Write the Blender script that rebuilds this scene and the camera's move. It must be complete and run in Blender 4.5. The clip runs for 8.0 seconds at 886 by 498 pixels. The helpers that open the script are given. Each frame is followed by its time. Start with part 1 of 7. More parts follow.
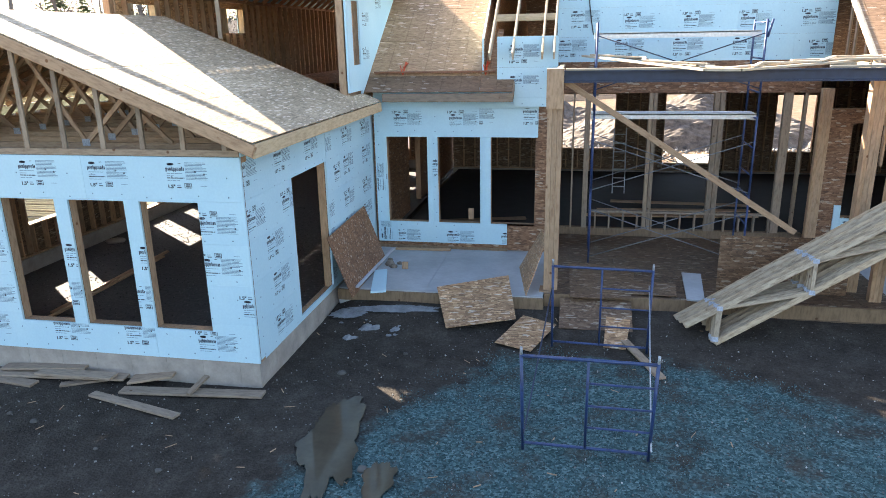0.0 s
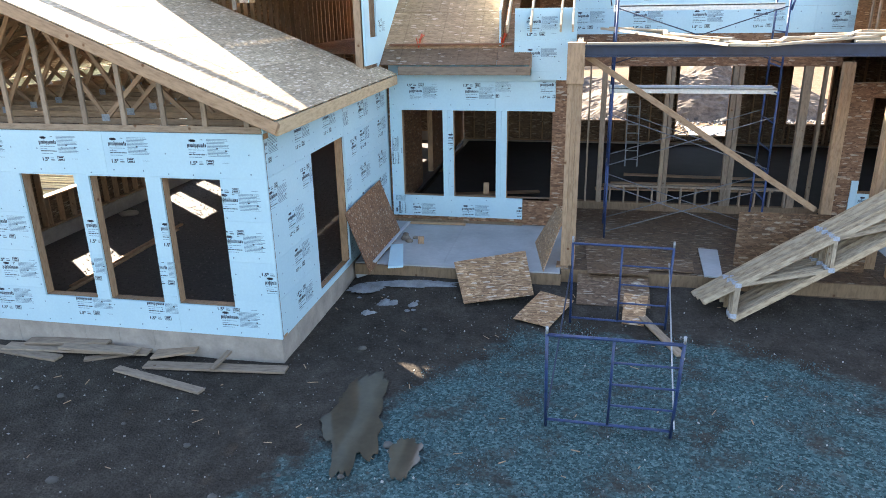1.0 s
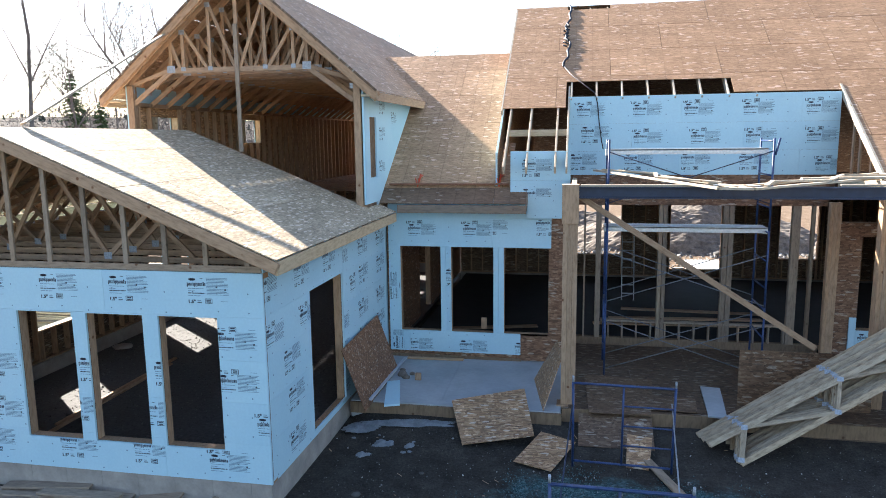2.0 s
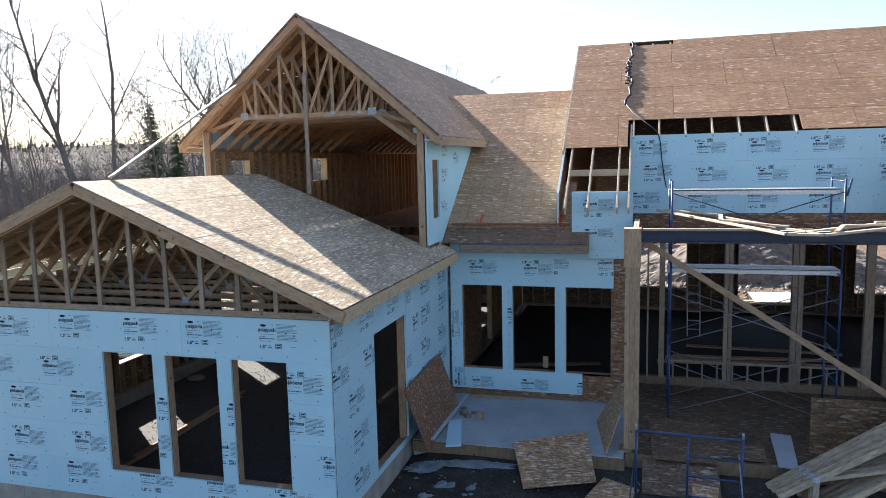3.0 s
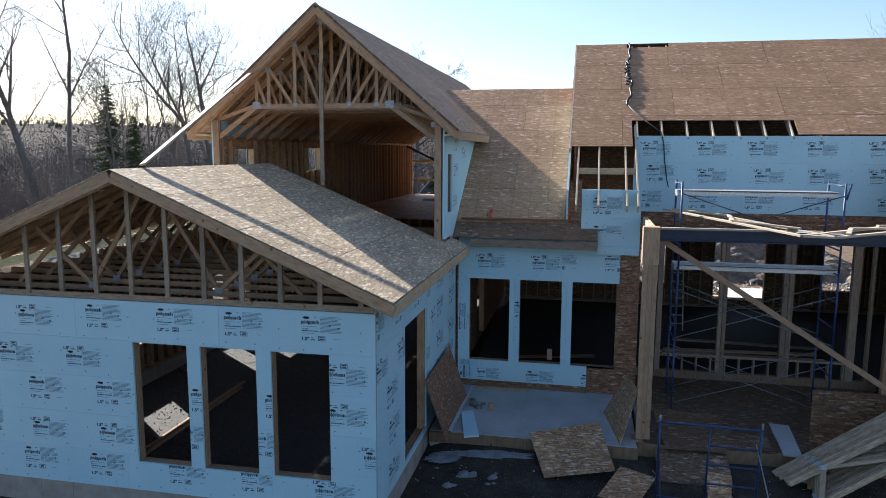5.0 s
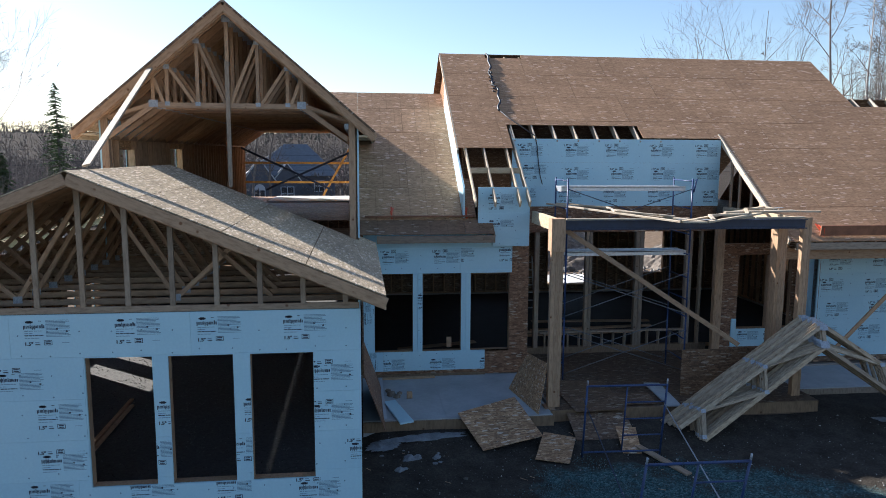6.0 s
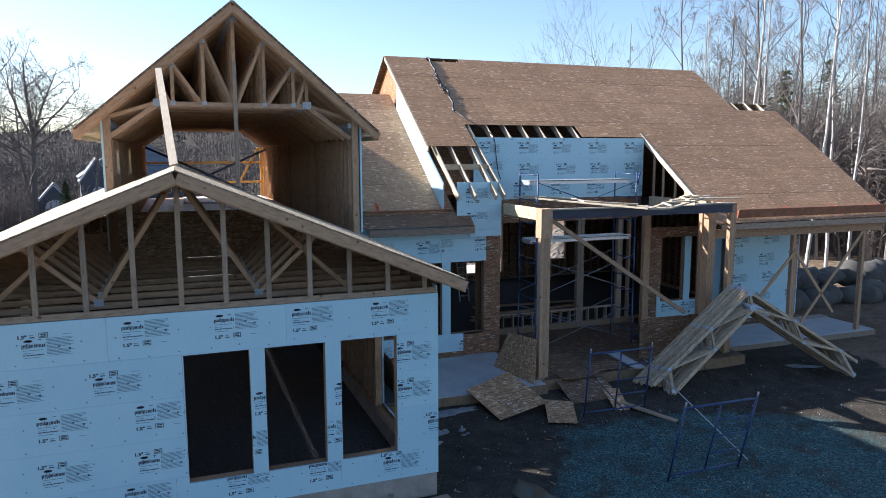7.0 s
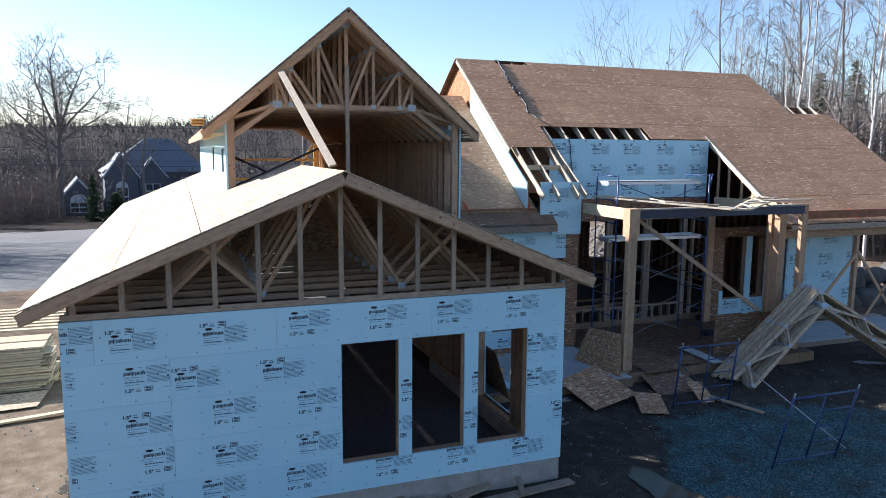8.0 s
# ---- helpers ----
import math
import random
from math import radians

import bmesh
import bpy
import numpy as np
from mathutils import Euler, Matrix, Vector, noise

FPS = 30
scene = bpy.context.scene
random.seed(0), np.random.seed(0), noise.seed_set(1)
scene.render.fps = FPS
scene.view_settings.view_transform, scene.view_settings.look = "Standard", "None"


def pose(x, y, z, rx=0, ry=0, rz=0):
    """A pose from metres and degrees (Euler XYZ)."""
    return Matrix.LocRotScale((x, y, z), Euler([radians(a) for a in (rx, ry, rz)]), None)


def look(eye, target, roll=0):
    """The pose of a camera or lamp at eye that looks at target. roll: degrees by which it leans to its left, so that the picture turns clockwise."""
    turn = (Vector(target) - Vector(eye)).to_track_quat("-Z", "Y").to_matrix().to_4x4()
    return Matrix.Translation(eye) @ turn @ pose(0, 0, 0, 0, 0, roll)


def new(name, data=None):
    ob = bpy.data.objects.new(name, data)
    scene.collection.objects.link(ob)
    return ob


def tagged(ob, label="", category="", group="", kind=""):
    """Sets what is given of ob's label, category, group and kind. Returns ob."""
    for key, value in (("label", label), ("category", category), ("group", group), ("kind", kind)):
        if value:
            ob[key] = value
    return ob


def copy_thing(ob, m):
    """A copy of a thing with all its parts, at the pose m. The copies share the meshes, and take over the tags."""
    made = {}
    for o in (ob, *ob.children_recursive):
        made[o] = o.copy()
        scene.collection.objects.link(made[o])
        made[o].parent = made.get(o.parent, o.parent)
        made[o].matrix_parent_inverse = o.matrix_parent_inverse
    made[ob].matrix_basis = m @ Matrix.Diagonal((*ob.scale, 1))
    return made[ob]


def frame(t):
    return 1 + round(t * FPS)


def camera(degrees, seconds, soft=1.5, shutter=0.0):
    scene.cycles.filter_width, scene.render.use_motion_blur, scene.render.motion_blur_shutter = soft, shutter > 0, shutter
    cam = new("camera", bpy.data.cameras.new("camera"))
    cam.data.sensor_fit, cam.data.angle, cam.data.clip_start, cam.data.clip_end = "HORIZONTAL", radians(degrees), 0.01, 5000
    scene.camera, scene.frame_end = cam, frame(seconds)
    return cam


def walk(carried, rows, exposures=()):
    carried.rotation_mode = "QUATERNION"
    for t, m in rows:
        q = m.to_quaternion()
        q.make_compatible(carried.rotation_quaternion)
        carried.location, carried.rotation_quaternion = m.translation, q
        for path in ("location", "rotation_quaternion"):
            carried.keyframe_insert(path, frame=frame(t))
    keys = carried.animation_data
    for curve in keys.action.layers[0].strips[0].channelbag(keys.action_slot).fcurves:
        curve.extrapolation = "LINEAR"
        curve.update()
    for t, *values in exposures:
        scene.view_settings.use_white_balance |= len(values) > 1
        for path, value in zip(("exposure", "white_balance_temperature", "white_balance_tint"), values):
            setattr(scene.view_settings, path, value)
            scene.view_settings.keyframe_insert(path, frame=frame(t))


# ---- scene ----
cam = camera(64.4, 8.0, 0.9)
PATH = [
    (0, (4.495, -8.732, 5.003), (4.124, -6.853, 4.427), -1.1),
    (0.2, (4.427, -8.729, 5.067), (4.043, -6.855, 4.485), -1.0),
    (0.5, (4.223, -8.736, 5.075), (3.852, -6.856, 4.504), -1.0),
    (1, (4.217, -8.751, 5.129), (3.843, -6.9, 4.468), -1.0),
    (1.2, (4.185, -8.716, 5.164), (3.815, -6.869, 4.491), -0.9),
    (1.4, (4.152, -8.707, 5.18), (3.785, -6.852, 4.53), -0.7),
    (1.5, (4.183, -8.72, 5.179), (3.807, -6.841, 4.607), -0.9),
    (1.7, (4.148, -8.691, 5.175), (3.77, -6.765, 4.792), -0.8),
    (2.8, (4.347, -8.778, 5.75), (3.957, -6.834, 5.491), -1.0),
    (3, (4.228, -8.833, 5.69), (3.68, -6.926, 5.443), -1.3),
    (3.2, (4.283, -8.798, 5.756), (3.538, -6.959, 5.503), -0.8),
    (3.5, (4.316, -8.787, 5.786), (3.546, -6.959, 5.529), -0.7),
    (4, (4.315, -8.83, 5.8), (3.542, -7.003, 5.543), -0.7),
    (4.2, (4.169, -8.92, 5.808), (3.405, -7.09, 5.551), -0.7),
    (5.3, (2.162, -9.598, 5.786), (1.956, -7.627, 5.516), 0.4),
    (5.5, (1.58, -9.815, 5.74), (1.494, -7.834, 5.477), 0.2),
    (6, (-0.003, -10.208, 5.75), (0.232, -8.24, 5.484), 0.3),
    (6.5, (-1.836, -10.465, 5.734), (-1.311, -8.554, 5.467), 0.1),
    (7, (-3.868, -10.473, 5.734), (-3.168, -8.619, 5.464), -0.1),
    (7.5, (-5.438, -10.475, 5.801), (-4.745, -8.619, 5.523), 0.1),
    (8, (-6.132, -10.346, 5.818), (-5.436, -8.492, 5.54), 0.4),
]
EXPOSURES = [
    (0.0, 2.88, 7300, 14), (0.5, 2.97, 7300, 14), (1.0, 3.02, 7450, 15), (1.5, 3.17, 7600, 16), (1.7, 2.87, 6800, 12),
    (2.8, 1.70, 6400, 12), (3.0, 1.75, 6400, 13), (3.2, 1.93, 6900, 76), (3.5, 1.85, 6900, 78), (3.7, 1.67, 6900, 78), (4.2, 1.47, 6800, 78), (5.0, 1.22, 6200, 12), (5.5, 1.13, 6150, 12), (6.5, 1.30, 6080, 12), (7.0, 1.40, 6000, 12), (7.5, 1.44, 5950, 12), (8.0, 1.32, 5820, 12),
]
walk(cam, [(t, look(eye, target, roll)) for t, eye, target, roll in PATH], EXPOSURES)

# ---- world, sun ----
SUN_FROM = Vector((-0.666, 0.546, 0.511))
world = bpy.data.worlds.new("world")
scene.world = world
world.use_nodes = True
_nt = world.node_tree
_sky = _nt.nodes.new("ShaderNodeTexSky")
_sky.sky_type = "NISHITA"
_sky.sun_disc = False
_sky.sun_elevation = radians(31.2)
_sky.sun_rotation = math.atan2(SUN_FROM.x, SUN_FROM.y)
_sky.air_density, _sky.dust_density, _sky.ozone_density = 1.0, 0.6, 2.0
_nt.links.new(_sky.outputs[0], _nt.nodes["Background"].inputs[0])
_nt.nodes["Background"].inputs[1].default_value = 0.08
sun = new("sun", bpy.data.lights.new("sun", "SUN"))
sun.data.energy, sun.data.angle, sun.data.color = 5.0, radians(0.55), (1.0, 0.95, 0.87)
sun.matrix_world = look(SUN_FROM * 60, (0, 0, 0))


# ---- materials ----
def material(name, rough=0.7, metal=0.0, spec=0.5):
    m = bpy.data.materials.new(name)
    m.use_nodes = True
    b = m.node_tree.nodes["Principled BSDF"]
    b.inputs["Roughness"].default_value = rough
    b.inputs["Metallic"].default_value = metal
    b.inputs["Specular IOR Level"].default_value = spec
    return m, m.node_tree, b


def node(nt, kind, **inputs):
    n = nt.nodes.new(kind)
    for k, v in inputs.items():
        n.inputs[k.replace("_", " ")].default_value = v
    return n


def ramp(nt, src, stops):
    r = nt.nodes.new("ShaderNodeValToRGB")
    e = r.color_ramp.elements
    while len(e) < len(stops):
        e.new(0.5)
    for el, (p, c) in zip(e, stops):
        el.position, el.color = p, (*c, 1)
    nt.links.new(src, r.inputs[0])
    return r.outputs[0]


def coords(nt, scale=(1, 1, 1), obj=True, rot=(0, 0, 0)):
    tc = nt.nodes.new("ShaderNodeTexCoord")
    mp = nt.nodes.new("ShaderNodeMapping")
    mp.inputs["Scale"].default_value = scale
    mp.inputs["Rotation"].default_value = rot
    nt.links.new(tc.outputs["Object" if obj else "Generated"], mp.inputs[0])
    return mp.outputs[0]


def world_coords(nt, scale=(1, 1, 1)):
    g = nt.nodes.new("ShaderNodeNewGeometry")
    mp = nt.nodes.new("ShaderNodeMapping")
    mp.inputs["Scale"].default_value = scale
    nt.links.new(g.outputs["Position"], mp.inputs[0])
    return mp.outputs[0]


def mix(nt, a, b, fac, mode="MIX"):
    m = nt.nodes.new("ShaderNodeMix")
    m.data_type, m.blend_type = "RGBA", mode
    for sock, v in ((m.inputs[6], a), (m.inputs[7], b), (m.inputs[0], fac)):
        if isinstance(v, bpy.types.NodeSocket):
            nt.links.new(v, sock)
        else:
            sock.default_value = (*v, 1) if isinstance(v, tuple) else v
    return m.outputs[2]


def noise_tex(nt, vec, scale, detail=4.0, rough=0.55):
    n = node(nt, "ShaderNodeTexNoise", Scale=scale, Detail=detail, Roughness=rough)
    nt.links.new(vec, n.inputs["Vector"])
    return n.outputs["Fac"]


def bump(nt, b, height, strength=0.3, distance=0.01):
    n = node(nt, "ShaderNodeBump", Strength=strength, Distance=distance)
    nt.links.new(height, n.inputs["Height"])
    nt.links.new(n.outputs[0], b.inputs["Normal"])


def object_random(nt):
    return nt.nodes.new("ShaderNodeObjectInfo").outputs["Random"]


def lumber_mat(name, light, dark, rough=0.75):
    """Sawn softwood: long grain, knots, board-to-board colour."""
    m, nt, b = material(name, rough)
    v = coords(nt)
    rnd = object_random(nt)
    add = nt.nodes.new("ShaderNodeVectorMath")
    add.operation = "ADD"
    sc = nt.nodes.new("ShaderNodeVectorMath")
    sc.operation = "SCALE"
    sc.inputs[0].default_value = (7.0, 13.0, 5.0)
    nt.links.new(rnd, sc.inputs["Scale"])
    nt.links.new(v, add.inputs[0])
    nt.links.new(sc.outputs[0], add.inputs[1])
    wv = node(nt, "ShaderNodeTexNoise", Scale=3.0, Detail=5.0, Roughness=0.6)
    st = nt.nodes.new("ShaderNodeMapping")
    st.inputs["Scale"].default_value = (9, 9, 2.2)
    nt.links.new(add.outputs[0], st.inputs[0])
    nt.links.new(st.outputs[0], wv.inputs["Vector"])
    col = ramp(nt, wv.outputs["Fac"], [(0.3, dark), (0.55, light), (0.8, tuple(min(1, c * 1.12) for c in light))])
    vary = ramp(nt, rnd, [(0.0, (0.72, 0.70, 0.68)), (0.5, (1, 1, 1)), (1.0, (1.0, 0.93, 0.84))])
    col = mix(nt, col, vary, 1.0, "MULTIPLY")
    knots = nt.nodes.new("ShaderNodeTexVoronoi")
    knots.inputs["Scale"].default_value = 3.2
    nt.links.new(add.outputs[0], knots.inputs["Vector"])
    kn = ramp(nt, knots.outputs["Distance"], [(0.05, (0.45, 0.3, 0.2)), (0.1, (1, 1, 1))])
    col = mix(nt, col, kn, 1.0, "MULTIPLY")
    nt.links.new(col, b.inputs["Base Color"])
    bump(nt, b, wv.outputs["Fac"], 0.25, 0.004)
    return m


def osb_mat(name, tint=(1, 1, 1), vary=0.12, flecks=0.9, hairs=0.72):
    """Strand board: overlapping wood flakes of several browns, on world-size cells."""
    m, nt, b = material(name, 0.58, spec=0.5)
    v = coords(nt)
    warp = node(nt, "ShaderNodeTexNoise", Scale=4.0, Detail=2.0)
    nt.links.new(v, warp.inputs["Vector"])
    layers = []
    for k, (sc, ro) in enumerate((((12, 44, 40), 0.25), ((15, 42, 40), -0.5), ((28, 20, 40), 0.9))):
        mp = nt.nodes.new("ShaderNodeMapping")
        mp.inputs["Scale"].default_value = sc
        mp.inputs["Rotation"].default_value = (0, 0, ro)
        mp.inputs["Location"].default_value = (k * 3.1, k * 1.7, 0)
        nt.links.new(v, mp.inputs[0])
        vo = nt.nodes.new("ShaderNodeTexVoronoi")
        vo.inputs["Scale"].default_value = 0.75
        nt.links.new(mp.outputs[0], vo.inputs["Vector"])
        sep = nt.nodes.new("ShaderNodeSeparateColor")
        nt.links.new(vo.outputs["Color"], sep.inputs[0])
        layers.append((ramp(nt, sep.outputs[0], [(0.0, (0.25, 0.17, 0.11)), (0.35, (0.42, 0.305, 0.205)), (0.75, (0.55, 0.425, 0.30)), (0.93, (0.66, 0.54, 0.40)), (1.0, (0.82, 0.74, 0.60))]), sep.outputs[1]))
    pick1 = ramp(nt, layers[0][1], [(0.45, (0, 0, 0)), (0.5, (1, 1, 1))])
    col = mix(nt, layers[0][0], layers[1][0], pick1)
    pick2 = ramp(nt, layers[1][1], [(0.6, (0, 0, 0)), (0.65, (1, 1, 1))])
    col = mix(nt, col, layers[2][0], pick2)
    # dark hairline strands along the sheet and a few large pale flakes lying across it
    mp = nt.nodes.new("ShaderNodeMapping")
    mp.inputs["Scale"].default_value = (2.2, 46.0, 30.0)
    nt.links.new(v, mp.inputs[0])
    hair = noise_tex(nt, mp.outputs[0], 1.0, 4.0, 0.6)
    col = mix(nt, col, ramp(nt, hair, [(0.38, (hairs, hairs * 0.97, hairs * 0.95)), (0.5, (1, 1, 1))]), 1.0, "MULTIPLY")
    stain = noise_tex(nt, v, 0.9, 5.0, 0.65)
    col = mix(nt, col, ramp(nt, stain, [(0.3, (0.78, 0.76, 0.74)), (0.6, (1.05, 1.03, 1.0))]), 1.0, "MULTIPLY")
    rnd = ramp(nt, object_random(nt), [(0.0, tuple(t * (1 - vary) for t in tint)), (1.0, tuple(min(1.2, t * (1 + vary * 0.6)) for t in tint))])
    col = mix(nt, col, rnd, 1.0, "MULTIPLY")
    for k, ro in enumerate((0.75, -0.5)):
        mp = nt.nodes.new("ShaderNodeMapping")
        mp.inputs["Scale"].default_value = (8.5, 34.0, 34.0)
        mp.inputs["Rotation"].default_value = (0, 0, ro)
        mp.inputs["Location"].default_value = (9.0 + k, 4.0, 0)
        nt.links.new(v, mp.inputs[0])
        vo = nt.nodes.new("ShaderNodeTexVoronoi")
        vo.inputs["Scale"].default_value = 1.0
        nt.links.new(mp.outputs[0], vo.inputs["Vector"])
        sep = nt.nodes.new("ShaderNodeSeparateColor")
        nt.links.new(vo.outputs["Color"], sep.inputs[0])
        col = mix(nt, col, (0.80, 0.73, 0.60), ramp(nt, sep.outputs[0], [(0.962, (0, 0, 0)), (0.967, (flecks * 0.7,) * 3), (1.0, (flecks,) * 3)]))
    nt.links.new(col, b.inputs["Base Color"])
    bump(nt, b, layers[0][1], 0.45, 0.004)
    return m


def roof_mat(name, base, fleck=0.035, contrast=0.16, marks=0.8):
    """Weathered roof sheathing: fine strands along the sheet, sparse pale flakes at all angles, faint layout lines every 0.4 m."""
    m, nt, b = material(name, 0.7, spec=0.2)
    v = coords(nt)
    rnd = object_random(nt)
    shift = nt.nodes.new("ShaderNodeVectorMath")
    shift.operation = "SCALE"
    shift.inputs[0].default_value = (9.0, 17.0, 3.0)
    nt.links.new(rnd, shift.inputs["Scale"])
    add = nt.nodes.new("ShaderNodeVectorMath")
    add.operation = "ADD"
    nt.links.new(v, add.inputs[0])
    nt.links.new(shift.outputs[0], add.inputs[1])
    p = add.outputs[0]

    def stretched(sx, sy, rot, off):
        mp = nt.nodes.new("ShaderNodeMapping")
        mp.inputs["Scale"].default_value = (sx, sy, 20.0)
        mp.inputs["Rotation"].default_value = (0, 0, rot)
        mp.inputs["Location"].default_value = (off, off * 0.7, 0)
        nt.links.new(p, mp.inputs[0])
        return mp.outputs[0]

    def tone(k):
        return tuple(c * k for c in base)

    strand = noise_tex(nt, stretched(7.0, 46.0, 0.0, 1.0), 1.0, 3.0, 0.6)
    col = ramp(nt, strand, [(0.25, tone(1 - 2.2 * contrast)), (0.5, tone(1.0)), (0.75, tone(1 + 1.6 * contrast))])
    for k, rot in enumerate((0.2, -0.35, 0.8)):
        vo = nt.nodes.new("ShaderNodeTexVoronoi")
        vo.inputs["Scale"].default_value = 1.0
        nt.links.new(stretched(13.0, 40.0, rot, 3.0 + k), vo.inputs["Vector"])
        sep = nt.nodes.new("ShaderNodeSeparateColor")
        nt.links.new(vo.outputs["Color"], sep.inputs[0])
        c = ramp(nt, sep.outputs[1], [(0.0, tone(1 - 2.4 * contrast)), (0.5, tone(0.98)), (1.0, tone(1 + 1.8 * contrast))])
        col = mix(nt, col, c, ramp(nt, sep.outputs[0], [(0.66, (0, 0, 0)), (0.70, (0.75, 0.75, 0.75))]))
    streak = noise_tex(nt, stretched(0.7, 9.0, 0.0, 5.0), 1.0, 5.0, 0.65)
    col = mix(nt, col, ramp(nt, streak, [(0.3, (0.80, 0.79, 0.78)), (0.65, (1.06, 1.05, 1.04))]), 1.0, "MULTIPLY")
    stain = noise_tex(nt, p, 0.8, 5.0, 0.65)
    col = mix(nt, col, ramp(nt, stain, [(0.3, (0.84, 0.82, 0.81)), (0.62, (1.05, 1.05, 1.05))]), 1.0, "MULTIPLY")
    col = mix(nt, col, ramp(nt, rnd, [(0.0, (0.90, 0.89, 0.88)), (1.0, (1.06, 1.05, 1.03))]), 1.0, "MULTIPLY")
    # faint printed layout lines
    sx = nt.nodes.new("ShaderNodeSeparateXYZ")
    nt.links.new(v, sx.inputs[0])
    wrap = nt.nodes.new("ShaderNodeMath")
    wrap.operation = "PINGPONG"
    nt.links.new(sx.outputs[0], wrap.inputs[0])
    wrap.inputs[1].default_value = 0.203
    col = mix(nt, col, ramp(nt, wrap.outputs[0], [(0.006, (marks,) * 3), (0.016, (1, 1, 1))]), 1.0, "MULTIPLY")
    pale = tuple(min(0.85, c * 1.25 + 0.22) for c in base)
    for k, rot in enumerate((0.7, -0.6, 1.25)):
        vo = nt.nodes.new("ShaderNodeTexVoronoi")
        vo.inputs["Scale"].default_value = 1.0
        nt.links.new(stretched(9.0, 34.0, rot, 11.0 + 2 * k), vo.inputs["Vector"])
        sep = nt.nodes.new("ShaderNodeSeparateColor")
        nt.links.new(vo.outputs["Color"], sep.inputs[0])
        col = mix(nt, col, pale, ramp(nt, sep.outputs[0], [(1 - fleck / 3, (0, 0, 0)), (1 - fleck / 3 + 0.004, (0.62, 0.62, 0.62))]))
    nt.links.new(col, b.inputs["Base Color"])
    bump(nt, b, strand, 0.35, 0.004)
    return m


def foam_mat():
    m, nt, b = material("blue_foam_board", 0.62, spec=0.3)
    v = world_coords(nt)
    n1 = noise_tex(nt, v, 1.3, 5.0, 0.6)
    n2 = noise_tex(nt, v, 26.0, 3.0)
    col = ramp(nt, n1, [(0.3, (0.46, 0.685, 0.77)), (0.7, (0.52, 0.73, 0.80))])
    col = mix(nt, col, ramp(nt, n2, [(0.35, (0.94, 0.95, 0.96)), (0.65, (1, 1, 1))]), 1.0, "MULTIPLY")
    col = mix(nt, col, ramp(nt, object_random(nt), [(0, (0.93, 0.95, 0.97)), (1, (1, 1, 1))]), 1.0, "MULTIPLY")
    scuff = noise_tex(nt, v, 5.5, 8.0, 0.75)
    col = mix(nt, col, ramp(nt, scuff, [(0.66, (1, 1, 1)), (0.78, (0.8, 0.8, 0.78))]), 1.0, "MULTIPLY")
    nt.links.new(col, b.inputs["Base Color"])
    bump(nt, b, n1, 0.15, 0.01)
    return m


def simple_mat(name, base, rough=0.6, metal=0.0, var=0.15, scale=8.0, bmp=0.15, spec=0.5):
    m, nt, b = material(name, rough, metal, spec)
    v = world_coords(nt)
    n1 = noise_tex(nt, v, scale, 6.0, 0.6)
    n2 = noise_tex(nt, v, scale * 9, 3.0)
    col = ramp(nt, n1, [(0.3, tuple(c * (1 - var) for c in base)), (0.7, tuple(min(1, c * (1 + var)) for c in base))])
    col = mix(nt, col, ramp(nt, n2, [(0.3, (1 - var * 0.6,) * 3), (0.7, (1, 1, 1))]), 1.0, "MULTIPLY")
    nt.links.new(col, b.inputs["Base Color"])
    bump(nt, b, n2, bmp, 0.005)
    return m


WOOD = lumber_mat("sawn_spruce", (0.47, 0.305, 0.187), (0.32, 0.195, 0.115))
WOOD_GREY = lumber_mat("weathered_spruce", (0.34, 0.262, 0.195), (0.22, 0.165, 0.12))
WOOD_PALE = lumber_mat("fresh_spruce", (0.56, 0.44, 0.29), (0.42, 0.31, 0.19))
OSB = osb_mat("strand_board", (0.98, 0.755, 0.57), 0.12, 0.55, 0.55)
ROOF_TAN = roof_mat("grey_brown_roof_sheathing", (0.48, 0.298, 0.18), 0.06, 0.16)
ROOF_BROWN = roof_mat("rain_browned_roof_sheathing", (0.455, 0.270, 0.156), 0.055, 0.14, 0.9)
ROOF_NEW = roof_mat("fresh_roof_sheathing", (0.50, 0.40, 0.275), 0.12, 0.2, 0.85)
# darker brown sheathing for the lowest row of the link roof
ROOF_DARK = roof_mat("damp_roof_sheathing", (0.22, 0.142, 0.092), 0.05, 0.16)
# weathered tone, lowered further so attic and roof undersides look shaded
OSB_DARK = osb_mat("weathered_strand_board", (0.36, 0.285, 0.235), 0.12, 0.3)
OSB_RED = osb_mat("red_brown_strand_board", (0.50, 0.33, 0.25), 0.12, 0.35)
# dirty lumber, darkened further to hold the shade of the porch
WOOD_DIM = lumber_mat("damp_dirty_spruce", (0.235, 0.16, 0.10), (0.15, 0.10, 0.062))
WOOD_STACK = lumber_mat("rain_greyed_truss_lumber", (0.47, 0.365, 0.25), (0.24, 0.17, 0.105))
# darker brown board for the porch front panel
OSB_BROWN = osb_mat("damp_brown_strand_board", (0.36, 0.26, 0.20), 0.12, 0.2)
# warm sunlight is mixed into this board colour
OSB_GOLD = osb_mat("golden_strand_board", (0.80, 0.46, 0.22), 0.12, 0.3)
# wet board with porch shade added to its colour
OSB_WET_DIM = osb_mat("wet_dark_strand_board", (0.23, 0.18, 0.15), 0.12, 0.25)
# tint raised above plain board to brighten the upper rooms by bounce
OSB_IN = osb_mat("clean_strand_board_lining", (1.25, 0.93, 0.70), 0.1, 0.3, 0.7)
RUST = simple_mat("rust_brown_stained_board", (0.27, 0.115, 0.062), 0.75, 0.0, 0.25, 5.0)
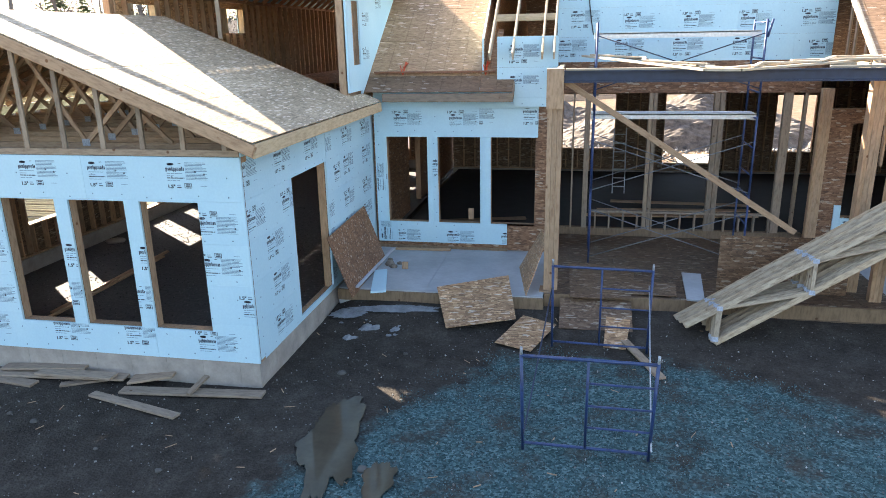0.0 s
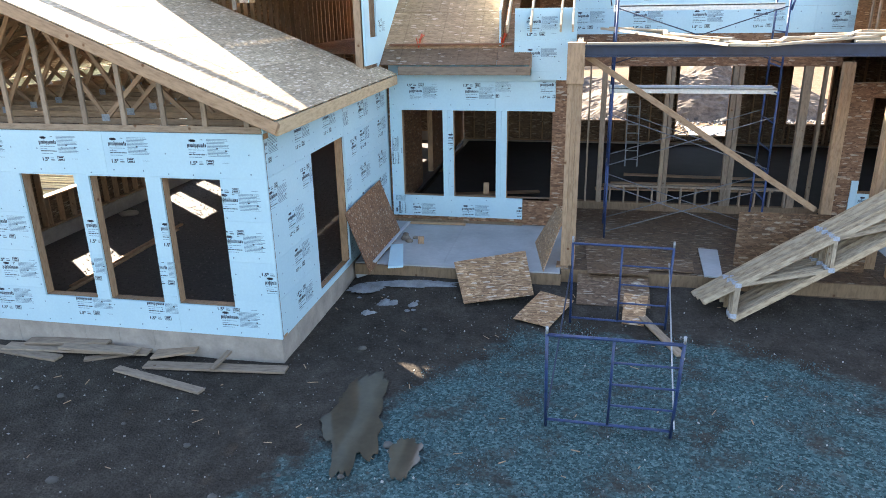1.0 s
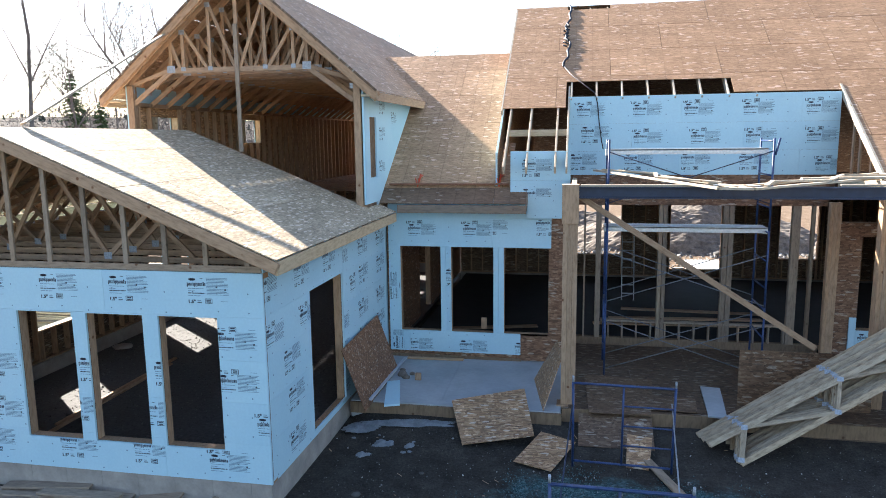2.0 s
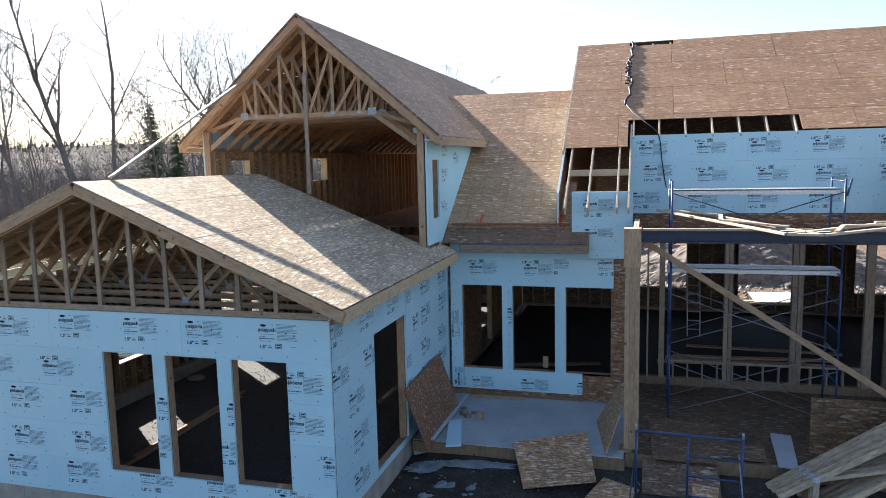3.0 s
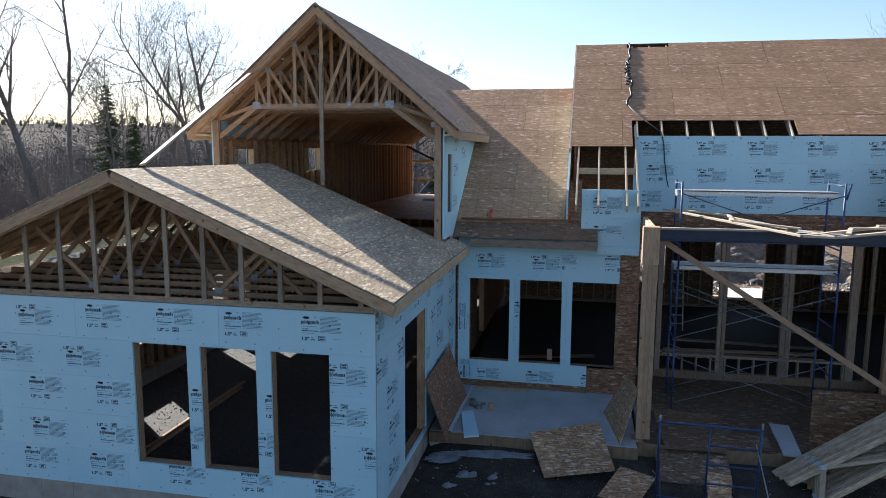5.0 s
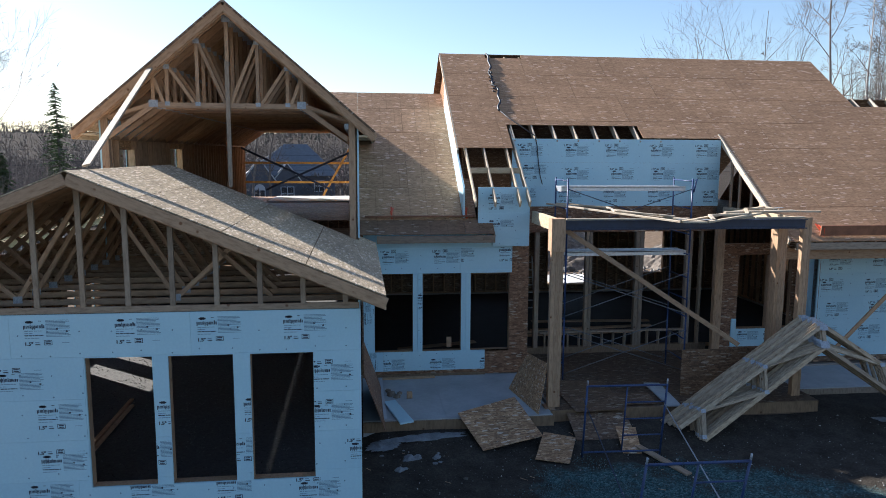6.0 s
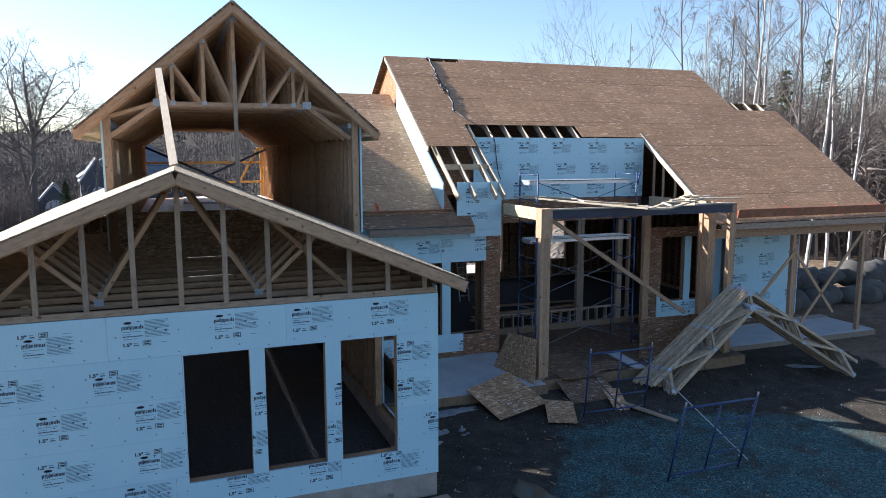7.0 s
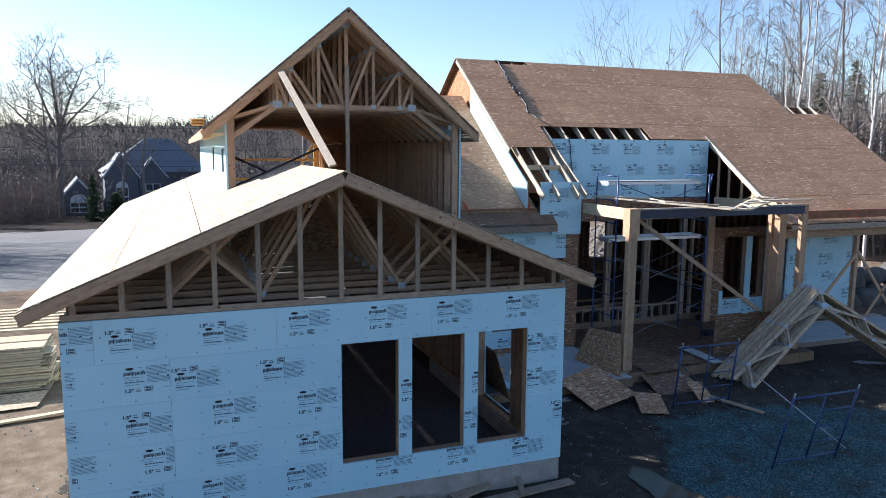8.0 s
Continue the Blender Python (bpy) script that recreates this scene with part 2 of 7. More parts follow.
WOOD_NEW = lumber_mat("planed_white_spruce", (0.53, 0.45, 0.345), (0.41, 0.335, 0.245))
OSB_PALE = osb_mat("new_strand_board", (1.0, 0.96, 0.91), 0.12, 0.3)
FOAM = foam_mat()
INK = simple_mat("printing_ink", (0.035, 0.045, 0.075), 0.6, var=0.2, scale=30)
INK_GREY = simple_mat("pale_printing_ink", (0.16, 0.25, 0.335), 0.6, var=0.2, scale=30)
STEEL_BLUE = simple_mat("blue_painted_steel", (0.026, 0.056, 0.155), 0.38, 0.0, 0.35, 14.0)
STEEL_NAVY = simple_mat("dark_blue_steel_primer", (0.022, 0.034, 0.07), 0.5, 0.0, 0.25, 6.0)
GALV = simple_mat("galvanised_steel", (0.40, 0.42, 0.45), 0.5, 0.35, 0.3, 40.0)
# darker than the other galvanised steel, for the lower porch braces
GALV_DULL = simple_mat("dull_weathered_zinc", (0.20, 0.21, 0.23), 0.6, 0.3, 0.35, 40.0)
ALU = simple_mat("aluminium_plank", (0.62, 0.63, 0.63), 0.45, 0.6, 0.15, 20.0)
CONCRETE = simple_mat("foundation_concrete", (0.36, 0.315, 0.275), 0.85, 0.0, 0.2, 3.0, 0.35)
SLAB = simple_mat("slab_concrete", (0.40, 0.42, 0.43), 0.8, 0.0, 0.14, 1.6, 0.2)
# near black: the indoor shade is put into the floor colour
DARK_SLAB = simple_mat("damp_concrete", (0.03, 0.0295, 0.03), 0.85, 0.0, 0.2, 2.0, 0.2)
EARTH = simple_mat("dug_earth", (0.20, 0.165, 0.132), 0.95, 0.0, 0.55, 3.5, 1.0)
GRAVEL_BED = simple_mat("gravel_bed", (0.10, 0.096, 0.09), 0.9, 0.0, 0.3, 14.0, 0.6)
WATER_MUD = simple_mat("muddy_water", (0.085, 0.072, 0.052), 0.06, 0.0, 0.25, 1.5, 0.0)
ROOF_SLATE = simple_mat("slate_shingle", (0.15, 0.165, 0.19), 0.7, 0.0, 0.2, 3.0)
SIDING = simple_mat("dark_siding", (0.09, 0.095, 0.115), 0.7, 0.0, 0.15, 3.0)
TRIM = simple_mat("white_trim", (0.48, 0.50, 0.53), 0.6, 0.0, 0.05, 3.0)
TWIG = simple_mat("fine_twigs", (0.20, 0.165, 0.145), 0.9, 0.0, 0.25, 0.6, 0.2, 0.1)
FAR_PINE = simple_mat("distant_conifer", (0.055, 0.066, 0.052), 0.95, 0.0, 0.3, 0.05, 0.0, 0.0)
ORANGE = simple_mat("orange_paint", (0.65, 0.075, 0.02), 0.5, 0.0, 0.2, 20.0)
YELLOW = simple_mat("yellow_paint", (0.58, 0.33, 0.07), 0.5, 0.0, 0.2, 20.0)
CABLE = simple_mat("black_rubber", (0.02, 0.022, 0.03), 0.5, 0.0, 0.2, 20.0)
ICE = simple_mat("dirty_ice", (0.19, 0.205, 0.22), 0.55, 0.0, 0.35, 4.0, 0.5)
ROCK = simple_mat("field_stone", (0.10, 0.093, 0.083), 0.9, 0.0, 0.3, 2.0, 0.6)
BARK = simple_mat("grey_bark", (0.17, 0.145, 0.13), 0.9, 0.0, 0.3, 3.0, 0.5)
BIRCH = simple_mat("pale_birch_bark", (0.50, 0.46, 0.42), 0.8, 0.0, 0.35, 3.0, 0.4)
NEEDLE = simple_mat("spruce_needles", (0.075, 0.115, 0.045), 0.8, 0.0, 0.4, 2.0, 0.3)
WHITE_PAPER = simple_mat("white_sheet", (0.78, 0.78, 0.76), 0.7, 0.0, 0.06, 4.0)


def ground_mat():
    m, nt, b = material("site_ground", 0.95, spec=0.02)
    v = world_coords(nt)
    big = noise_tex(nt, v, 0.35, 6.0, 0.6)
    mid = noise_tex(nt, v, 2.4, 8.0, 0.65)
    fine = noise_tex(nt, v, 24.0, 6.0, 0.7)
    peb = nt.nodes.new("ShaderNodeTexVoronoi")
    peb.inputs["Scale"].default_value = 34.0
    nt.links.new(v, peb.inputs["Vector"])
    sep = nt.nodes.new("ShaderNodeSeparateColor")
    nt.links.new(peb.outputs["Color"], sep.inputs[0])
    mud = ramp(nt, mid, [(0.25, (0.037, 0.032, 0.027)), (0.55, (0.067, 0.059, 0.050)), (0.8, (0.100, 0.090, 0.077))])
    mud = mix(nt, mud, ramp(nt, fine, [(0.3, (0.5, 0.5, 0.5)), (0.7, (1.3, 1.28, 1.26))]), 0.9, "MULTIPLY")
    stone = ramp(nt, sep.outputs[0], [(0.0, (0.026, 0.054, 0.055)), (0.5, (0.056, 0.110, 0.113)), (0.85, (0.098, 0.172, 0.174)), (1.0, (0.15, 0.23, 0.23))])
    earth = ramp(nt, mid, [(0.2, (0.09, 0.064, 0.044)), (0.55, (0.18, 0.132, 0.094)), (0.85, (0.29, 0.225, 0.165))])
    sx = nt.nodes.new("ShaderNodeSeparateXYZ")
    nt.links.new(v, sx.inputs[0])

    def math_node(op, a, c):
        k = nt.nodes.new("ShaderNodeMath")
        k.operation = op
        for s, val in zip(k.inputs, (a, c)):
            if isinstance(val, bpy.types.NodeSocket):
                nt.links.new(val, s)
            else:
                s.default_value = val
        return k.outputs[0]

    # crushed stone spread before the porch, with a ragged, smeared edge
    wob = math_node("MULTIPLY", math_node("SUBTRACT", mid, 0.5), 1.5)
    wob2 = math_node("MULTIPLY", math_node("SUBTRACT", big, 0.5), 1.2)
    wobble = math_node("ADD", wob, wob2)
    west = math_node("SUBTRACT", math_node("ADD", math_node("MULTIPLY", sx.outputs[0], 0.86), math_node("MULTIPLY", sx.outputs[1], -0.5)), 2.0)
    north = math_node("SUBTRACT", 1.75, math_node("ADD", sx.outputs[1], math_node("MULTIPLY", math_node("MAXIMUM", math_node("SUBTRACT", sx.outputs[0], 6.3), 0.0), 0.5)))
    edge = math_node("ADD", math_node("MINIMUM", west, north), wobble)
    apron = ramp(nt, math_node("ADD", math_node("MULTIPLY", edge, 0.8), 0.5), [(0.42, (0, 0, 0)), (0.72, (1, 1, 1))])
    patch = ramp(nt, noise_tex(nt, v, 1.3, 6.0, 0.75), [(0.36, (0.10, 0.10, 0.10)), (0.52, (0.95, 0.95, 0.95))])
    apron = math_node("MULTIPLY", apron, patch)
    apron = math_node("MULTIPLY", apron, ramp(nt, math_node("SUBTRACT", 9.3, math_node("ADD", sx.outputs[0], wobble)), [(0.0, (0, 0, 0)), (1.0, (1, 1, 1))]))
    col = mix(nt, mud, stone, apron)
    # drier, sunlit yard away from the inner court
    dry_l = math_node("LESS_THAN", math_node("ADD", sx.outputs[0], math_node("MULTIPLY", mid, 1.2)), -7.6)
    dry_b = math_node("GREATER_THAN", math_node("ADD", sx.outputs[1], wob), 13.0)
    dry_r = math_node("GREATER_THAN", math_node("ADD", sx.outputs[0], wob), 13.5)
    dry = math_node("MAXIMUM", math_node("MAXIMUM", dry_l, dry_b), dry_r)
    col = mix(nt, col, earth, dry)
    lot = math_node("MULTIPLY", math_node("GREATER_THAN", math_node("ADD", sx.outputs[1], math_node("MULTIPLY", big, 8.0)), 26.0), math_node("LESS_THAN", sx.outputs[0], 3.0))
    lotcol = ramp(nt, fine, [(0.3, (0.17, 0.165, 0.155)), (0.7, (0.25, 0.24, 0.225))])
    col = mix(nt, col, lotcol, lot)
    wood_floor = math_node("GREATER_THAN", math_node("ADD", math_node("MAXIMUM", math_node("ADD", sx.outputs[1], math_node("MULTIPLY", sx.outputs[0], 0.08)), math_node("MULTIPLY", sx.outputs[0], -2.0)), math_node("MULTIPLY", big, 8.0)), 60.0)
    litter = ramp(nt, mid, [(0.2, (0.03, 0.025, 0.021)), (0.6, (0.06, 0.05, 0.042)), (0.76, (0.10, 0.085, 0.073)), (0.9, (0.24, 0.22, 0.20))])
    col = mix(nt, col, litter, wood_floor)
    nt.links.new(col, b.inputs["Base Color"])
    hgt = math_node("ADD", math_node("MULTIPLY", fine, 0.5), peb.outputs["Distance"])
    bump(nt, b, hgt, 0.55, 0.02)
    wet = ramp(nt, big, [(0.35, (0.72, 0.72, 0.72)), (0.6, (1.0, 1.0, 1.0))])
    nt.links.new(wet, b.inputs["Roughness"])
    return m


def gravel_mat(name, c0, c1, c2):
    m, nt, b = material(name, 0.85, spec=0.3)
    g = nt.nodes.new("ShaderNodeNewGeometry")
    col = ramp(nt, g.outputs["Random Per Island"], [(0.0, c0), (0.6, c1), (1.0, c2)])
    nt.links.new(col, b.inputs["Base Color"])
    bump(nt, b, noise_tex(nt, world_coords(nt), 60.0, 3.0), 0.3, 0.004)
    return m


GROUND = ground_mat()
FAR_TWIGS = gravel_mat("distant_twigs", (0.075, 0.062, 0.056), (0.135, 0.112, 0.10), (0.24, 0.205, 0.185))
STONES = gravel_mat("crushed_stone", (0.03, 0.058, 0.060), (0.060, 0.112, 0.117), (0.125, 0.205, 0.21))
FLOOR_STONES = gravel_mat("grey_floor_gravel", (0.06, 0.057, 0.053), (0.11, 0.105, 0.098), (0.19, 0.18, 0.17))
PALE_STONES = gravel_mat("pale_crushed_stone", (0.16, 0.15, 0.14), (0.30, 0.29, 0.27), (0.5, 0.48, 0.45))


# ---- building helpers ----
def thing(name, label="", category="", at=(0, 0, 0), rz=0.0, group="", kind=""):
    e = new(name)
    e.matrix_world = pose(*at, 0, 0, rz)
    e.empty_display_size = 0.2
    return tagged(e, label, category, group, kind)


def link_mesh(name, me, mat, parent, label=""):
    if mat and not me.materials:
        me.materials.append(mat)
    ob = new(name, me)
    ob.parent = parent
    if label:
        ob["label"] = label
    return ob


def part(name, bm, mat, parent, label=""):
    me = bpy.data.meshes.new(name)
    bm.normal_update()
    bm.to_mesh(me)
    bm.free()
    return link_mesh(name, me, mat, parent, label)


QUADS = ((0, 3, 2, 1), (4, 5, 6, 7), (0, 1, 5, 4), (1, 2, 6, 5), (2, 3, 7, 6), (3, 0, 4, 7))


def add_box(bm, x0, x1, y0, y1, z0, z1):
    vs = [bm.verts.new(p) for p in ((x0, y0, z0), (x1, y0, z0), (x1, y1, z0), (x0, y1, z0), (x0, y0, z1), (x1, y0, z1), (x1, y1, z1), (x0, y1, z1))]
    for q in QUADS:
        bm.faces.new([vs[i] for i in q])


def box(name, mat, parent, x0, x1, y0, y1, z0, z1, label=""):
    bm = bmesh.new()
    add_box(bm, x0, x1, y0, y1, z0, z1)
    return part(name, bm, mat, parent, label)


def boxes(name, mat, parent, rects, label=""):
    bm = bmesh.new()
    for r in rects:
        add_box(bm, *r)
    return part(name, bm, mat, parent, label)


BOARD_MESH = {}


def board(name, mat, parent, p0, p1, w, d, side=(0, 1, 0), label="", kind=""):
    """A board from p0 to p1, w across, d deep along side; the grain runs along its own z."""
    p0, p1 = Vector(p0), Vector(p1)
    axis = p1 - p0
    length = axis.length
    key = (name, mat.name, round(w, 3), round(d, 3), round(length, 2))
    me = BOARD_MESH.get(key)
    if me is None:
        me = bpy.data.meshes.new(name)
        bm = bmesh.new()
        add_box(bm, -w / 2, w / 2, -d / 2, d / 2, 0, length)
        if min(w, d) > 0.03 and len(BOARD_MESH) < 400:
            bmesh.ops.bevel(bm, geom=bm.edges[:], offset=0.004, segments=1, affect="EDGES")
        bm.to_mesh(me)
        bm.free()
        me.materials.append(mat)
        BOARD_MESH[key] = me
    z = axis.normalized()
    y = Vector(side)
    y = (y - z * y.dot(z)).normalized()
    x = y.cross(z)
    ob = new(name, me)
    ob.parent = parent
    ob.matrix_basis = Matrix.Translation(p0) @ Matrix((x, y, z)).transposed().to_4x4()
    if label:
        ob["label"] = label
    return ob


def tube_into(verts, faces, pts, radii, sides=6):
    """Adds a tapered tube along pts to vertex and face lists."""
    base = len(verts)
    n = len(pts)
    for i, (p, r) in enumerate(zip(pts, radii)):
        t = (pts[min(i + 1, n - 1)] - pts[max(i - 1, 0)]).normalized()
        a = t.orthogonal().normalized()
        c = t.cross(a)
        for k in range(sides):
            ang = 2 * math.pi * k / sides
            verts.append(p + (a * math.cos(ang) + c * math.sin(ang)) * r)
    for i in range(n - 1):
        for k in range(sides):
            k2 = (k + 1) % sides
            faces.append((base + i * sides + k, base + i * sides + k2, base + (i + 1) * sides + k2, base + (i + 1) * sides + k))
    faces.append(tuple(base + k for k in reversed(range(sides))))
    faces.append(tuple(base + (n - 1) * sides + k for k in range(sides)))


def tube(name, mat, parent, pts, r, sides=8, label=""):
    v, f = [], []
    pts = [Vector(p) for p in pts]
    tube_into(v, f, pts, [r] * len(pts), sides)
    me = bpy.data.meshes.new(name)
    me.from_pydata(v, [], f)
    for p in me.polygons:
        p.use_smooth = len(p.vertices) == 4
    return link_mesh(name, me, mat, parent, label)


def rect_minus(r, holes):
    """Rectangles that cover r=(u0,u1,w0,w1) less the holes."""
    us = sorted({r[0], r[1], *[min(max(h[k], r[0]), r[1]) for h in holes for k in (0, 1)]})
    ws = sorted({r[2], r[3], *[min(max(h[k], r[2]), r[3]) for h in holes for k in (2, 3)]})
    out = []
    for w0, w1 in zip(ws, ws[1:]):
        run = None
        for u0, u1 in zip(us, us[1:]):
            cu, cw = (u0 + u1) / 2, (w0 + w1) / 2
            free = not any(h[0] < cu < h[1] and h[2] < cw < h[3] for h in holes)
            if free and w1 - w0 > 1e-4 and u1 - u0 > 1e-4:
                if run and abs(run[1] - u0) < 1e-6:
                    run[1] = u1
                else:
                    run = [u0, u1, w0, w1]
                    out.append(run)
            else:
                run = None
    return [tuple(x) for x in out]


def label_meshes():
    """Printed panel on a foam board: wordmark as a plain bar, small print as lines, the thickness in figures."""
    made = []
    cu = bpy.data.curves.new("figures", "FONT")
    cu.body, cu.size, cu.offset = '1.5"', 0.066, 0.003
    tmp = bpy.data.objects.new("figures", cu)
    scene.collection.objects.link(tmp)
    fig = tmp.to_mesh()
    fv = [v.co.copy() for v in fig.vertices]
    ff = [tuple(p.vertices) for p in fig.polygons]
    tmp.to_mesh_clear()
    bpy.data.objects.remove(tmp)
    for style in (0, 1):
        v, f, mi = [], [], []

        def bar(x0, x1, z0, z1, k=0):
            b0 = len(v)
            v.extend([Vector((x0, 0, z0)), Vector((x1, 0, z0)), Vector((x1, 0, z1)), Vector((x0, 0, z1))])
            f.append((b0, b0 + 1, b0 + 2, b0 + 3))
            mi.append(k)

        rnd = random.Random(style + 5)
        x = 0.0
        for wd in (0.036, 0.022, 0.032, 0.022, 0.034, 0.026, 0.034, 0.034, 0.05):
            z0, z1 = 0.19 + rnd.choice((0, 0, -0.016)), 0.232 + rnd.choice((0, 0, 0.016))
            bar(x, x + wd * 0.36, z0, z1)
            bar(x + wd * 0.48, x + wd * 0.8, 0.19, 0.232)
            x += wd
        bar(0.03, 0.13, 0.268, 0.292)
        bar(0.05, 0.11, 0.262, 0.298)
        bar(0.20, 0.24, 0.290, 0.298)
        for i, (ln, th, dark) in enumerate(((0.25, 0.008, 0), (0.12, 0.008, 0), (0.27, 0.014, 1), (0.20, 0.008, 0))):
            x = 0.01
            while x < ln:
                e = x + rnd.uniform(0.02, 0.06)
                bar(x, min(e, ln), 0.148 - i * 0.034, 0.148 - i * 0.034 + th, 0 if dark else 1)
                x = e + 0.008
        for i in range(13):
            z = 0.27 - i * 0.0195
            bar(0.295, 0.295 + rnd.uniform(0.26, 0.33) * (1 if i != 7 else 0.5), z + 0.03, z + 0.03 + (0.0085 if i % 4 else 0.006), 1)
        for x, z in ((0.43, 0.165), (0.56, 0.13)):
            bar(x, x + 0.025, z, z + 0.025, 0)
        zf = 0.315 if style == 0 else -0.055
        xf = -0.05 if style == 0 else 0.0
        b0 = len(v)
        v.extend([Vector((p.x * 1.15 + xf, 0, p.y + zf)) for p in fv])
        for p in ff:
            f.append(tuple(b0 + i for i in p))
            mi.append(0)
        bar(xf + 0.145, xf + 0.21, zf + 0.004, zf + 0.018)
        bar(xf + 0.145, xf + 0.20, zf + 0.036, zf + 0.046, 1)
        bx = xf + 0.26
        for r in ((0, 0.11, 0, 0.008), (0, 0.11, 0.062, 0.070), (0, 0.008, 0, 0.07), (0.102, 0.11, 0, 0.07), (0.02, 0.09, 0.014, 0.03), (0.02, 0.09, 0.04, 0.056)):
            bar(bx + r[0], bx + r[1], zf + r[2], zf + r[3], 0)
        bar(0.50, 0.60, zf + 0.03, zf + 0.036, 1)
        me = bpy.data.meshes.new("printed_label")
        me.from_pydata(v, [], f)
        me.materials.append(INK)
        me.materials.append(INK_GREY)
        me.polygons.foreach_set("material_index", mi)
        made.append((me, v, f, mi))
    return made


def cut_label(style, lo, hi, zlo=-1.0, zhi=1.0):
    """The part of a printed panel that remains on a board cut at lo or hi."""
    me, v, f, mi = LABELS[style]
    if lo <= -0.05 and hi >= 0.68 and zlo < -0.1 and zhi > 0.5:
        return me
    v = [Vector((max(lo, min(hi, p.x)), p.y, max(zlo, min(zhi, p.z)))) for p in v]
    keep = [i for i, q in enumerate(f) if max(v[k].x for k in q) - min(v[k].x for k in q) > 1e-4 and max(v[k].z for k in q) - min(v[k].z for k in q) > 1e-4]
    out = bpy.data.meshes.new("printed_label")
    out.from_pydata(v, [], [f[i] for i in keep])
    out.materials.append(INK)
    out.materials.append(INK_GREY)
    out.polygons.foreach_set("material_index", [mi[i] for i in keep])
    return out if keep else None


LABELS = label_meshes()


def foam_boards(wall, u0, u1, z0, z1, holes, seed, first=1.3, print_dx=0.32, vertical=False, rows_from_top=True):
    """Courses of 0.61 m foam boards with staggered butt joints, nail heads and printed panels, on local v=0 (outer face)."""
    rnd = random.Random(seed)
    course = 0
    top = z1
    while top > z0 + 0.02:
        bot = max(z0, top - 0.61)
        u = u0
        step = first if course % 2 == 0 else first + rnd.uniform(0.6, 1.3)
        k = course
        while u < u1 - 0.01:
            e = min(u1, u + step)
            if u1 - e < 0.12:
                e = u1
            step = 2.44
            r = (u + 0.0015, e - 0.0015, bot + 0.0015, top - 0.0015)
            rects = rect_minus(r, holes)
            if rects:
                dv = rnd.uniform(0, 0.003)
                boxes("foam_board", FOAM, wall, [(a, b, dv, 0.038, c, d) for a, b, c, d in rects])
                x = e - 2.44 + print_dx - 0.1 if u <= u0 + 0.01 else u + print_dx - 0.1
                while x < e and top - bot > 0.46:
                    st = (k + course) % 2
                    zc = bot + (0.14 if st else 0.09)
                    lo, hi, zlo, zhi = max(-0.05, u - x + 0.004), min(0.69, e - x - 0.004), -1.0, 1.0
                    for h in holes:
                        if zc + 0.42 > h[2] and zc - 0.07 < h[3] and x + hi > h[0] and x + lo < h[1]:
                            if h[2] > zc + 0.14:
                                zhi = min(zhi, h[2] - zc - 0.004)
                            elif h[3] < zc + 0.26:
                                zlo = max(zlo, h[3] - zc + 0.004)
                            elif h[0] - x - lo > x + hi - h[1]:
                                hi = min(hi, h[0] - x - 0.004)
                            else:
                                lo = max(lo, h[1] - x + 0.004)
                    me = cut_label(st, lo, hi, zlo, zhi) if hi - lo > 0.06 else None
                    if me:
                        ob = new("printed_label", me)
                        ob.parent = wall
                        ob.matrix_basis = Matrix.Translation((x, dv - 0.0022, zc))
                    k += 1
                    x += 1.22
            u = e
        top = bot
        course += 1
    cap_nails(wall, u0, u1, z0, z1, holes, seed)


def cap_nails(wall, u0, u1, z0, z1, holes, seed):
    """Washer-headed nails dotted over the boards."""
    rnd = random.Random(seed)
    v, f = [], []
    zz = z0 + 0.08
    while zz < z1:
        uu = u0 + 0.1
        while uu < u1:
            a, c = uu + rnd.uniform(-0.03, 0.03), zz + rnd.uniform(-0.03, 0.03)
            if not any(h[0] - 0.02 < a < h[1] + 0.02 and h[2] - 0.02 < c < h[3] + 0.02 for h in holes):
                b0 = len(v)
                for i in range(6):
                    v.append((a + 0.012 * math.cos(i * 1.047), -0.0026, c + 0.012 * math.sin(i * 1.047)))
                f.append(tuple(range(b0, b0 + 6)))
            uu += 0.41
        zz += 0.3
    me = bpy.data.meshes.new("cap_nails")
    me.from_pydata(v, [], f)
    ob = link_mesh("cap_nails", me, INK_GREY, wall)
    ob["kind"] = "stuff"


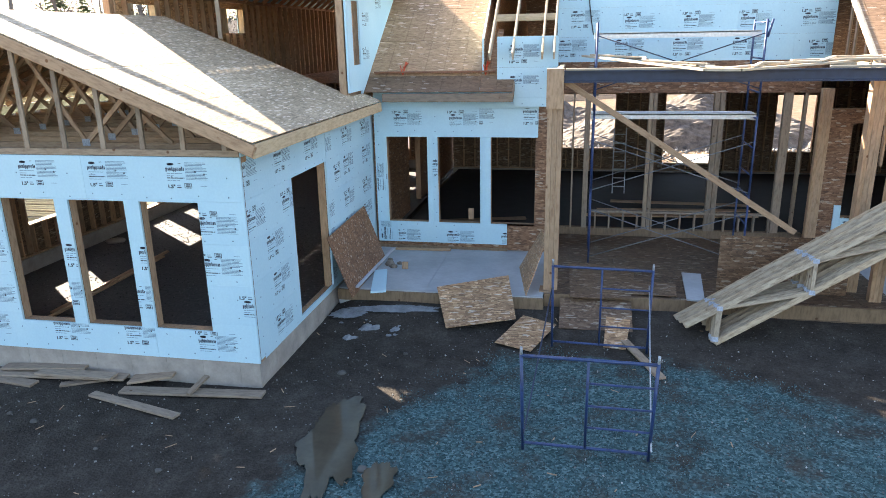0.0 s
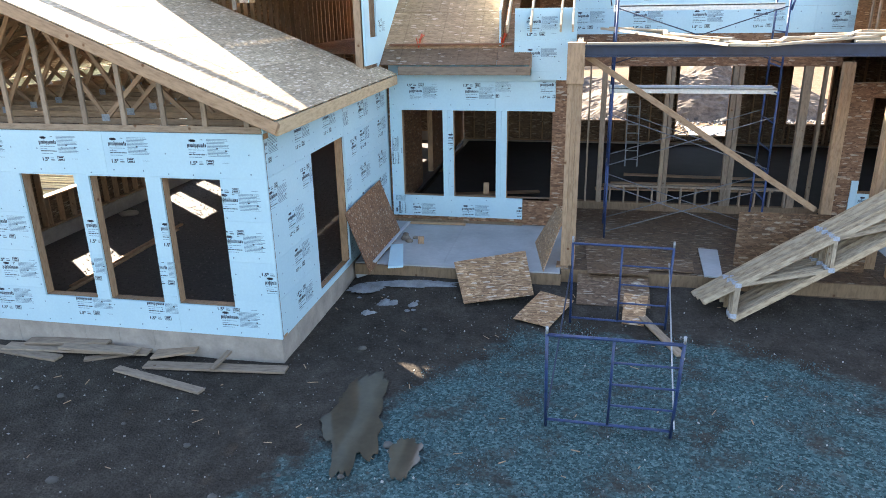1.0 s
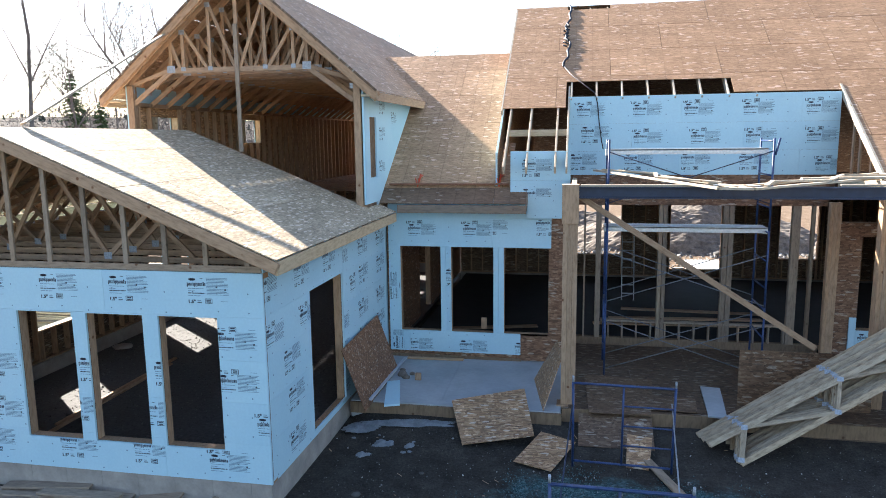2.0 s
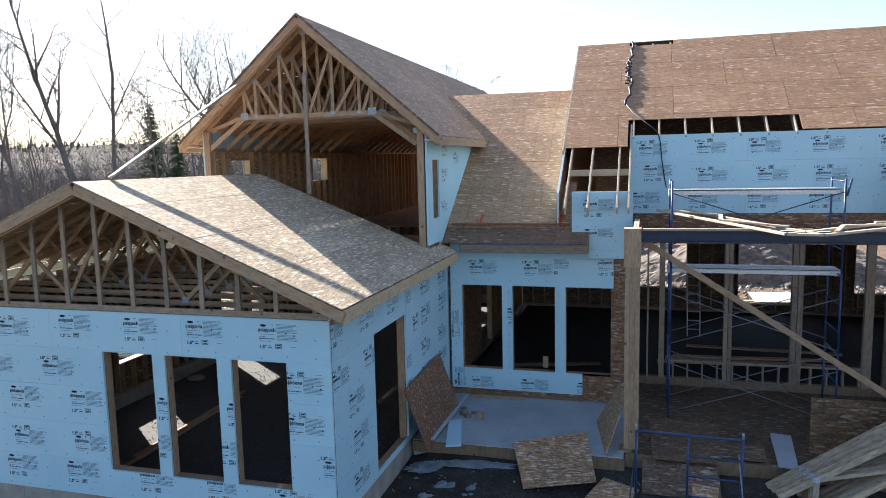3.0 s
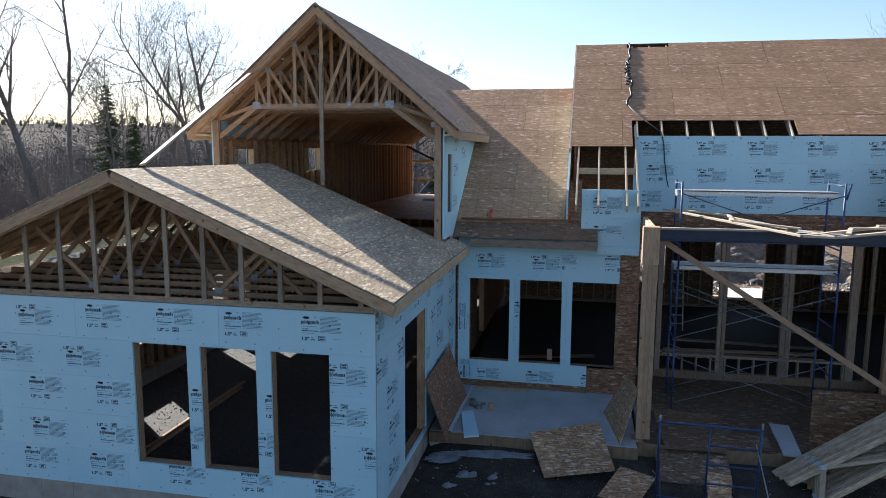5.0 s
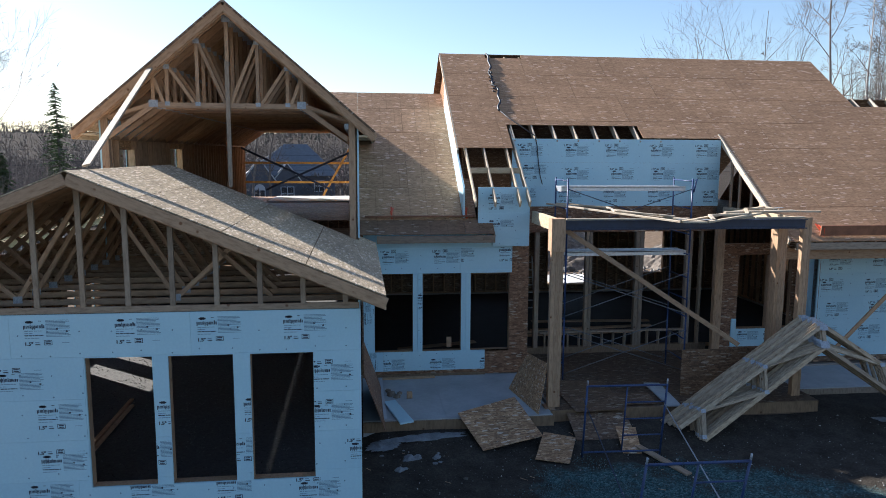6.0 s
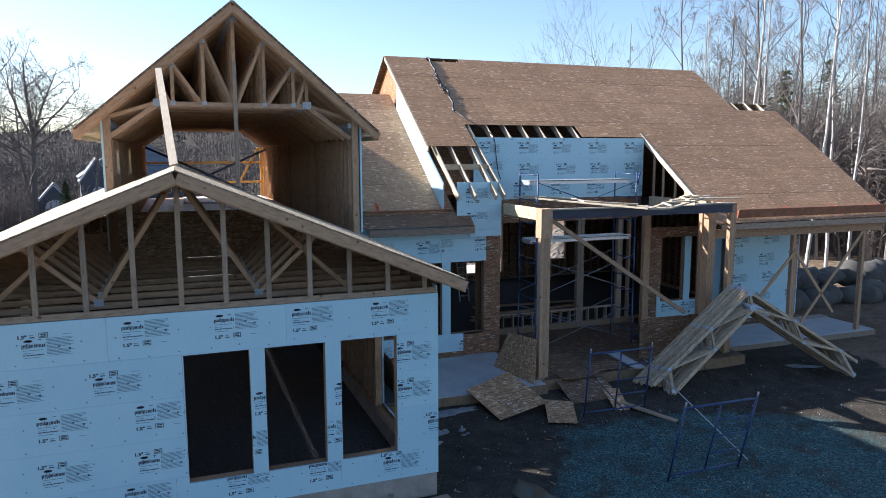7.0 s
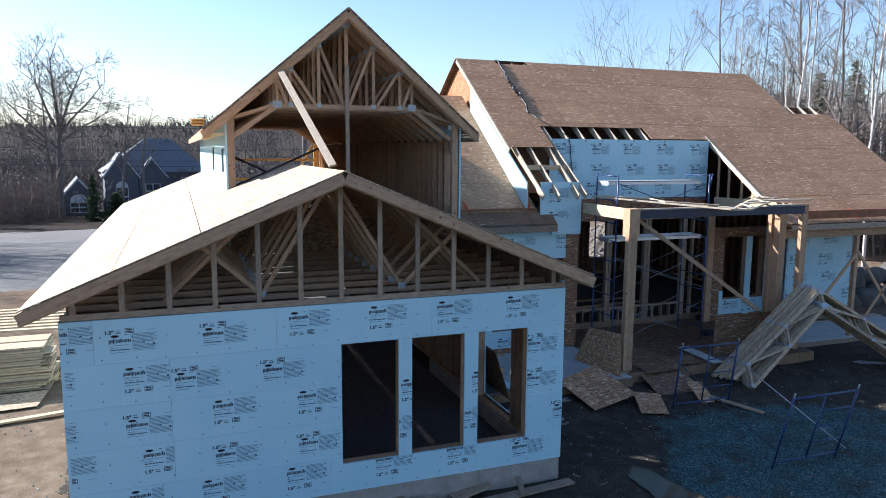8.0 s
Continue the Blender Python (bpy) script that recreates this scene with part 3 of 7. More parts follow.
def foam_layout(wall, courses, holes, seed):
    """Foam boards set out course by course. A course is (bottom, top, printing base, boards), a board (start, end, style, first print);
    prints repeat every 1.22 m and are cut with the board."""
    rnd = random.Random(seed)
    for bot, top, base, row in courses:
        for u, e, st, x in row:
            rects = rect_minus((u + 0.0014, e - 0.0014, bot + 0.0012, top - 0.0012), holes)
            if not rects:
                continue
            dv = rnd.uniform(0, 0.004)
            boxes("foam_board", FOAM, wall, [(a, b, dv, 0.038, c, d) for a, b, c, d in rects])
            zc = base + (0.25 if st else 0.11)
            while st is not None and x < e:
                lo, hi = max(-0.05, u - x + 0.004), min(0.66, e - x - 0.004)
                zlo, zhi = max(-1.0, bot - zc + 0.004), min(1.0, top - zc - 0.004)
                for h in holes:
                    if zc + 0.40 > h[2] and zc - 0.07 < h[3] and x + hi > h[0] and x + lo < h[1]:
                        if h[2] > zc + 0.10:
                            zhi = min(zhi, h[2] - zc - 0.004)
                        elif h[3] < zc + 0.26:
                            zlo = max(zlo, h[3] - zc + 0.004)
                        elif h[0] - x - lo > x + hi - h[1]:
                            hi = min(hi, h[0] - x - 0.004)
                        else:
                            lo = max(lo, h[1] - x + 0.004)
                me = cut_label(st, lo, hi, zlo, zhi) if hi - lo > 0.03 and zhi - zlo > 0.03 else None
                if me:
                    ob = new("printed_label", me)
                    ob.parent = wall
                    ob.matrix_basis = Matrix.Translation((x, dv - 0.0022, zc))
                x += 1.22


def framed_wall(wall, length, z0, z1, holes, sheath=OSB_DARK, spacing=0.406, sheathed=True, v0=0.038, wood=None, depth=0.14, start=0.0):
    """Sheathing and studs behind the outer face, with plates, jack studs, sill and header round each opening."""
    wood = wood or WOOD
    if sheathed:
        boxes("sheathing", sheath, wall, [(a, b, v0, v0 + 0.012, c, d) for a, b, c, d in rect_minus((start, length, z0, z1), holes)])
    s0, s1 = v0 + 0.012, v0 + 0.012 + depth
    box("top_plate", wood, wall, start, length, s0, s1, z1 - 0.076, z1)
    for a, b, c, d in rect_minus((start, length, z0, z0 + 0.038), holes):
        box("bottom_plate", wood, wall, a, b, s0, s1, c, d)
    cuts = []
    for h in holes:
        for e in (h[0], h[1]):
            sgn = -1 if e == h[0] else 1
            a, b = sorted((e, e + sgn * 0.038))
            if 0 <= a and b <= length:
                board("jack_stud", wood, wall, ((a + b) / 2, (s0 + s1) / 2, z0 + 0.038), ((a + b) / 2, (s0 + s1) / 2, z1 - 0.076), 0.038, depth)
                cuts.append((a + b) / 2)
            if h[3] < z1 - 0.1 and h[2] >= z0:
                pass
        if h[3] < z1 - 0.3:
            box("header", wood, wall, max(0, h[0]), min(length, h[1]), s0, s1, h[3], min(z1 - 0.08, h[3] + 0.19))
        if h[2] > z0 + 0.1:
            box("sill", wood, wall, h[0], h[1], s0 - 0.012, s1, h[2] - 0.038, h[2])
    u = start + 0.019
    while u < length:
        if not any(abs(u - c) < 0.05 for c in cuts):
            for a, b, c, d in rect_minus((u - 0.019, u + 0.019, z0 + 0.038, z1 - 0.076), [(h[0] - 0.02, h[1] + 0.02, h[2] - 0.04, h[3] + 0.19) for h in holes]):
                if b - a > 0.03 and d - c > 0.06:
                    board("stud", wood, wall, (u, (s0 + s1) / 2, c), (u, (s0 + s1) / 2, d), 0.038, depth)
        u += spacing


def sheet_field(parent, name, mat, m, u0, u1, w0, w1, holes, du=2.44, dw=1.22, t=0.0125, stagger=1.22, seed=1, gap=0.006, proud=0.003):
    """Staggered sheets over a rectangle in the plane m (local x along, local y up the slope), 4 mm gaps."""
    rnd = random.Random(seed)
    w, row = w0, 0
    while w < w1 - 0.01:
        e = min(w1, w + dw)
        u = u0 - (stagger if row % 2 else 0)
        while u < u1 - 0.01:
            a, b = max(u, u0), min(u + du, u1)
            if b - a > 0.02:
                rects = rect_minus((a + 0.003, b - 0.003, w + gap, e - gap), holes)
                if rects:
                    lift = rnd.uniform(0, proud)
                    cu, cw = (a + b) / 2, (w + e) / 2
                    bm = bmesh.new()
                    for r in rects:
                        add_box(bm, r[0] - cu, r[1] - cu, r[2] - cw, r[3] - cw, -t, lift)
                    ob = part(name, bm, mat, parent)
                    ob.matrix_basis = m @ Matrix.Translation((cu, cw, 0))
            u += du
        w = e
        row += 1


def plane_frame(origin, along, up):
    """A local frame: x along, y up the slope, z out."""
    x = Vector(along).normalized()
    y = Vector(up).normalized()
    z = x.cross(y)
    return Matrix.Translation(origin) @ Matrix((x, y, z)).transposed().to_4x4()


def prism(name, mat, parent, poly, axis, lo, hi, label=""):
    """A flat outline of (a, z) pairs pushed along x or y between lo and hi."""
    bm = bmesh.new()
    mk = (lambda a, z, k: (k, a, z)) if axis == "x" else (lambda a, z, k: (a, k, z))
    v0 = [bm.verts.new(mk(a, z, lo)) for a, z in poly]
    v1 = [bm.verts.new(mk(a, z, hi)) for a, z in poly]
    n = len(poly)
    bm.faces.new(v0)
    bm.faces.new(v1[::-1])
    for i in range(n):
        bm.faces.new((v0[i], v1[i], v1[(i + 1) % n], v0[(i + 1) % n]))
    bmesh.ops.recalc_face_normals(bm, faces=bm.faces[:])
    return part(name, bm, mat, parent, label)


# ---- ground ----
def land(x, y):
    """Level building site, low wooded hills far off."""
    r = math.hypot(x - 2, y)
    k = max(0.0, min(1.0, (y - 2.2) / 1.3)) * max(0.0, min(1.0, (x + 0.1) / 0.4))
    rise = 0.16 * k * k * (3 - 2 * k) if y < 9 and x < 18 else 0.0
    z = 0.045 + rise + 0.035 * noise.noise((x * 0.35, y * 0.35, 0.3)) + 0.02 * noise.noise((x * 1.7, y * 1.7, 4.0))
    if r > 30:
        k = min(1.0, (r - 30) / 60) * max(0.0, min(1.0, (y + 10) / 40)) * max(0.0, min(1.0, (18 - x) / 18))
        z -= 2.6 * k * k * (3 - 2 * k)
    if r > 110:
        k = min(1.0, (r - 110) / 480)
        z += k * k * (3 - 2 * k) * (23 + 7 * noise.noise((x * 0.004, y * 0.004, 1.0)))
    return z


def ground_sheet():
    xs = sorted({-900 + i * 60 for i in range(31)} | {-60 + i * 4 for i in range(31)} | {round(-14 + i * 0.35, 3) for i in range(98)})
    ys = sorted({-900 + i * 60 for i in range(31)} | {-60 + i * 4 for i in range(31)} | {round(-12 + i * 0.35, 3) for i in range(84)})
    v = [(x, y, land(x, y)) for y in ys for x in xs]
    n = len(xs)
    f = [(j * n + i, j * n + i + 1, (j + 1) * n + i + 1, (j + 1) * n + i) for j in range(len(ys) - 1) for i in range(n - 1)]
    me = bpy.data.meshes.new("ground")
    me.from_pydata(v, [], f)
    me.polygons.foreach_set("use_smooth", [True] * len(f))
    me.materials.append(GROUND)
    tagged(new("ground", me), "dark muddy building-site ground with crushed stone", "ground", kind="structure")


ground_sheet()

# ---- main numbers of the house ----
WX = -7.72                      # left end of the wing, its right corner is x = 0
WING_S, WING_EX, WING_EZ, WING_RX, WING_RZ = 0.4157, 0.37, 3.75, -3.88, 5.52
U_L, U_R, U_RX, U_RZ, U_S, U_Y0, U_Y1 = -5.2, 0.0, -2.65, 8.75, 0.855, 4.64, 22.4
MS = 0.705                      # pitch of the main roof and the link roof
M_EY, M_EZ, M_RY, M_RZ = 4.45, 3.85, 11.43, 8.77
C_EY, C_EZ, C_RY = 5.77, 3.93, 10.88
K = math.sqrt(1 + MS * MS)
WALL_Y = 6.30
TOP = 3.5


def c_z(y):
    return C_EZ + MS * (y - C_EY)


def m_z(y):
    return M_EZ + MS * (y - M_EY)


def wing_z(x):
    return WING_EZ + WING_S * (WING_EX - x) if x > WING_RX else WING_EZ + WING_S * (x - (2 * WING_RX - WING_EX))


# ---- wing walls ----
FRONT_WIN = [(-3.90 - WX, -2.98 - WX, 0.92, 2.86), (-2.76 - WX, -1.85 - WX, 0.92, 2.86), (-1.61 - WX, -0.70 - WX, 0.92, 2.86)]
w = thing("wall_wing_front", "pale blue foam-sheathed gable wall with three tall empty window openings", "wall", (WX, 0, 0), 0, kind="structure")
foam_layout(w, (
    (2.88, TOP, 2.87, ((0, 0.41, 1, -0.18), (0.41, 2.85, 0, 0.60), (2.85, 5.29, 1, 3.04), (5.29, -WX, 1, 5.38))),
    (2.26, 2.88, 2.25, ((0, 1.36, 1, -0.46), (1.36, 3.80, 0, 1.42), (3.80, 6.24, 0, 3.88), (6.24, -WX, 0, 6.98))),
    (1.65, 2.26, 1.64, ((0, 1.36, 0, -0.46), (1.36, 3.80, 1, 1.92), (3.80, 6.24, 1, 4.78), (6.24, -WX, 0, 6.98))),
    (1.04, 1.65, 1.03, ((0, 1.37, 1, -0.26), (1.37, 3.81, 0, 1.93), (3.81, 6.25, 1, 4.50), (6.25, -WX, 0, 7.54))),
    (0.45, 1.04, 0.44, ((0, 1.20, 1, -0.47), (1.20, 3.64, 1, 1.73), (3.64, 6.08, 1, 4.35), (6.08, -WX, 0, 6.77)))), FRONT_WIN, 3)
cap_nails(w, 0, -WX, 0.45, TOP, FRONT_WIN, 4)
framed_wall(w, -WX, 0.45, TOP, FRONT_WIN)
DOOR = [(1.67, 3.27, 0.54, 2.9)]
w = thing("wall_wing_side", "pale blue foam-sheathed side wall with an empty patio door opening", "wall", (0, 0, 0), 90, kind="structure")
foam_layout(w, (
    (3.50, TOP + 0.12, 3.50, ((0.04, WALL_Y, None, 0),)),
    (2.89, 3.50, 2.89, ((0.04, 3.28, 1, -0.14), (3.28, WALL_Y, 0, 2.98))),
    (2.28, 2.89, 2.28, ((0.04, 1.95, 0, 0.02), (1.95, 4.0, 0, 2.45), (4.0, WALL_Y, 1, 4.21))),
    (1.67, 2.28, 1.67, ((0.04, 2.2, 1, 0.59), (2.2, WALL_Y, 0, 2.95))),
    (1.06, 1.67, 1.06, ((0.04, 2.4, 1, 0.70), (2.4, WALL_Y, 1, 2.93))),
    (0.45, 1.06, 0.45, ((0.04, 1.8, 0, 0.69), (1.8, WALL_Y, 0, 2.9)))), DOOR, 8)
cap_nails(w, 0.1, WALL_Y, 0.45, TOP, DOOR, 9)
framed_wall(w, WALL_Y, 0.45, TOP, DOOR, start=0.2)
LEFT_WIN = [(18.0 - 5.72, 18.0 - 4.46, 1.16, 2.14), (18.0 - 9.58, 18.0 - 8.70, 0.5, 2.22), (18.0 - 10.95, 18.0 - 10.3, 0.5, 2.22)]
w = thing("wall_wing_left", "foam-sheathed outer wall of the wing with openings", "wall", (WX, 18.0, 0), -90, kind="structure")
boxes("foam_board", FOAM, w, [(a, b, 0, 0.038, c, d) for a, b, c, d in rect_minus((0, 18, 0.45, TOP), LEFT_WIN)])
framed_wall(w, 17.8, 0.45, TOP, LEFT_WIN)
w = thing("wall_wing_rear", "rear wall of the wing", "wall", (0, 18.0, 0), 180, kind="structure")
framed_wall(w, -WX, 0.45, TOP, [(2.0, 3.6, 0.9, 2.6)])
# inner partition between wing and link
w = thing("wall_partition", "open stud partition inside the house", "wall", (0, WALL_Y, 0), 90, kind="structure")
framed_wall(w, 10.2, 0.45, TOP, [(3.4, 4.8, 0.4, 2.9)], sheath=OSB_RED)

f = thing("foundation", "grey poured concrete foundation wall under the foam-clad wing", "foundation", kind="structure")
prism("front_footing", CONCRETE, f, [(WX + 0.02, -0.4), (-0.02, -0.4), (-0.02, 0.449), (WX + 0.02, 0.449)], "y", 0.02, 0.24)
for i in range(13):
    x = -0.35 - i * 0.6
    box("form_seam", CONCRETE, f, x, x + 0.012, 0.014, 0.022, -0.2, 0.44)
for i in range(9):
    y = 0.6 + i * 0.6
    box("form_seam", CONCRETE, f, -0.022, -0.014, y, y + 0.012, -0.2, 0.44)
prism("side_footing", CONCRETE, f, [(0.24, -0.4), (6.3, -0.4), (6.3, 0.449), (0.24, 0.449)], "x", -0.24, -0.02)
prism("left_footing", CONCRETE, f, [(0.24, -0.4), (18.0, -0.4), (18.0, 0.449), (0.24, 0.449)], "x", WX + 0.02, WX + 0.24)
prism("main_footing", CONCRETE, f, [(0.0, -0.4), (16.0, -0.4), (16.0, 0.40), (0.0, 0.40)], "y", WALL_Y - 0.04, WALL_Y + 0.24)
prism("rear_footing", CONCRETE, f, [(0.0, -0.4), (14.6, -0.4), (14.6, 0.46), (0.0, 0.46)], "y", 16.2, 16.48)
prism("end_footing", CONCRETE, f, [(6.6, -0.4), (16.4, -0.4), (16.4, 0.46), (6.6, 0.46)], "x", 14.3, 14.58)
prism("wing_rear_footing", CONCRETE, f, [(WX, -0.4), (0, -0.4), (0, 0.46), (WX, 0.46)], "y", 17.76, 17.98)

# ---- link wall with three windows ----
BW = [(0.30, 1.21, 1.05, 2.95), (1.44, 2.37, 1.05, 2.95), (2.60, 3.55, 1.05, 2.95)]
LINK_Y = 6.18
w = thing("wall_link", "pale blue foam wall with three tall openings and bare strand board edge", "wall", (0.03, LINK_Y, 0), 0, kind="structure")
foam_layout(w, (
    (3.56, 4.0, 3.56, ((0.04, 1.9, None, 0), (1.9, 3.60, None, 0))),
    (2.95, 3.56, 3.03, ((0.04, 2.35, 0, 0.49), (2.35, 3.60, 1, 2.06))),
    (1.07, 2.95, 1.9, ((0.04, 1.32, None, 0), (1.32, 2.48, 1, 1.30), (2.48, 2.6, None, 0))),
    (0.58, 1.07, 0.31, ((0.04, 0.5, None, 0), (0.5, 2.96, 1, 0.40)))), BW, 13)
cap_nails(w, 0.04, 2.6, 0.6, 3.6, BW, 14)
me = cut_label(1, -0.05, 0.69, 0.0, 0.22)
for z in (0.62, 1.75):
    ob = new("printed_label", me if z > 1 else cut_label(0, -0.05, 0.42, 0.0, 0.3))
    ob.parent = w
    ob.matrix_basis = Matrix.Translation((0.28 if z > 1 else 0.40, -0.0022, z)) @ pose(0, 0, 0, 0, -90, 0)
framed_wall(w, 4.02, 0.45, 4.0, BW, sheath=OSB_RED)
w = thing("wall_step", "pale blue foam wall stepping up beside the porch roof", "wall", (2.77, LINK_Y - 0.1, 0), 0, kind="structure")
foam_boards(w, 0.0, 1.24, 3.6, 5.0, [(-1, 0.36, 0, 4.05)], 15, first=2.0)
boxes("backing", OSB_DARK, w, [(0.38, 1.24, 0.038, 0.09, 3.6, 5.0), (0.0, 0.38, 0.038, 0.09, 4.06, 5.0)])

# ---- porch wall: open framing ----
PORCH_Y = 7.72
w = thing("wall_porch", "open timber-framed porch wall with wide unglazed openings", "wall", (4.05, PORCH_Y, 0), 0, kind="structure")
box("header_sheathing", OSB_RED, w, 0.0, 5.42, 0.012, 0.03, 3.74, 4.42)
box("header", WOOD, w, 0.0, 5.42, 0.03, 0.17, 3.76, 4.0)
box("bottom_plate", WOOD_DIM, w, 0.0, 5.42, 0.03, 0.17, 0.42, 0.62)
box("sill", WOOD_GREY, w, 0.72, 4.75, 0.03, 0.17, 1.0, 1.04)
for x, wd in ((0.29, 0.04), (0.60, 0.12), (1.97, 0.085), (2.065, 0.085), (3.36, 0.11), (3.48, 0.11), (4.82, 0.17), (5.17, 0.06)):
    board("post", WOOD_GREY, w, (x, 0.10, 0.62), (x, 0.10, 3.76), wd, 0.14)
for i in range(13):
    x = 0.86 + i * 0.32
    board("cripple_stud", WOOD_GREY, w, (x, 0.10, 0.62), (x, 0.10, 1.0), 0.038, 0.13)
w = thing("wall_porch_return", "short strand board wall between foam wall and open porch framing", "wall", (4.05, LINK_Y + 0.1, 0), 90, kind="structure")
framed_wall(w, PORCH_Y - LINK_Y - 0.1, 0.45, 4.0, [], sheath=OSB_RED, v0=0.0)
ENTRY_Y = 7.2
w = thing("wall_entry", "strand board wall beside the porch with an empty door opening", "wall", (9.35, ENTRY_Y, 0), 0, kind="structure")
EN = [(0.67, 1.53, 1.16, 3.15), (1.76, 2.2, 1.16, 3.15)]
boxes("sheathing", OSB_RED, w, [(a, b, 0.03, 0.05, c, d) for a, b, c, d in rect_minus((0.2, 2.3, 0.45, 3.45), EN)])
framed_wall(w, 2.3, 0.45, 3.45, EN, sheathed=False, start=0.24)
for k in range(3):
    board("corner_post", WOOD, w, (0.05 + 0.075 * k, 0.10, 0.45), (0.05 + 0.075 * k, 0.10, 3.86), 0.073, 0.15)
box("foam_board", FOAM, w, 1.53, 1.76, -0.01, 0.028, 0.62, 3.15)
box("foam_board", FOAM, w, 0.66, 2.3, -0.012, 0.026, 0.66, 1.14)
box("foam_board", FOAM, w, 0.52, 0.655, -0.014, 0.024, 0.66, 1.42)
for k, x in enumerate((0.95, 1.7)):
    ob = new("printed_label", cut_label(k, 0.0, 0.62, -0.06, 0.3))
    ob.parent = w
    ob.matrix_basis = Matrix.Translation((x - 0.25, -0.0145, 0.78))
w = thing("wall_entry_return", "short foam wall beside the entry", "wall", (11.65, ENTRY_Y, 0), -90, kind="structure")
box("foam_board", FOAM, w, 0.0, 0.9, 0.0, 0.038, 0.6, 3.4)
framed_wall(w, 0.9, 0.45, 3.45, [])
w = thing("wall_right", "pale blue foam wall under the wide porch eave", "wall", (11.65, WALL_Y, 0), 0, kind="structure")
foam_boards(w, 0, 2.95, 0.6, 3.4, [], 21, first=1.3, print_dx=0.3)
framed_wall(w, 2.95, 0.45, 4.0, [])
w = thing("wall_right_end", "end wall of the house", "wall", (14.6, WALL_Y, 0), 90, kind="structure")
framed_wall(w, 10.2, 0.45, 4.0, [(2.0, 3.6, 1.0, 2.8)])
REAR = [(14.6 - 12.0, 14.6 - 10.8, 1.15, 3.0), (14.6 - 8.95, 14.6 - 7.3, 0.72, 3.05), (14.6 - 5.65, 14.6 - 3.9, 1.2, 3.05)]
w = thing("wall_rear", "rear wall of the house with sunlit openings", "wall", (14.6, 16.5, 0), 180, kind="structure")
framed_wall(w, 14.6, 0.45, 4.0, REAR)
fl = thing("floor", "dark concrete floor inside the unfinished house", "floor", kind="structure")
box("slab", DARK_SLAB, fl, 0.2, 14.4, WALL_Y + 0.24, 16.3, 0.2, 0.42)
box("gravel_bed", GRAVEL_BED, fl, WX + 0.24, -0.24, 0.24, 17.7, -0.1, 0.13)
cl = thing("ceiling", "bare ceiling deck over the ground floor", "ceiling", kind="structure")
boxes("deck", OSB_DARK, cl, [(0.1, 14.4, 8.3, 16.4, 4.0, 4.05), (0.1, 4.0, 6.5, 8.3, 4.0, 4.05), (4.0, 9.6, PORCH_Y + 0.18, 8.3, 4.10, 4.15), (9.6, 14.4, 7.5, 8.3, 4.0, 4.05), (11.7, 14.4, 6.5, 7.5, 4.0, 4.05)])

# ---- tall blue wall above the porch ----
w = thing("wall_upper", "pale blue foam wall above the porch roof", "wall", (3.92, 7.72, 0), 0, kind="structure")
foam_layout(w, (
    (5.56, 6.17, 5.56, ((0, 2.44, 0, 0.19), (2.44, 4.9, 0, 2.50), (4.9, 5.66, 0, 4.98))),
    (4.95, 5.56, 4.95, ((0, 1.4, 1, -0.93), (1.4, 3.75, 0, 1.44), (3.75, 5.66, 0, 3.80))),
    (4.42, 4.95, 4.34, ((0, 2.44, 1, 0.03), (2.44, 4.9, 1, 2.47), (4.9, 5.66, 0, 5.23)))), [], 31)
cap_nails(w, 0, 5.66, 4.45, 6.17, [], 32)
boxes("backing", OSB_DARK, w, [(0, 5.66, 0.038, 0.06, 4.1, 6.17)])
for i in range(10):
    board("stud", WOOD, w, (0.02 + i * 0.62, 0.13, 4.15), (0.02 + i * 0.62, 0.13, 6.05), 0.038, 0.14)

# ---- roofs ----
r = thing("roof_wing", "low-pitched strand board roof of the wing, half in sun", "roof", kind="structure")
kw = math.sqrt(1 + WING_S ** 2)
half = (WING_EX - WING_RX) * kw
mr = plane_frame((WING_EX, -0.33, WING_EZ), (0, 1, 0), (-1, 0, WING_S))
sheet_field(r, "roof_sheet", ROOF_NEW, mr, 0, 5.33, 0, half, [], seed=2)
sheet_field(r, "roof_sheet", ROOF_NEW, mr, 5.33, 6.12, 0, (WING_EX + 0.02) * kw, [], seed=3)
ml = plane_frame((2 * WING_RX - WING_EX, 18.4, WING_EZ), (0, -1, 0), (1, 0, WING_S))
sheet_field(r, "roof_sheet", ROOF_NEW, ml, 0, 18.73, 0, half, [(0, 18.4 - 4.98, (U_L + 8.13) * kw, half + 1)], seed=4)
# dark sheet added to close the bright gap under the eave
box("eave_blocking", OSB_DARK, r, -0.075, -0.055, 0.12, 6.1, TOP, 3.86)
# rake and eave boards
for sx in (1, -1):
    ex = WING_EX if sx > 0 else 2 * WING_RX - WING_EX
    for y, dz, t in ((-0.315, -0.115, 0.036), (-0.275, -0.135, 0.036)):
        board("rake_board", WOOD, r, (ex, y, WING_EZ + dz), (WING_RX + 0.01 * sx, y, WING_RZ + dz), 0.16, t, (0, 1, 0))
board("eave_board", WOOD_PALE, r, (WING_EX - 0.02, -0.29, WING_EZ - 0.12), (WING_EX - 0.02, 5.8, WING_EZ - 0.12), 0.185, 0.036, (1, 0, 0))
board("eave_board", WOOD_PALE, r, (2 * WING_RX - WING_EX + 0.02, -0.29, WING_EZ - 0.12), (2 * WING_RX - WING_EX + 0.02, 18.4, WING_EZ - 0.12), 0.185, 0.036, (1, 0, 0))
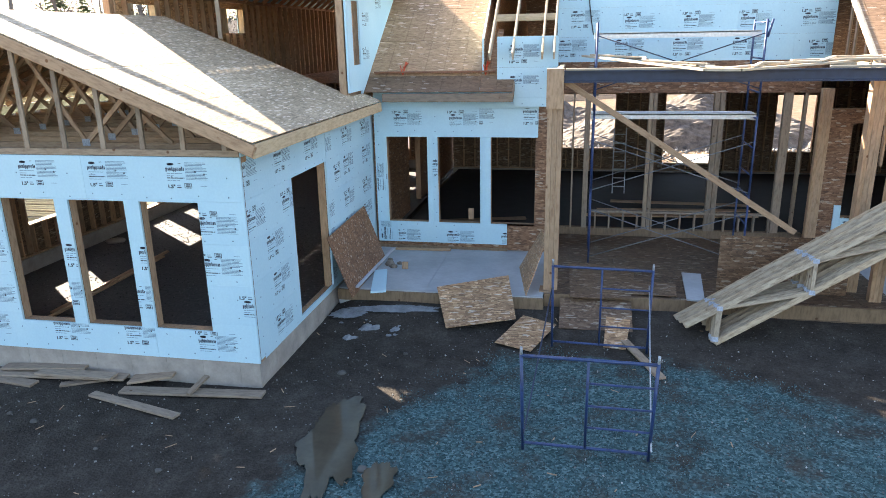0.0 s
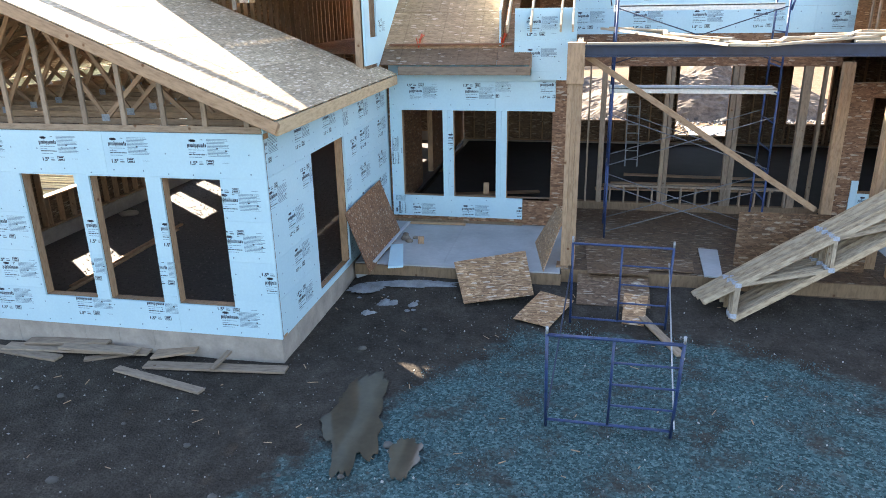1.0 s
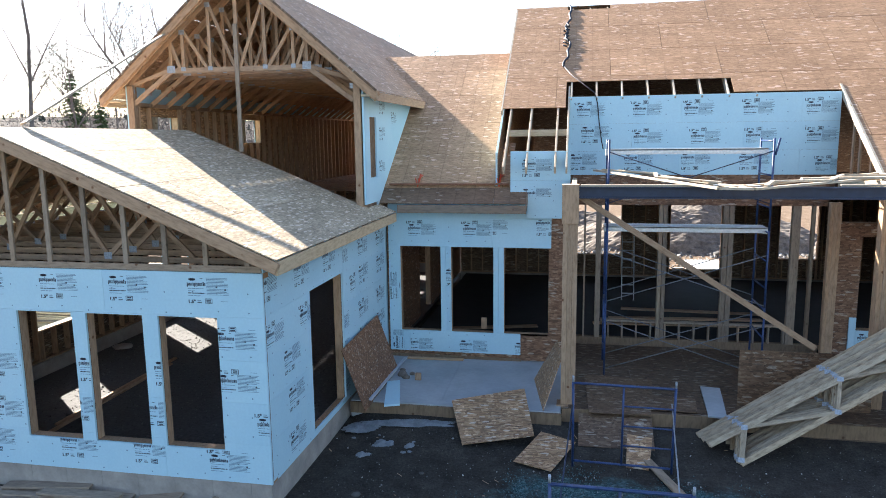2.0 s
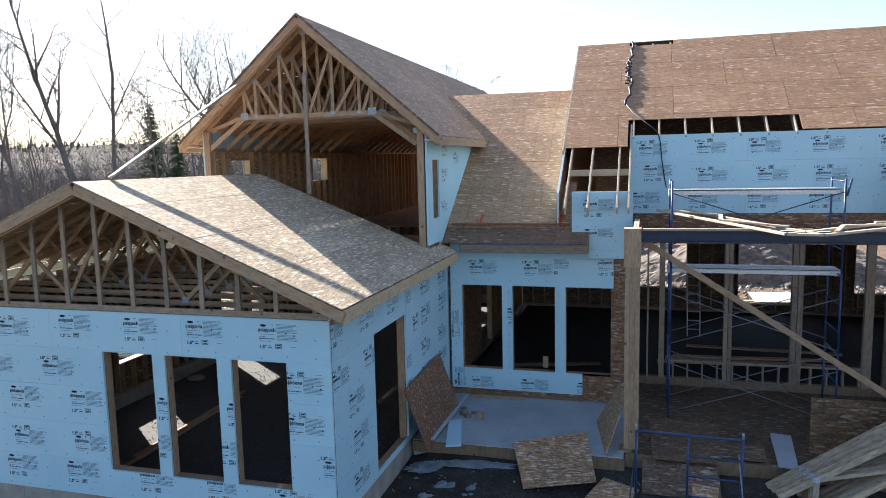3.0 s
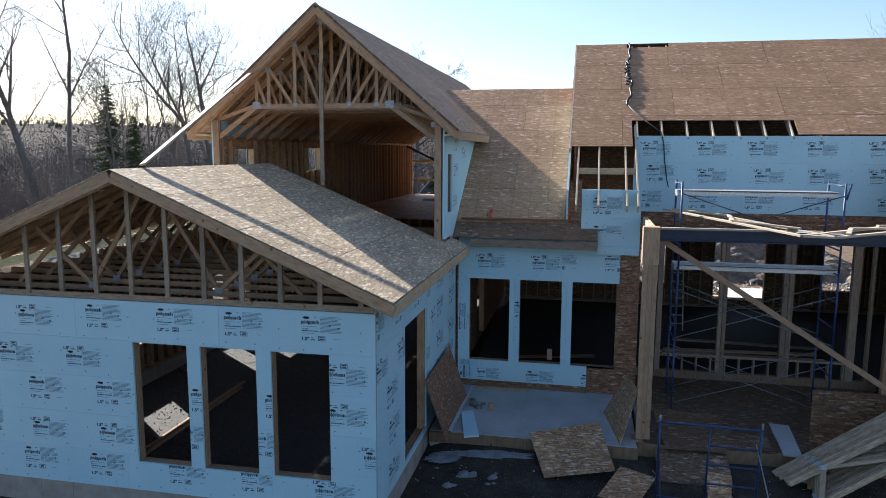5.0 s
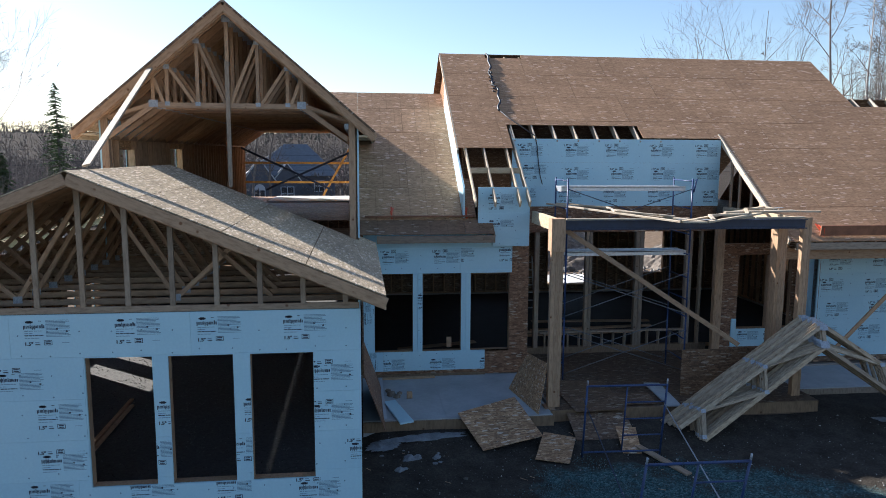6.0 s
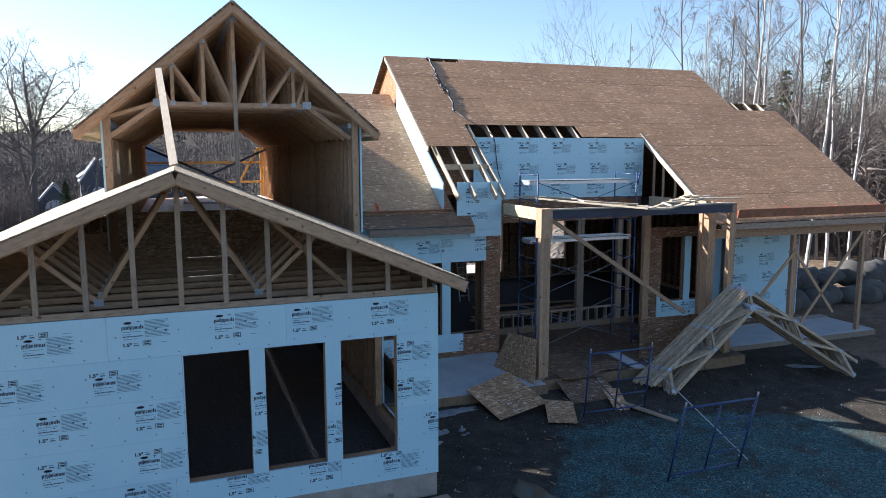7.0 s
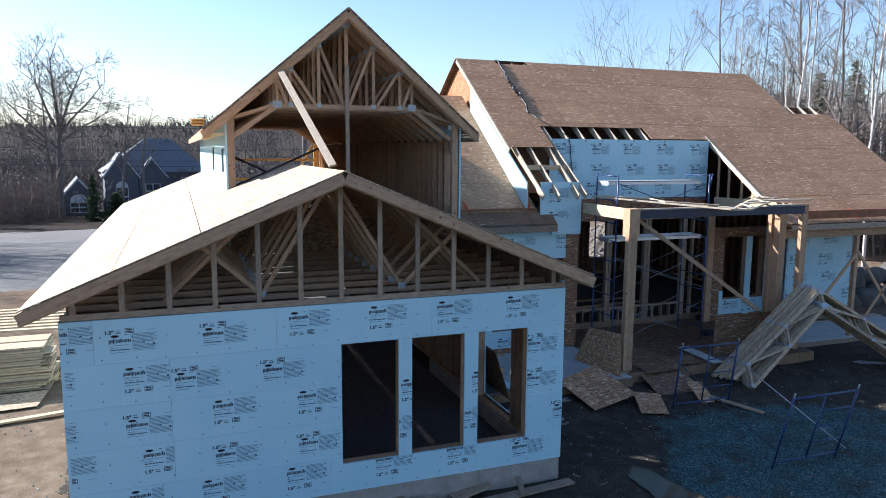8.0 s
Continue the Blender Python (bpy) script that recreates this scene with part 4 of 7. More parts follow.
for i in range(10):
    y = -0.1 + i * 0.61
    if y < 5.7:
        board("lookout", WOOD, r, (WING_EX - 0.04, y, WING_EZ - 0.16), (0.02, y, WING_EZ - 0.02), 0.038, 0.1, (0, 0, 1))
# soffit line where the front wall passes up between rafters
for i in range(7):
    x = -7.3 + i * 1.15
    board("rake_block", WOOD, r, (x, -0.27, wing_z(x) - 0.14), (x, 0.04, wing_z(x) - 0.14), 0.038, 0.09, (0, 0, 1))

r = thing("roof_upper_gable", "steep strand board gable roof with open truss front", "roof", kind="structure")
ku = math.sqrt(1 + U_S ** 2)
u_ex = U_RX + (U_RZ - 6.2) / U_S
half = (u_ex - U_RX) * ku
sheet_field(r, "roof_sheet", ROOF_TAN, plane_frame((u_ex, U_Y0, 6.2), (0, 1, 0), (-1, 0, U_S)), 0, U_Y1 - U_Y0, 0, half, [], seed=5)
u_lx = 2 * U_RX - u_ex
sheet_field(r, "roof_sheet", ROOF_TAN, plane_frame((u_lx, U_Y1, 6.2), (0, -1, 0), (1, 0, U_S)), 0, U_Y1 - U_Y0, 0, half, [], seed=6)
for ex in (u_ex, u_lx):
    for y, dz in ((U_Y0 + 0.02, -0.10), (U_Y0 + 0.06, -0.13)):
        board("rake_board", WOOD, r, (ex, y, 6.2 + dz), (U_RX, y, U_RZ + dz), 0.17, 0.036, (0, 1, 0))
    # thin dark strip along the top of the rake
    board("drip_edge", OSB_DARK, r, (ex, U_Y0 - 0.012, 6.2 + 0.0), (U_RX, U_Y0 - 0.012, U_RZ + 0.0), 0.045, 0.016, (0, 1, 0))
    board("eave_board", WOOD, r, (ex, U_Y0, 6.2 - 0.1), (ex, 9.2 if ex > U_RX else U_Y1, 6.2 - 0.1), 0.17, 0.036, (1, 0, 0))
for i in range(16):
    y = U_Y0 + 0.1 + i * 0.61
    board("lookout", WOOD_PALE, r, (u_lx + 0.02, y, 6.12), (U_L, y, 6.12), 0.038, 0.12, (0, 1, 0))
    if y < 9:
        board("lookout", WOOD_PALE, r, (u_ex - 0.02, y, 6.12), (U_R, y, 6.12), 0.038, 0.12, (0, 1, 0))

r = thing("roof_link", "strand board roof sloping down to the inner courtyard", "roof", kind="structure")
mc = plane_frame((0, C_EY, C_EZ), (1, 0, 0), (0, 1, MS))
wc = (C_RY - C_EY) * K
sheet_field(r, "roof_sheet", ROOF_TAN, mc, -0.02, 2.76, 0.52, wc, [(2.44, 3.0, (7.5 - C_EY) * K, 9)], seed=7)
sheet_field(r, "roof_sheet", ROOF_DARK, mc, 0.0, 3.12, 0.0, 0.52, [], dw=0.6, seed=8)
bm = bmesh.new()
tri = [(-0.02, 9.2), (-0.02, C_RY), (-1.3, C_RY)]
lo = [bm.verts.new((x, y, c_z(y) - 0.0125)) for x, y in tri]
hi = [bm.verts.new((x, y, c_z(y) + 0.001)) for x, y in tri]
bm.faces.new(lo[::-1])
bm.faces.new(hi)
for i in range(3):
    bm.faces.new((lo[i], lo[(i + 1) % 3], hi[(i + 1) % 3], hi[i]))
bmesh.ops.recalc_face_normals(bm, faces=bm.faces[:])
part("valley_sheet", bm, ROOF_TAN, r)
# dark board: cavity shade is in the colour of this underside
prism("rear_slope", OSB_DARK, r, [(C_RY, c_z(C_RY)), (16.8, c_z(C_RY) - 4.17), (16.8, c_z(C_RY) - 4.19), (C_RY, c_z(C_RY) - 0.02)], "x", 0.02, 2.44)
board("eave_board", WOOD_GREY, r, (WING_EX + 0.02, C_EY + 0.02, C_EZ - 0.12), (3.13, C_EY + 0.02, C_EZ - 0.12), 0.17, 0.036, (0, 1, 0))
board("end_board", WOOD_GREY, r, (3.12, C_EY + 0.04, C_EZ - 0.1), (3.12, C_EY + 0.43, C_EZ + 0.18), 0.15, 0.03, (1, 0, 0))
board("toe_board", RUST, r, (0.12, C_EY + 0.45, C_EZ + 0.38), (2.72, C_EY + 0.45, C_EZ + 0.38), 0.10, 0.038, (0, 0, 1), "rust-brown toe board on roof brackets")

r = thing("roof_main", "large weathered strand board roof with cut-out above the porch", "roof", kind="structure")
mm = plane_frame((0, M_EY, M_EZ), (1, 0, 0), (0, 1, MS))
wr = (M_RY - M_EY) * K


def mw(y):
    return (y - M_EY) * K


MAIN_HOLES = [(2.0, 3.88, -1, mw(7.40)), (3.86, 7.45, -1, mw(8.27)), (7.44, 9.6, -1, mw(7.80)), (14.42, 18, mw(9.2), 20), (3.81, 4.92, wr - 0.22, wr + 1)]
sheet_field(r, "roof_sheet", ROOF_BROWN, mm, 2.42, 16.25, 0, wr, MAIN_HOLES, seed=9)
# unseen rear overhang, run out to y 19.3 to keep sun off the floor
prism("rear_slope", OSB_DARK, r, [(M_RY, M_RZ), (19.3, M_RZ - MS * (19.3 - M_RY)), (19.3, M_RZ - MS * (19.3 - M_RY) - 0.02), (M_RY, M_RZ - 0.02)], "x", 2.42, 14.42)
prism("rear_slope", OSB_DARK, r, [(9.62, m_z(9.55)), (14.6, m_z(9.47) - MS * 5.1), (14.6, m_z(9.47) - MS * 5.1 - 0.02), (9.62, m_z(9.55) - 0.02)], "x", 14.42, 16.25)


def rafter(x, ya, yb, mat=WOOD, drop=0.125, depth=0.18, wd=0.038, name="rafter"):
    return board(name, mat, r, (x, ya, m_z(ya) - drop), (x, yb, m_z(yb) - drop), wd, depth, (0, -MS, 1))


# exposed rafters take the paler wood to hold their sunlit white
for x in (2.66, 3.12, 3.70, 3.93):
    rafter(x, 5.72, 8.2, WOOD_NEW)
board("blocking", WOOD_PALE, r, (2.66, 6.75, m_z(6.75) - 0.1), (3.93, 6.75, m_z(6.75) - 0.1), 0.038, 0.14, (0, 0, 1))
for i in range(8):
    rafter(3.98 + i * 0.56, 7.75, 8.7, WOOD_NEW)
rafter(9.62, 4.5, 8.0, WOOD_NEW, 0.07, 0.14, 0.05)
rafter(2.45, 7.35, 11.4, WOOD_NEW, 0.07, 0.12, 0.036)
for x in (10.1, 10.5, 11.1, 11.7, 12.3, 12.9, 13.5, 14.1, 14.7, 15.3, 15.9):
    rafter(x, 4.5, 8.6)
for x in (14.6, 15.2, 15.75):
    rafter(x, 9.05, 9.66, WOOD_NEW, 0.09, 0.14)
for i in range(3):
    rafter(3.95 + i * 0.45, 10.9, 11.4, WOOD_PALE)
for i in range(6):
    x = 9.72 + (i % 2) * 0.04
    y = 4.9 + i * 0.5
    board("cripple_stud", WOOD, r, (x, y, 4.1), (x, y, m_z(y) - 0.2), 0.038, 0.09)
board("brace", WOOD_PALE, r, (9.7, 6.9, 4.2), (9.7, 5.7, m_z(5.7) - 0.15), 0.038, 0.09, (1, 0, 0))
board("eave_board", WOOD_GREY, r, (9.75, M_EY, M_EZ - 0.11), (16.25, M_EY, M_EZ - 0.11), 0.16, 0.036, (0, 1, 0))
board("eave_beam", WOOD, r, (9.6, M_EY + 0.3, M_EZ - 0.32), (16.1, M_EY + 0.3, M_EZ - 0.32), 0.24, 0.14, (0, 1, 0))
for i in range(8):
    x = 10.0 + i * 0.8
    board("rafter_tail", WOOD_PALE, r, (x, M_EY + 0.05, M_EZ - 0.16), (x, M_EY + 0.6, M_EZ + 0.05), 0.09, 0.04, (0, 0, 1))
board("toe_board", RUST, r, (10.4, M_EY + 0.11, M_EZ + 0.235), (16.0, M_EY + 0.11, M_EZ + 0.235), 0.038, 0.24, (0, -0.2, 1), "rust-brown toe board on roof brackets")
side = thing("wall_gable_left", "sunlit foam strip and strand board gable end of the main roof", "wall", kind="structure")
prism("foam_strip", FOAM, side, [(6.25, c_z(6.25)), (10.2, c_z(10.2)), (10.2, m_z(10.2) - 0.18), (7.42, m_z(7.42) - 0.18), (6.25, m_z(6.25) - 0.15)], "x", 2.44, 2.48)
prism("strip_sheathing", OSB_DARK, side, [(6.25, c_z(6.25)), (10.2, c_z(10.2)), (10.2, m_z(10.2) - 0.2), (6.25, m_z(6.25) - 0.2)], "x", 2.482, 2.494)
# sunlit orange of the left gable painted as gold board
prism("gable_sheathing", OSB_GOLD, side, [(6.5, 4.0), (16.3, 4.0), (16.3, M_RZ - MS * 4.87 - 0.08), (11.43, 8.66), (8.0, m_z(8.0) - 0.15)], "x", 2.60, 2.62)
# far gable in the dark board, standing in for attic shade
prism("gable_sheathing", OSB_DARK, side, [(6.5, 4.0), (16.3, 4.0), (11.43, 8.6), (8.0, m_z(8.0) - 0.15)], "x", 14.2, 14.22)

# ---- upper gable walls ----
w = thing("wall_upper_right", "triangular pale blue foam cheek wall with a narrow slot window", "wall", kind="structure")
bm = bmesh.new()
for poly in ([(4.86, 3.98), (5.22, 3.98), (5.22, 6.32), (4.86, 6.32)], [(5.22, 3.98), (5.71, 3.98), (5.71, 4.5), (5.22, 4.5)], [(5.22, 5.73), (5.71, 5.73), (5.71, 6.32), (5.22, 6.32)], [(5.71, 3.9), (5.85, 3.95), (9.3, 6.32), (5.71, 6.32)]):
    a = [bm.verts.new((0.0, y, z)) for y, z in poly]
    b = [bm.verts.new((-0.038, y, z)) for y, z in poly]
    bm.faces.new(a)
    bm.faces.new(b[::-1])
    for i in range(4):
        bm.faces.new((a[i], b[i], b[(i + 1) % 4], a[(i + 1) % 4]))
bmesh.ops.recalc_face_normals(bm, faces=bm.faces[:])
part("foam_board", bm, FOAM, w)
for k, (y, z) in enumerate(((5.85, 4.55), (5.9, 5.3), (6.9, 5.6), (5.95, 5.85))):
    ob = new("printed_label", LABELS[k % 2][0])
    ob.parent = w
    ob.matrix_basis = pose(0.003, y, z, 0, 0, 90) @ Matrix.Scale(0.75, 4)
for side_x, out in ((U_R - 0.038, -1), (U_L + 0.038, 1)):
    for i in range(43):
        y = 5.05 + i * 0.406
        x = side_x + out * 0.09
        if out > 0 and (5.62 < y < 6.48 or 9.82 < y < 10.83):
            board("cripple_stud", WOOD, w, (x, y, 3.85), (x, y, 5.2), 0.038, 0.12, (1, 0, 0))
            continue
        board("stud", WOOD, w, (x, y, 3.85), (x, y, 6.02), 0.038, 0.12, (1, 0, 0))
    box("top_plate", WOOD, w, min(side_x, side_x + out * 0.15), max(side_x, side_x + out * 0.15), 4.98, U_Y1 - 0.2, 6.02, 6.10)
    box("top_plate", WOOD, w, min(side_x, side_x + out * 0.15), max(side_x, side_x + out * 0.15), 4.98, U_Y1 - 0.2, 3.80, 3.85)
box("sheathing", OSB_IN, w, -0.052, -0.04, 5.8, U_Y1 - 0.2, 2.6, 6.1)
w = thing("wall_upper_left", "sunlit pale blue foam wall of the upper gable", "wall", (U_L, U_Y1 - 0.2, 0), -90, kind="structure")
UL = [(U_Y1 - 0.2 - 10.8, U_Y1 - 0.2 - 9.85, 5.22, 5.86), (U_Y1 - 0.2 - 6.45, U_Y1 - 0.2 - 5.65, 5.3, 5.82)]
# foam top raised to 6.44 to block sun dashes on the wing roof
boxes("foam_board", FOAM, w, [(a, b, 0, 0.038, c, d) for a, b, c, d in rect_minus((0, U_Y1 - 0.2 - 4.88, 3.4, 6.44), UL)])
for h in UL:
    box("window_buck", WOOD_PALE, w, h[0] - 0.04, h[0], 0.02, 0.2, h[2], h[3])
    box("window_buck", WOOD_PALE, w, h[1], h[1] + 0.04, 0.02, 0.2, h[2], h[3])
boxes("sheathing", OSB_IN, w, [(a, b, 0.04, 0.052, c, d) for a, b, c, d in rect_minus((0, U_Y1 - 0.2 - 4.95, 3.4, 6.1), UL)])
for x in (U_L + 0.11, U_R - 0.14):
    board("corner_post", WOOD, w, Matrix(w.matrix_world).inverted() @ Vector((x, 4.93, 3.4)), Matrix(w.matrix_world).inverted() @ Vector((x, 4.93, 6.45)), 0.14, 0.14)
fl = thing("upper_floor", "strand board deck inside the upper gable", "floor", kind="structure")
sheet_field(fl, "floor_sheet", OSB, plane_frame((U_L + 0.1, 10.4, 3.84), (1, 0, 0), (0, 1, 0)), 0, 5.0, 0, 11.7, [], seed=11)

# added sheet: blocks sun from the upper room reaching the court
w = thing("wall_attic", "low strand board sheet added to stop sun leaking through the attic", "wall", kind="structure")
prism("sheathing", OSB_PALE, w, [(-5.05, 3.6), (-0.1, 3.6), (-1.9, 4.55), (-5.05, 4.55)], "y", 5.1, 5.115)


# ---- trusses ----
def plate_mesh(parent, x, z, y, size=0.13):
    box("connector_plate", GALV, parent, x - size / 2, x + size / 2, y - 0.022, y - 0.0195, z - size * 0.4, z + size * 0.4)


def wing_truss(front):
    t = thing("roof_truss", "pale wooden roof truss with galvanised connector plates", "truss", (0, 0, 0), group="wing roof trusses")
    L, R = WX + 0.02, -0.02
    m = WOOD_GREY if front else WOOD
    board("bottom_chord", m, t, (L, 0, TOP + 0.05), (R, 0, TOP + 0.05), 0.09, 0.038, (0, 1, 0))
    drop = 0.085
    board("top_chord", m, t, (L - 0.2, 0, wing_z(L - 0.2) - drop), (WING_RX, 0, WING_RZ - drop), 0.09, 0.038, (0, 1, 0))
    board("top_chord", m, t, (R + 0.2, 0, wing_z(R + 0.2) - drop), (WING_RX, 0, WING_RZ - drop), 0.09, 0.038, (0, 1, 0))
    if front:
        for i in range(13):
            x = -7.54 + i * 0.61
            board("gable_stud", m, t, (x, -0.005, TOP + 0.09), (x, -0.005, wing_z(x) - 0.12), 0.075, 0.038, (0, 1, 0))
    else:
        tops = (-6.0, -1.76)
        bots = (-7.1, -5.0, -2.75, -0.66)
        mids = [(tops[0], bots[1]), (tops[1], bots[2]), (WING_RX, bots[1]), (WING_RX, bots[2])]
        mids += [(-5.0, -6.4), (-2.75, -1.35)]
        for a, b in mids:
            board("web", m, t, (a, 0, wing_z(a) - 0.13), (b, 0, TOP + 0.09), 0.07, 0.038, (0, 1, 0))
        for b in bots[1:3]:
            plate_mesh(t, b, TOP + 0.1, 0, 0.13)
    return t


first = wing_truss(True)
first.location = (0, 0.045, 0)
second = wing_truss(False)
second.location = (0, 0.62, 0)
for i in range(1, 8):
    copy_thing(second, pose(0, 0.62 + 0.61 * i, 0))
# bare chords of the trusses behind the opening of the upper gable
for i in range(9):
    c = thing("ceiling_joist", "long bare wooden joist across the wing", "joist", group="wing ceiling joists")
    board("plank", WOOD, c, (WX + 0.05, 5.6 + i * 0.61, TOP + 0.05), (-0.1, 5.6 + i * 0.61, TOP + 0.05), 0.09, 0.038, (0, 1, 0))


def upper_truss(front):
    t = thing("gable_truss", "wooden vaulted roof truss with many webs and steel plates", "truss", group="upper gable trusses")
    m = WOOD
    cz = 6.72
    top = lambda x: U_RZ - U_S * abs(x - U_RX) - 0.14
    a, b = U_RX - 1.48, U_RX + 1.48
    board("bottom_chord", m, t, (a - 0.1, 0, cz), (b + 0.1, 0, cz), 0.105, 0.038, (0, 1, 0))
    for s in (-1, 1):
        ex = U_RX + s * 2.6
        c = U_RX + s * 1.48
        board("top_chord", m, t, (ex, 0, top(ex)), (U_RX, 0, top(U_RX)), 0.14, 0.038, (0, 1, 0))
        board("haunch", m, t, (c, 0, cz), (U_RX + s * 2.42, 0, 6.05), 0.10, 0.038, (0, 1, 0))
        board("tie", m, t, (c, 0, cz + 0.03), (U_RX + s * 2.5, 0, 6.42), 0.08, 0.038, (0, 1, 0))
        xs = (1.48, 1.2, 0.6)
        for x in xs:
            board("web", m, t, (U_RX + s * x, 0, cz + 0.05), (U_RX + s * x, 0, top(U_RX + s * x)), 0.07, 0.038, (0, 1, 0))
        for x, y in ((1.48, 1.28), (1.2, 0.68), (0.6, 0.06)):
            board("web", m, t, (U_RX + s * x, 0, top(U_RX + s * x) - 0.04), (U_RX + s * y, 0, cz + 0.05), 0.07, 0.038, (0, 1, 0))
        plate_mesh(t, c, cz + 0.03, 0, 0.18)
        for x in (1.2, 0.6):
            plate_mesh(t, U_RX + s * x, top(U_RX + s * x) - 0.10, 0, 0.12)
            plate_mesh(t, U_RX + s * x, cz + 0.03, 0, 0.10)
        plate_mesh(t, U_RX + s * 2.42, 6.33, 0, 0.13)
    board("king_post", m, t, (U_RX, 0, cz + 0.05), (U_RX, 0, top(U_RX)), 0.08, 0.038, (0, 1, 0))
    plate_mesh(t, U_RX, top(U_RX) - 0.16, 0, 0.17)
    if front:
        board("hanging_brace", WOOD_GREY, t, (U_RX + 0.0, -0.05, 5.06), (U_RX, -0.05, 7.6), 0.085, 0.038, (0, 1, 0))
    return t


f0 = upper_truss(True)
f0.location = (0, 4.93, 0)
f1 = upper_truss(False)
f1.location = (0, 5.54, 0)
for i in range(1, 28):
    copy_thing(f1, pose(0, 5.54 + 0.61 * i, 0))
cl = thing("ceiling_vault", "brown strand board lining of the vaulted ceiling", "ceiling", kind="structure")
for zz, poly in ((0, [(U_RX - 1.5, 6.80), (U_RX + 1.5, 6.80), (U_RX + 1.5, 6.82), (U_RX - 1.5, 6.82)]),):
    prism("lining", OSB_IN, cl, poly, "y", 9.0, U_Y1 - 0.4)

b = thing("roof_brace", "long pale diagonal board bracing the open gable", "brace")
board("plank", WOOD_NEW, b, (-3.89, 0.5, 5.57), (-4.09, 4.62, 7.40), 0.12, 0.03, (-0.25, -0.4, 0.9))

# rear of the upper gable: guard rails and crossed braces
g = thing("guard_rail", "yellow timber guard rail with dark crossed braces", "railing")
y = U_Y1 - 0.6
board("rail", YELLOW, g, (U_L + 0.2, y, 4.5), (U_R - 0.2, y, 4.5), 0.09, 0.04, (0, 1, 0))
board("rail", YELLOW, g, (U_L + 0.2, y, 5.35), (U_R - 0.2, y, 5.35), 0.09, 0.04, (0, 1, 0))
board("strut", YELLOW, g, (-1.6, y, 3.9), (-0.4, y, 6.0), 0.09, 0.04, (0, 1, 0))
board("post", YELLOW, g, (-0.3, y, 3.85), (-0.3, y, 6.0), 0.12, 0.09, (0, 1, 0))
board("cross_brace", STEEL_NAVY, g, (U_L + 0.2, y - 0.8, 6.0), (-1.2, y - 0.8, 4.2), 0.09, 0.04, (0, 1, 0))
board("cross_brace", STEEL_NAVY, g, (U_L + 1.2, y - 0.9, 4.2), (-0.2, y - 0.9, 5.9), 0.09, 0.04, (0, 1, 0))
s = thing("deck_sheet", "white sheet lying on the upper deck in sunlight", "sheet")
box("sheet", WHITE_PAPER, s, -3.6, -0.4, 18.0, 21.6, 3.86, 3.90)

# ---- porch ----
d = thing("porch_deck", "timber porch deck covered with strand board sheets", "deck", kind="structure")
# deck and rims: wet and dirty, with shade painted into the tone
sheet_field(d, "deck_sheet", OSB_WET_DIM, plane_frame((4.06, 3.6, 0.45), (1, 0, 0), (0, 1, 0)), 0, 5.3, 0, 4.12, [], t=0.02, seed=21)
box("rim_board", WOOD_DIM, d, 3.95, 9.95, 3.56, 3.6, 0.18, 0.445)
box("rim_board", WOOD_DIM, d, 3.95, 9.95, 3.52, 3.56, 0.05, 0.2)
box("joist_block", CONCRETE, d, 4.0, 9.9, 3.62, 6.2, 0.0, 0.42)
sheet_field(d, "deck_sheet", OSB_WET_DIM, plane_frame((9.36, 3.6, 0.45), (1, 0, 0), (0, 1, 0)), 0, 0.6, 0, 3.6, [], t=0.02, seed=22)
box("floor_frame", WOOD_DIM, d, 9.96, 11.6, 6.35, 7.2, 0.1, 0.45)
s = thing("patio_slab", "pale grey concrete slab with timber edging", "slab", kind="structure")
boxes("slab", SLAB, s, [(0.03, 1.72, 3.42, 6.28, 0.1, 0.43), (1.725, 3.93, 3.42, 6.28, 0.1, 0.43)])
box("edging", WOOD_DIM, s, 0.03, 3.95, 3.37, 3.415, 0.2, 0.41)
box("kerb", WOOD_DIM, s, 0.03, 3.0, 6.19, 6.24, 0.432, 0.49)


def built_post(name_label, x, y, z0, z1, wx, wy, plies=3):
    p = thing("porch_post", name_label, "post", group="porch posts")
    for i in range(plies):
        px = x - wx / 2 + wx * (i + 0.5) / plies
        board("ply", WOOD, p, (px, y, z0), (px, y, z1), wx / plies - 0.002, wy, (0, 1, 0))
    return p


p = built_post("built-up pale timber porch post with a top block", 4.05, 3.84, 0.45, 4.30, 0.26, 0.14)
box("top_block", WOOD, p, 3.9, 4.19, 3.72, 3.99, 3.78, 4.46)
box("foot_block", WOOD, p, 3.85, 4.3, 3.7, 4.0, 0.40, 0.45)
built_post("built-up pale timber porch post at the end of the steel beam", 9.63, 3.97, 0.2, 4.45, 0.2, 0.14)
built_post("built-up pale timber porch post under the eave", 9.38, 4.48, 0.2, 4.2, 0.24, 0.2)
built_post("slim two-ply timber porch post under the eave", 9.58, 5.0, 0.2, 4.2, 0.12, 0.14, 2)
b = thing("steel_beam", "dark blue steel beam across the porch front", "beam")
boxes("flange", STEEL_NAVY, b, [(4.19, 9.52, 3.76, 3.92, 4.40, 4.42), (4.19, 9.52, 3.76, 3.92, 4.22, 4.24), (4.19, 9.52, 3.832, 3.848, 4.24, 4.40)])
for x, lab in ((4.1, "left"), (9.5, "right")):
    b = thing("side_beam", "laminated timber beam from porch post to wall", "beam", group="porch side beams")
    for dx in (-0.025, 0.025):
        board("ply", WOOD_PALE, b, (x + dx, 4.06, 4.30), (x + dx, 6.06 if x < 5 else 7.2, 4.30), 0.28, 0.045, (1, 0, 0))
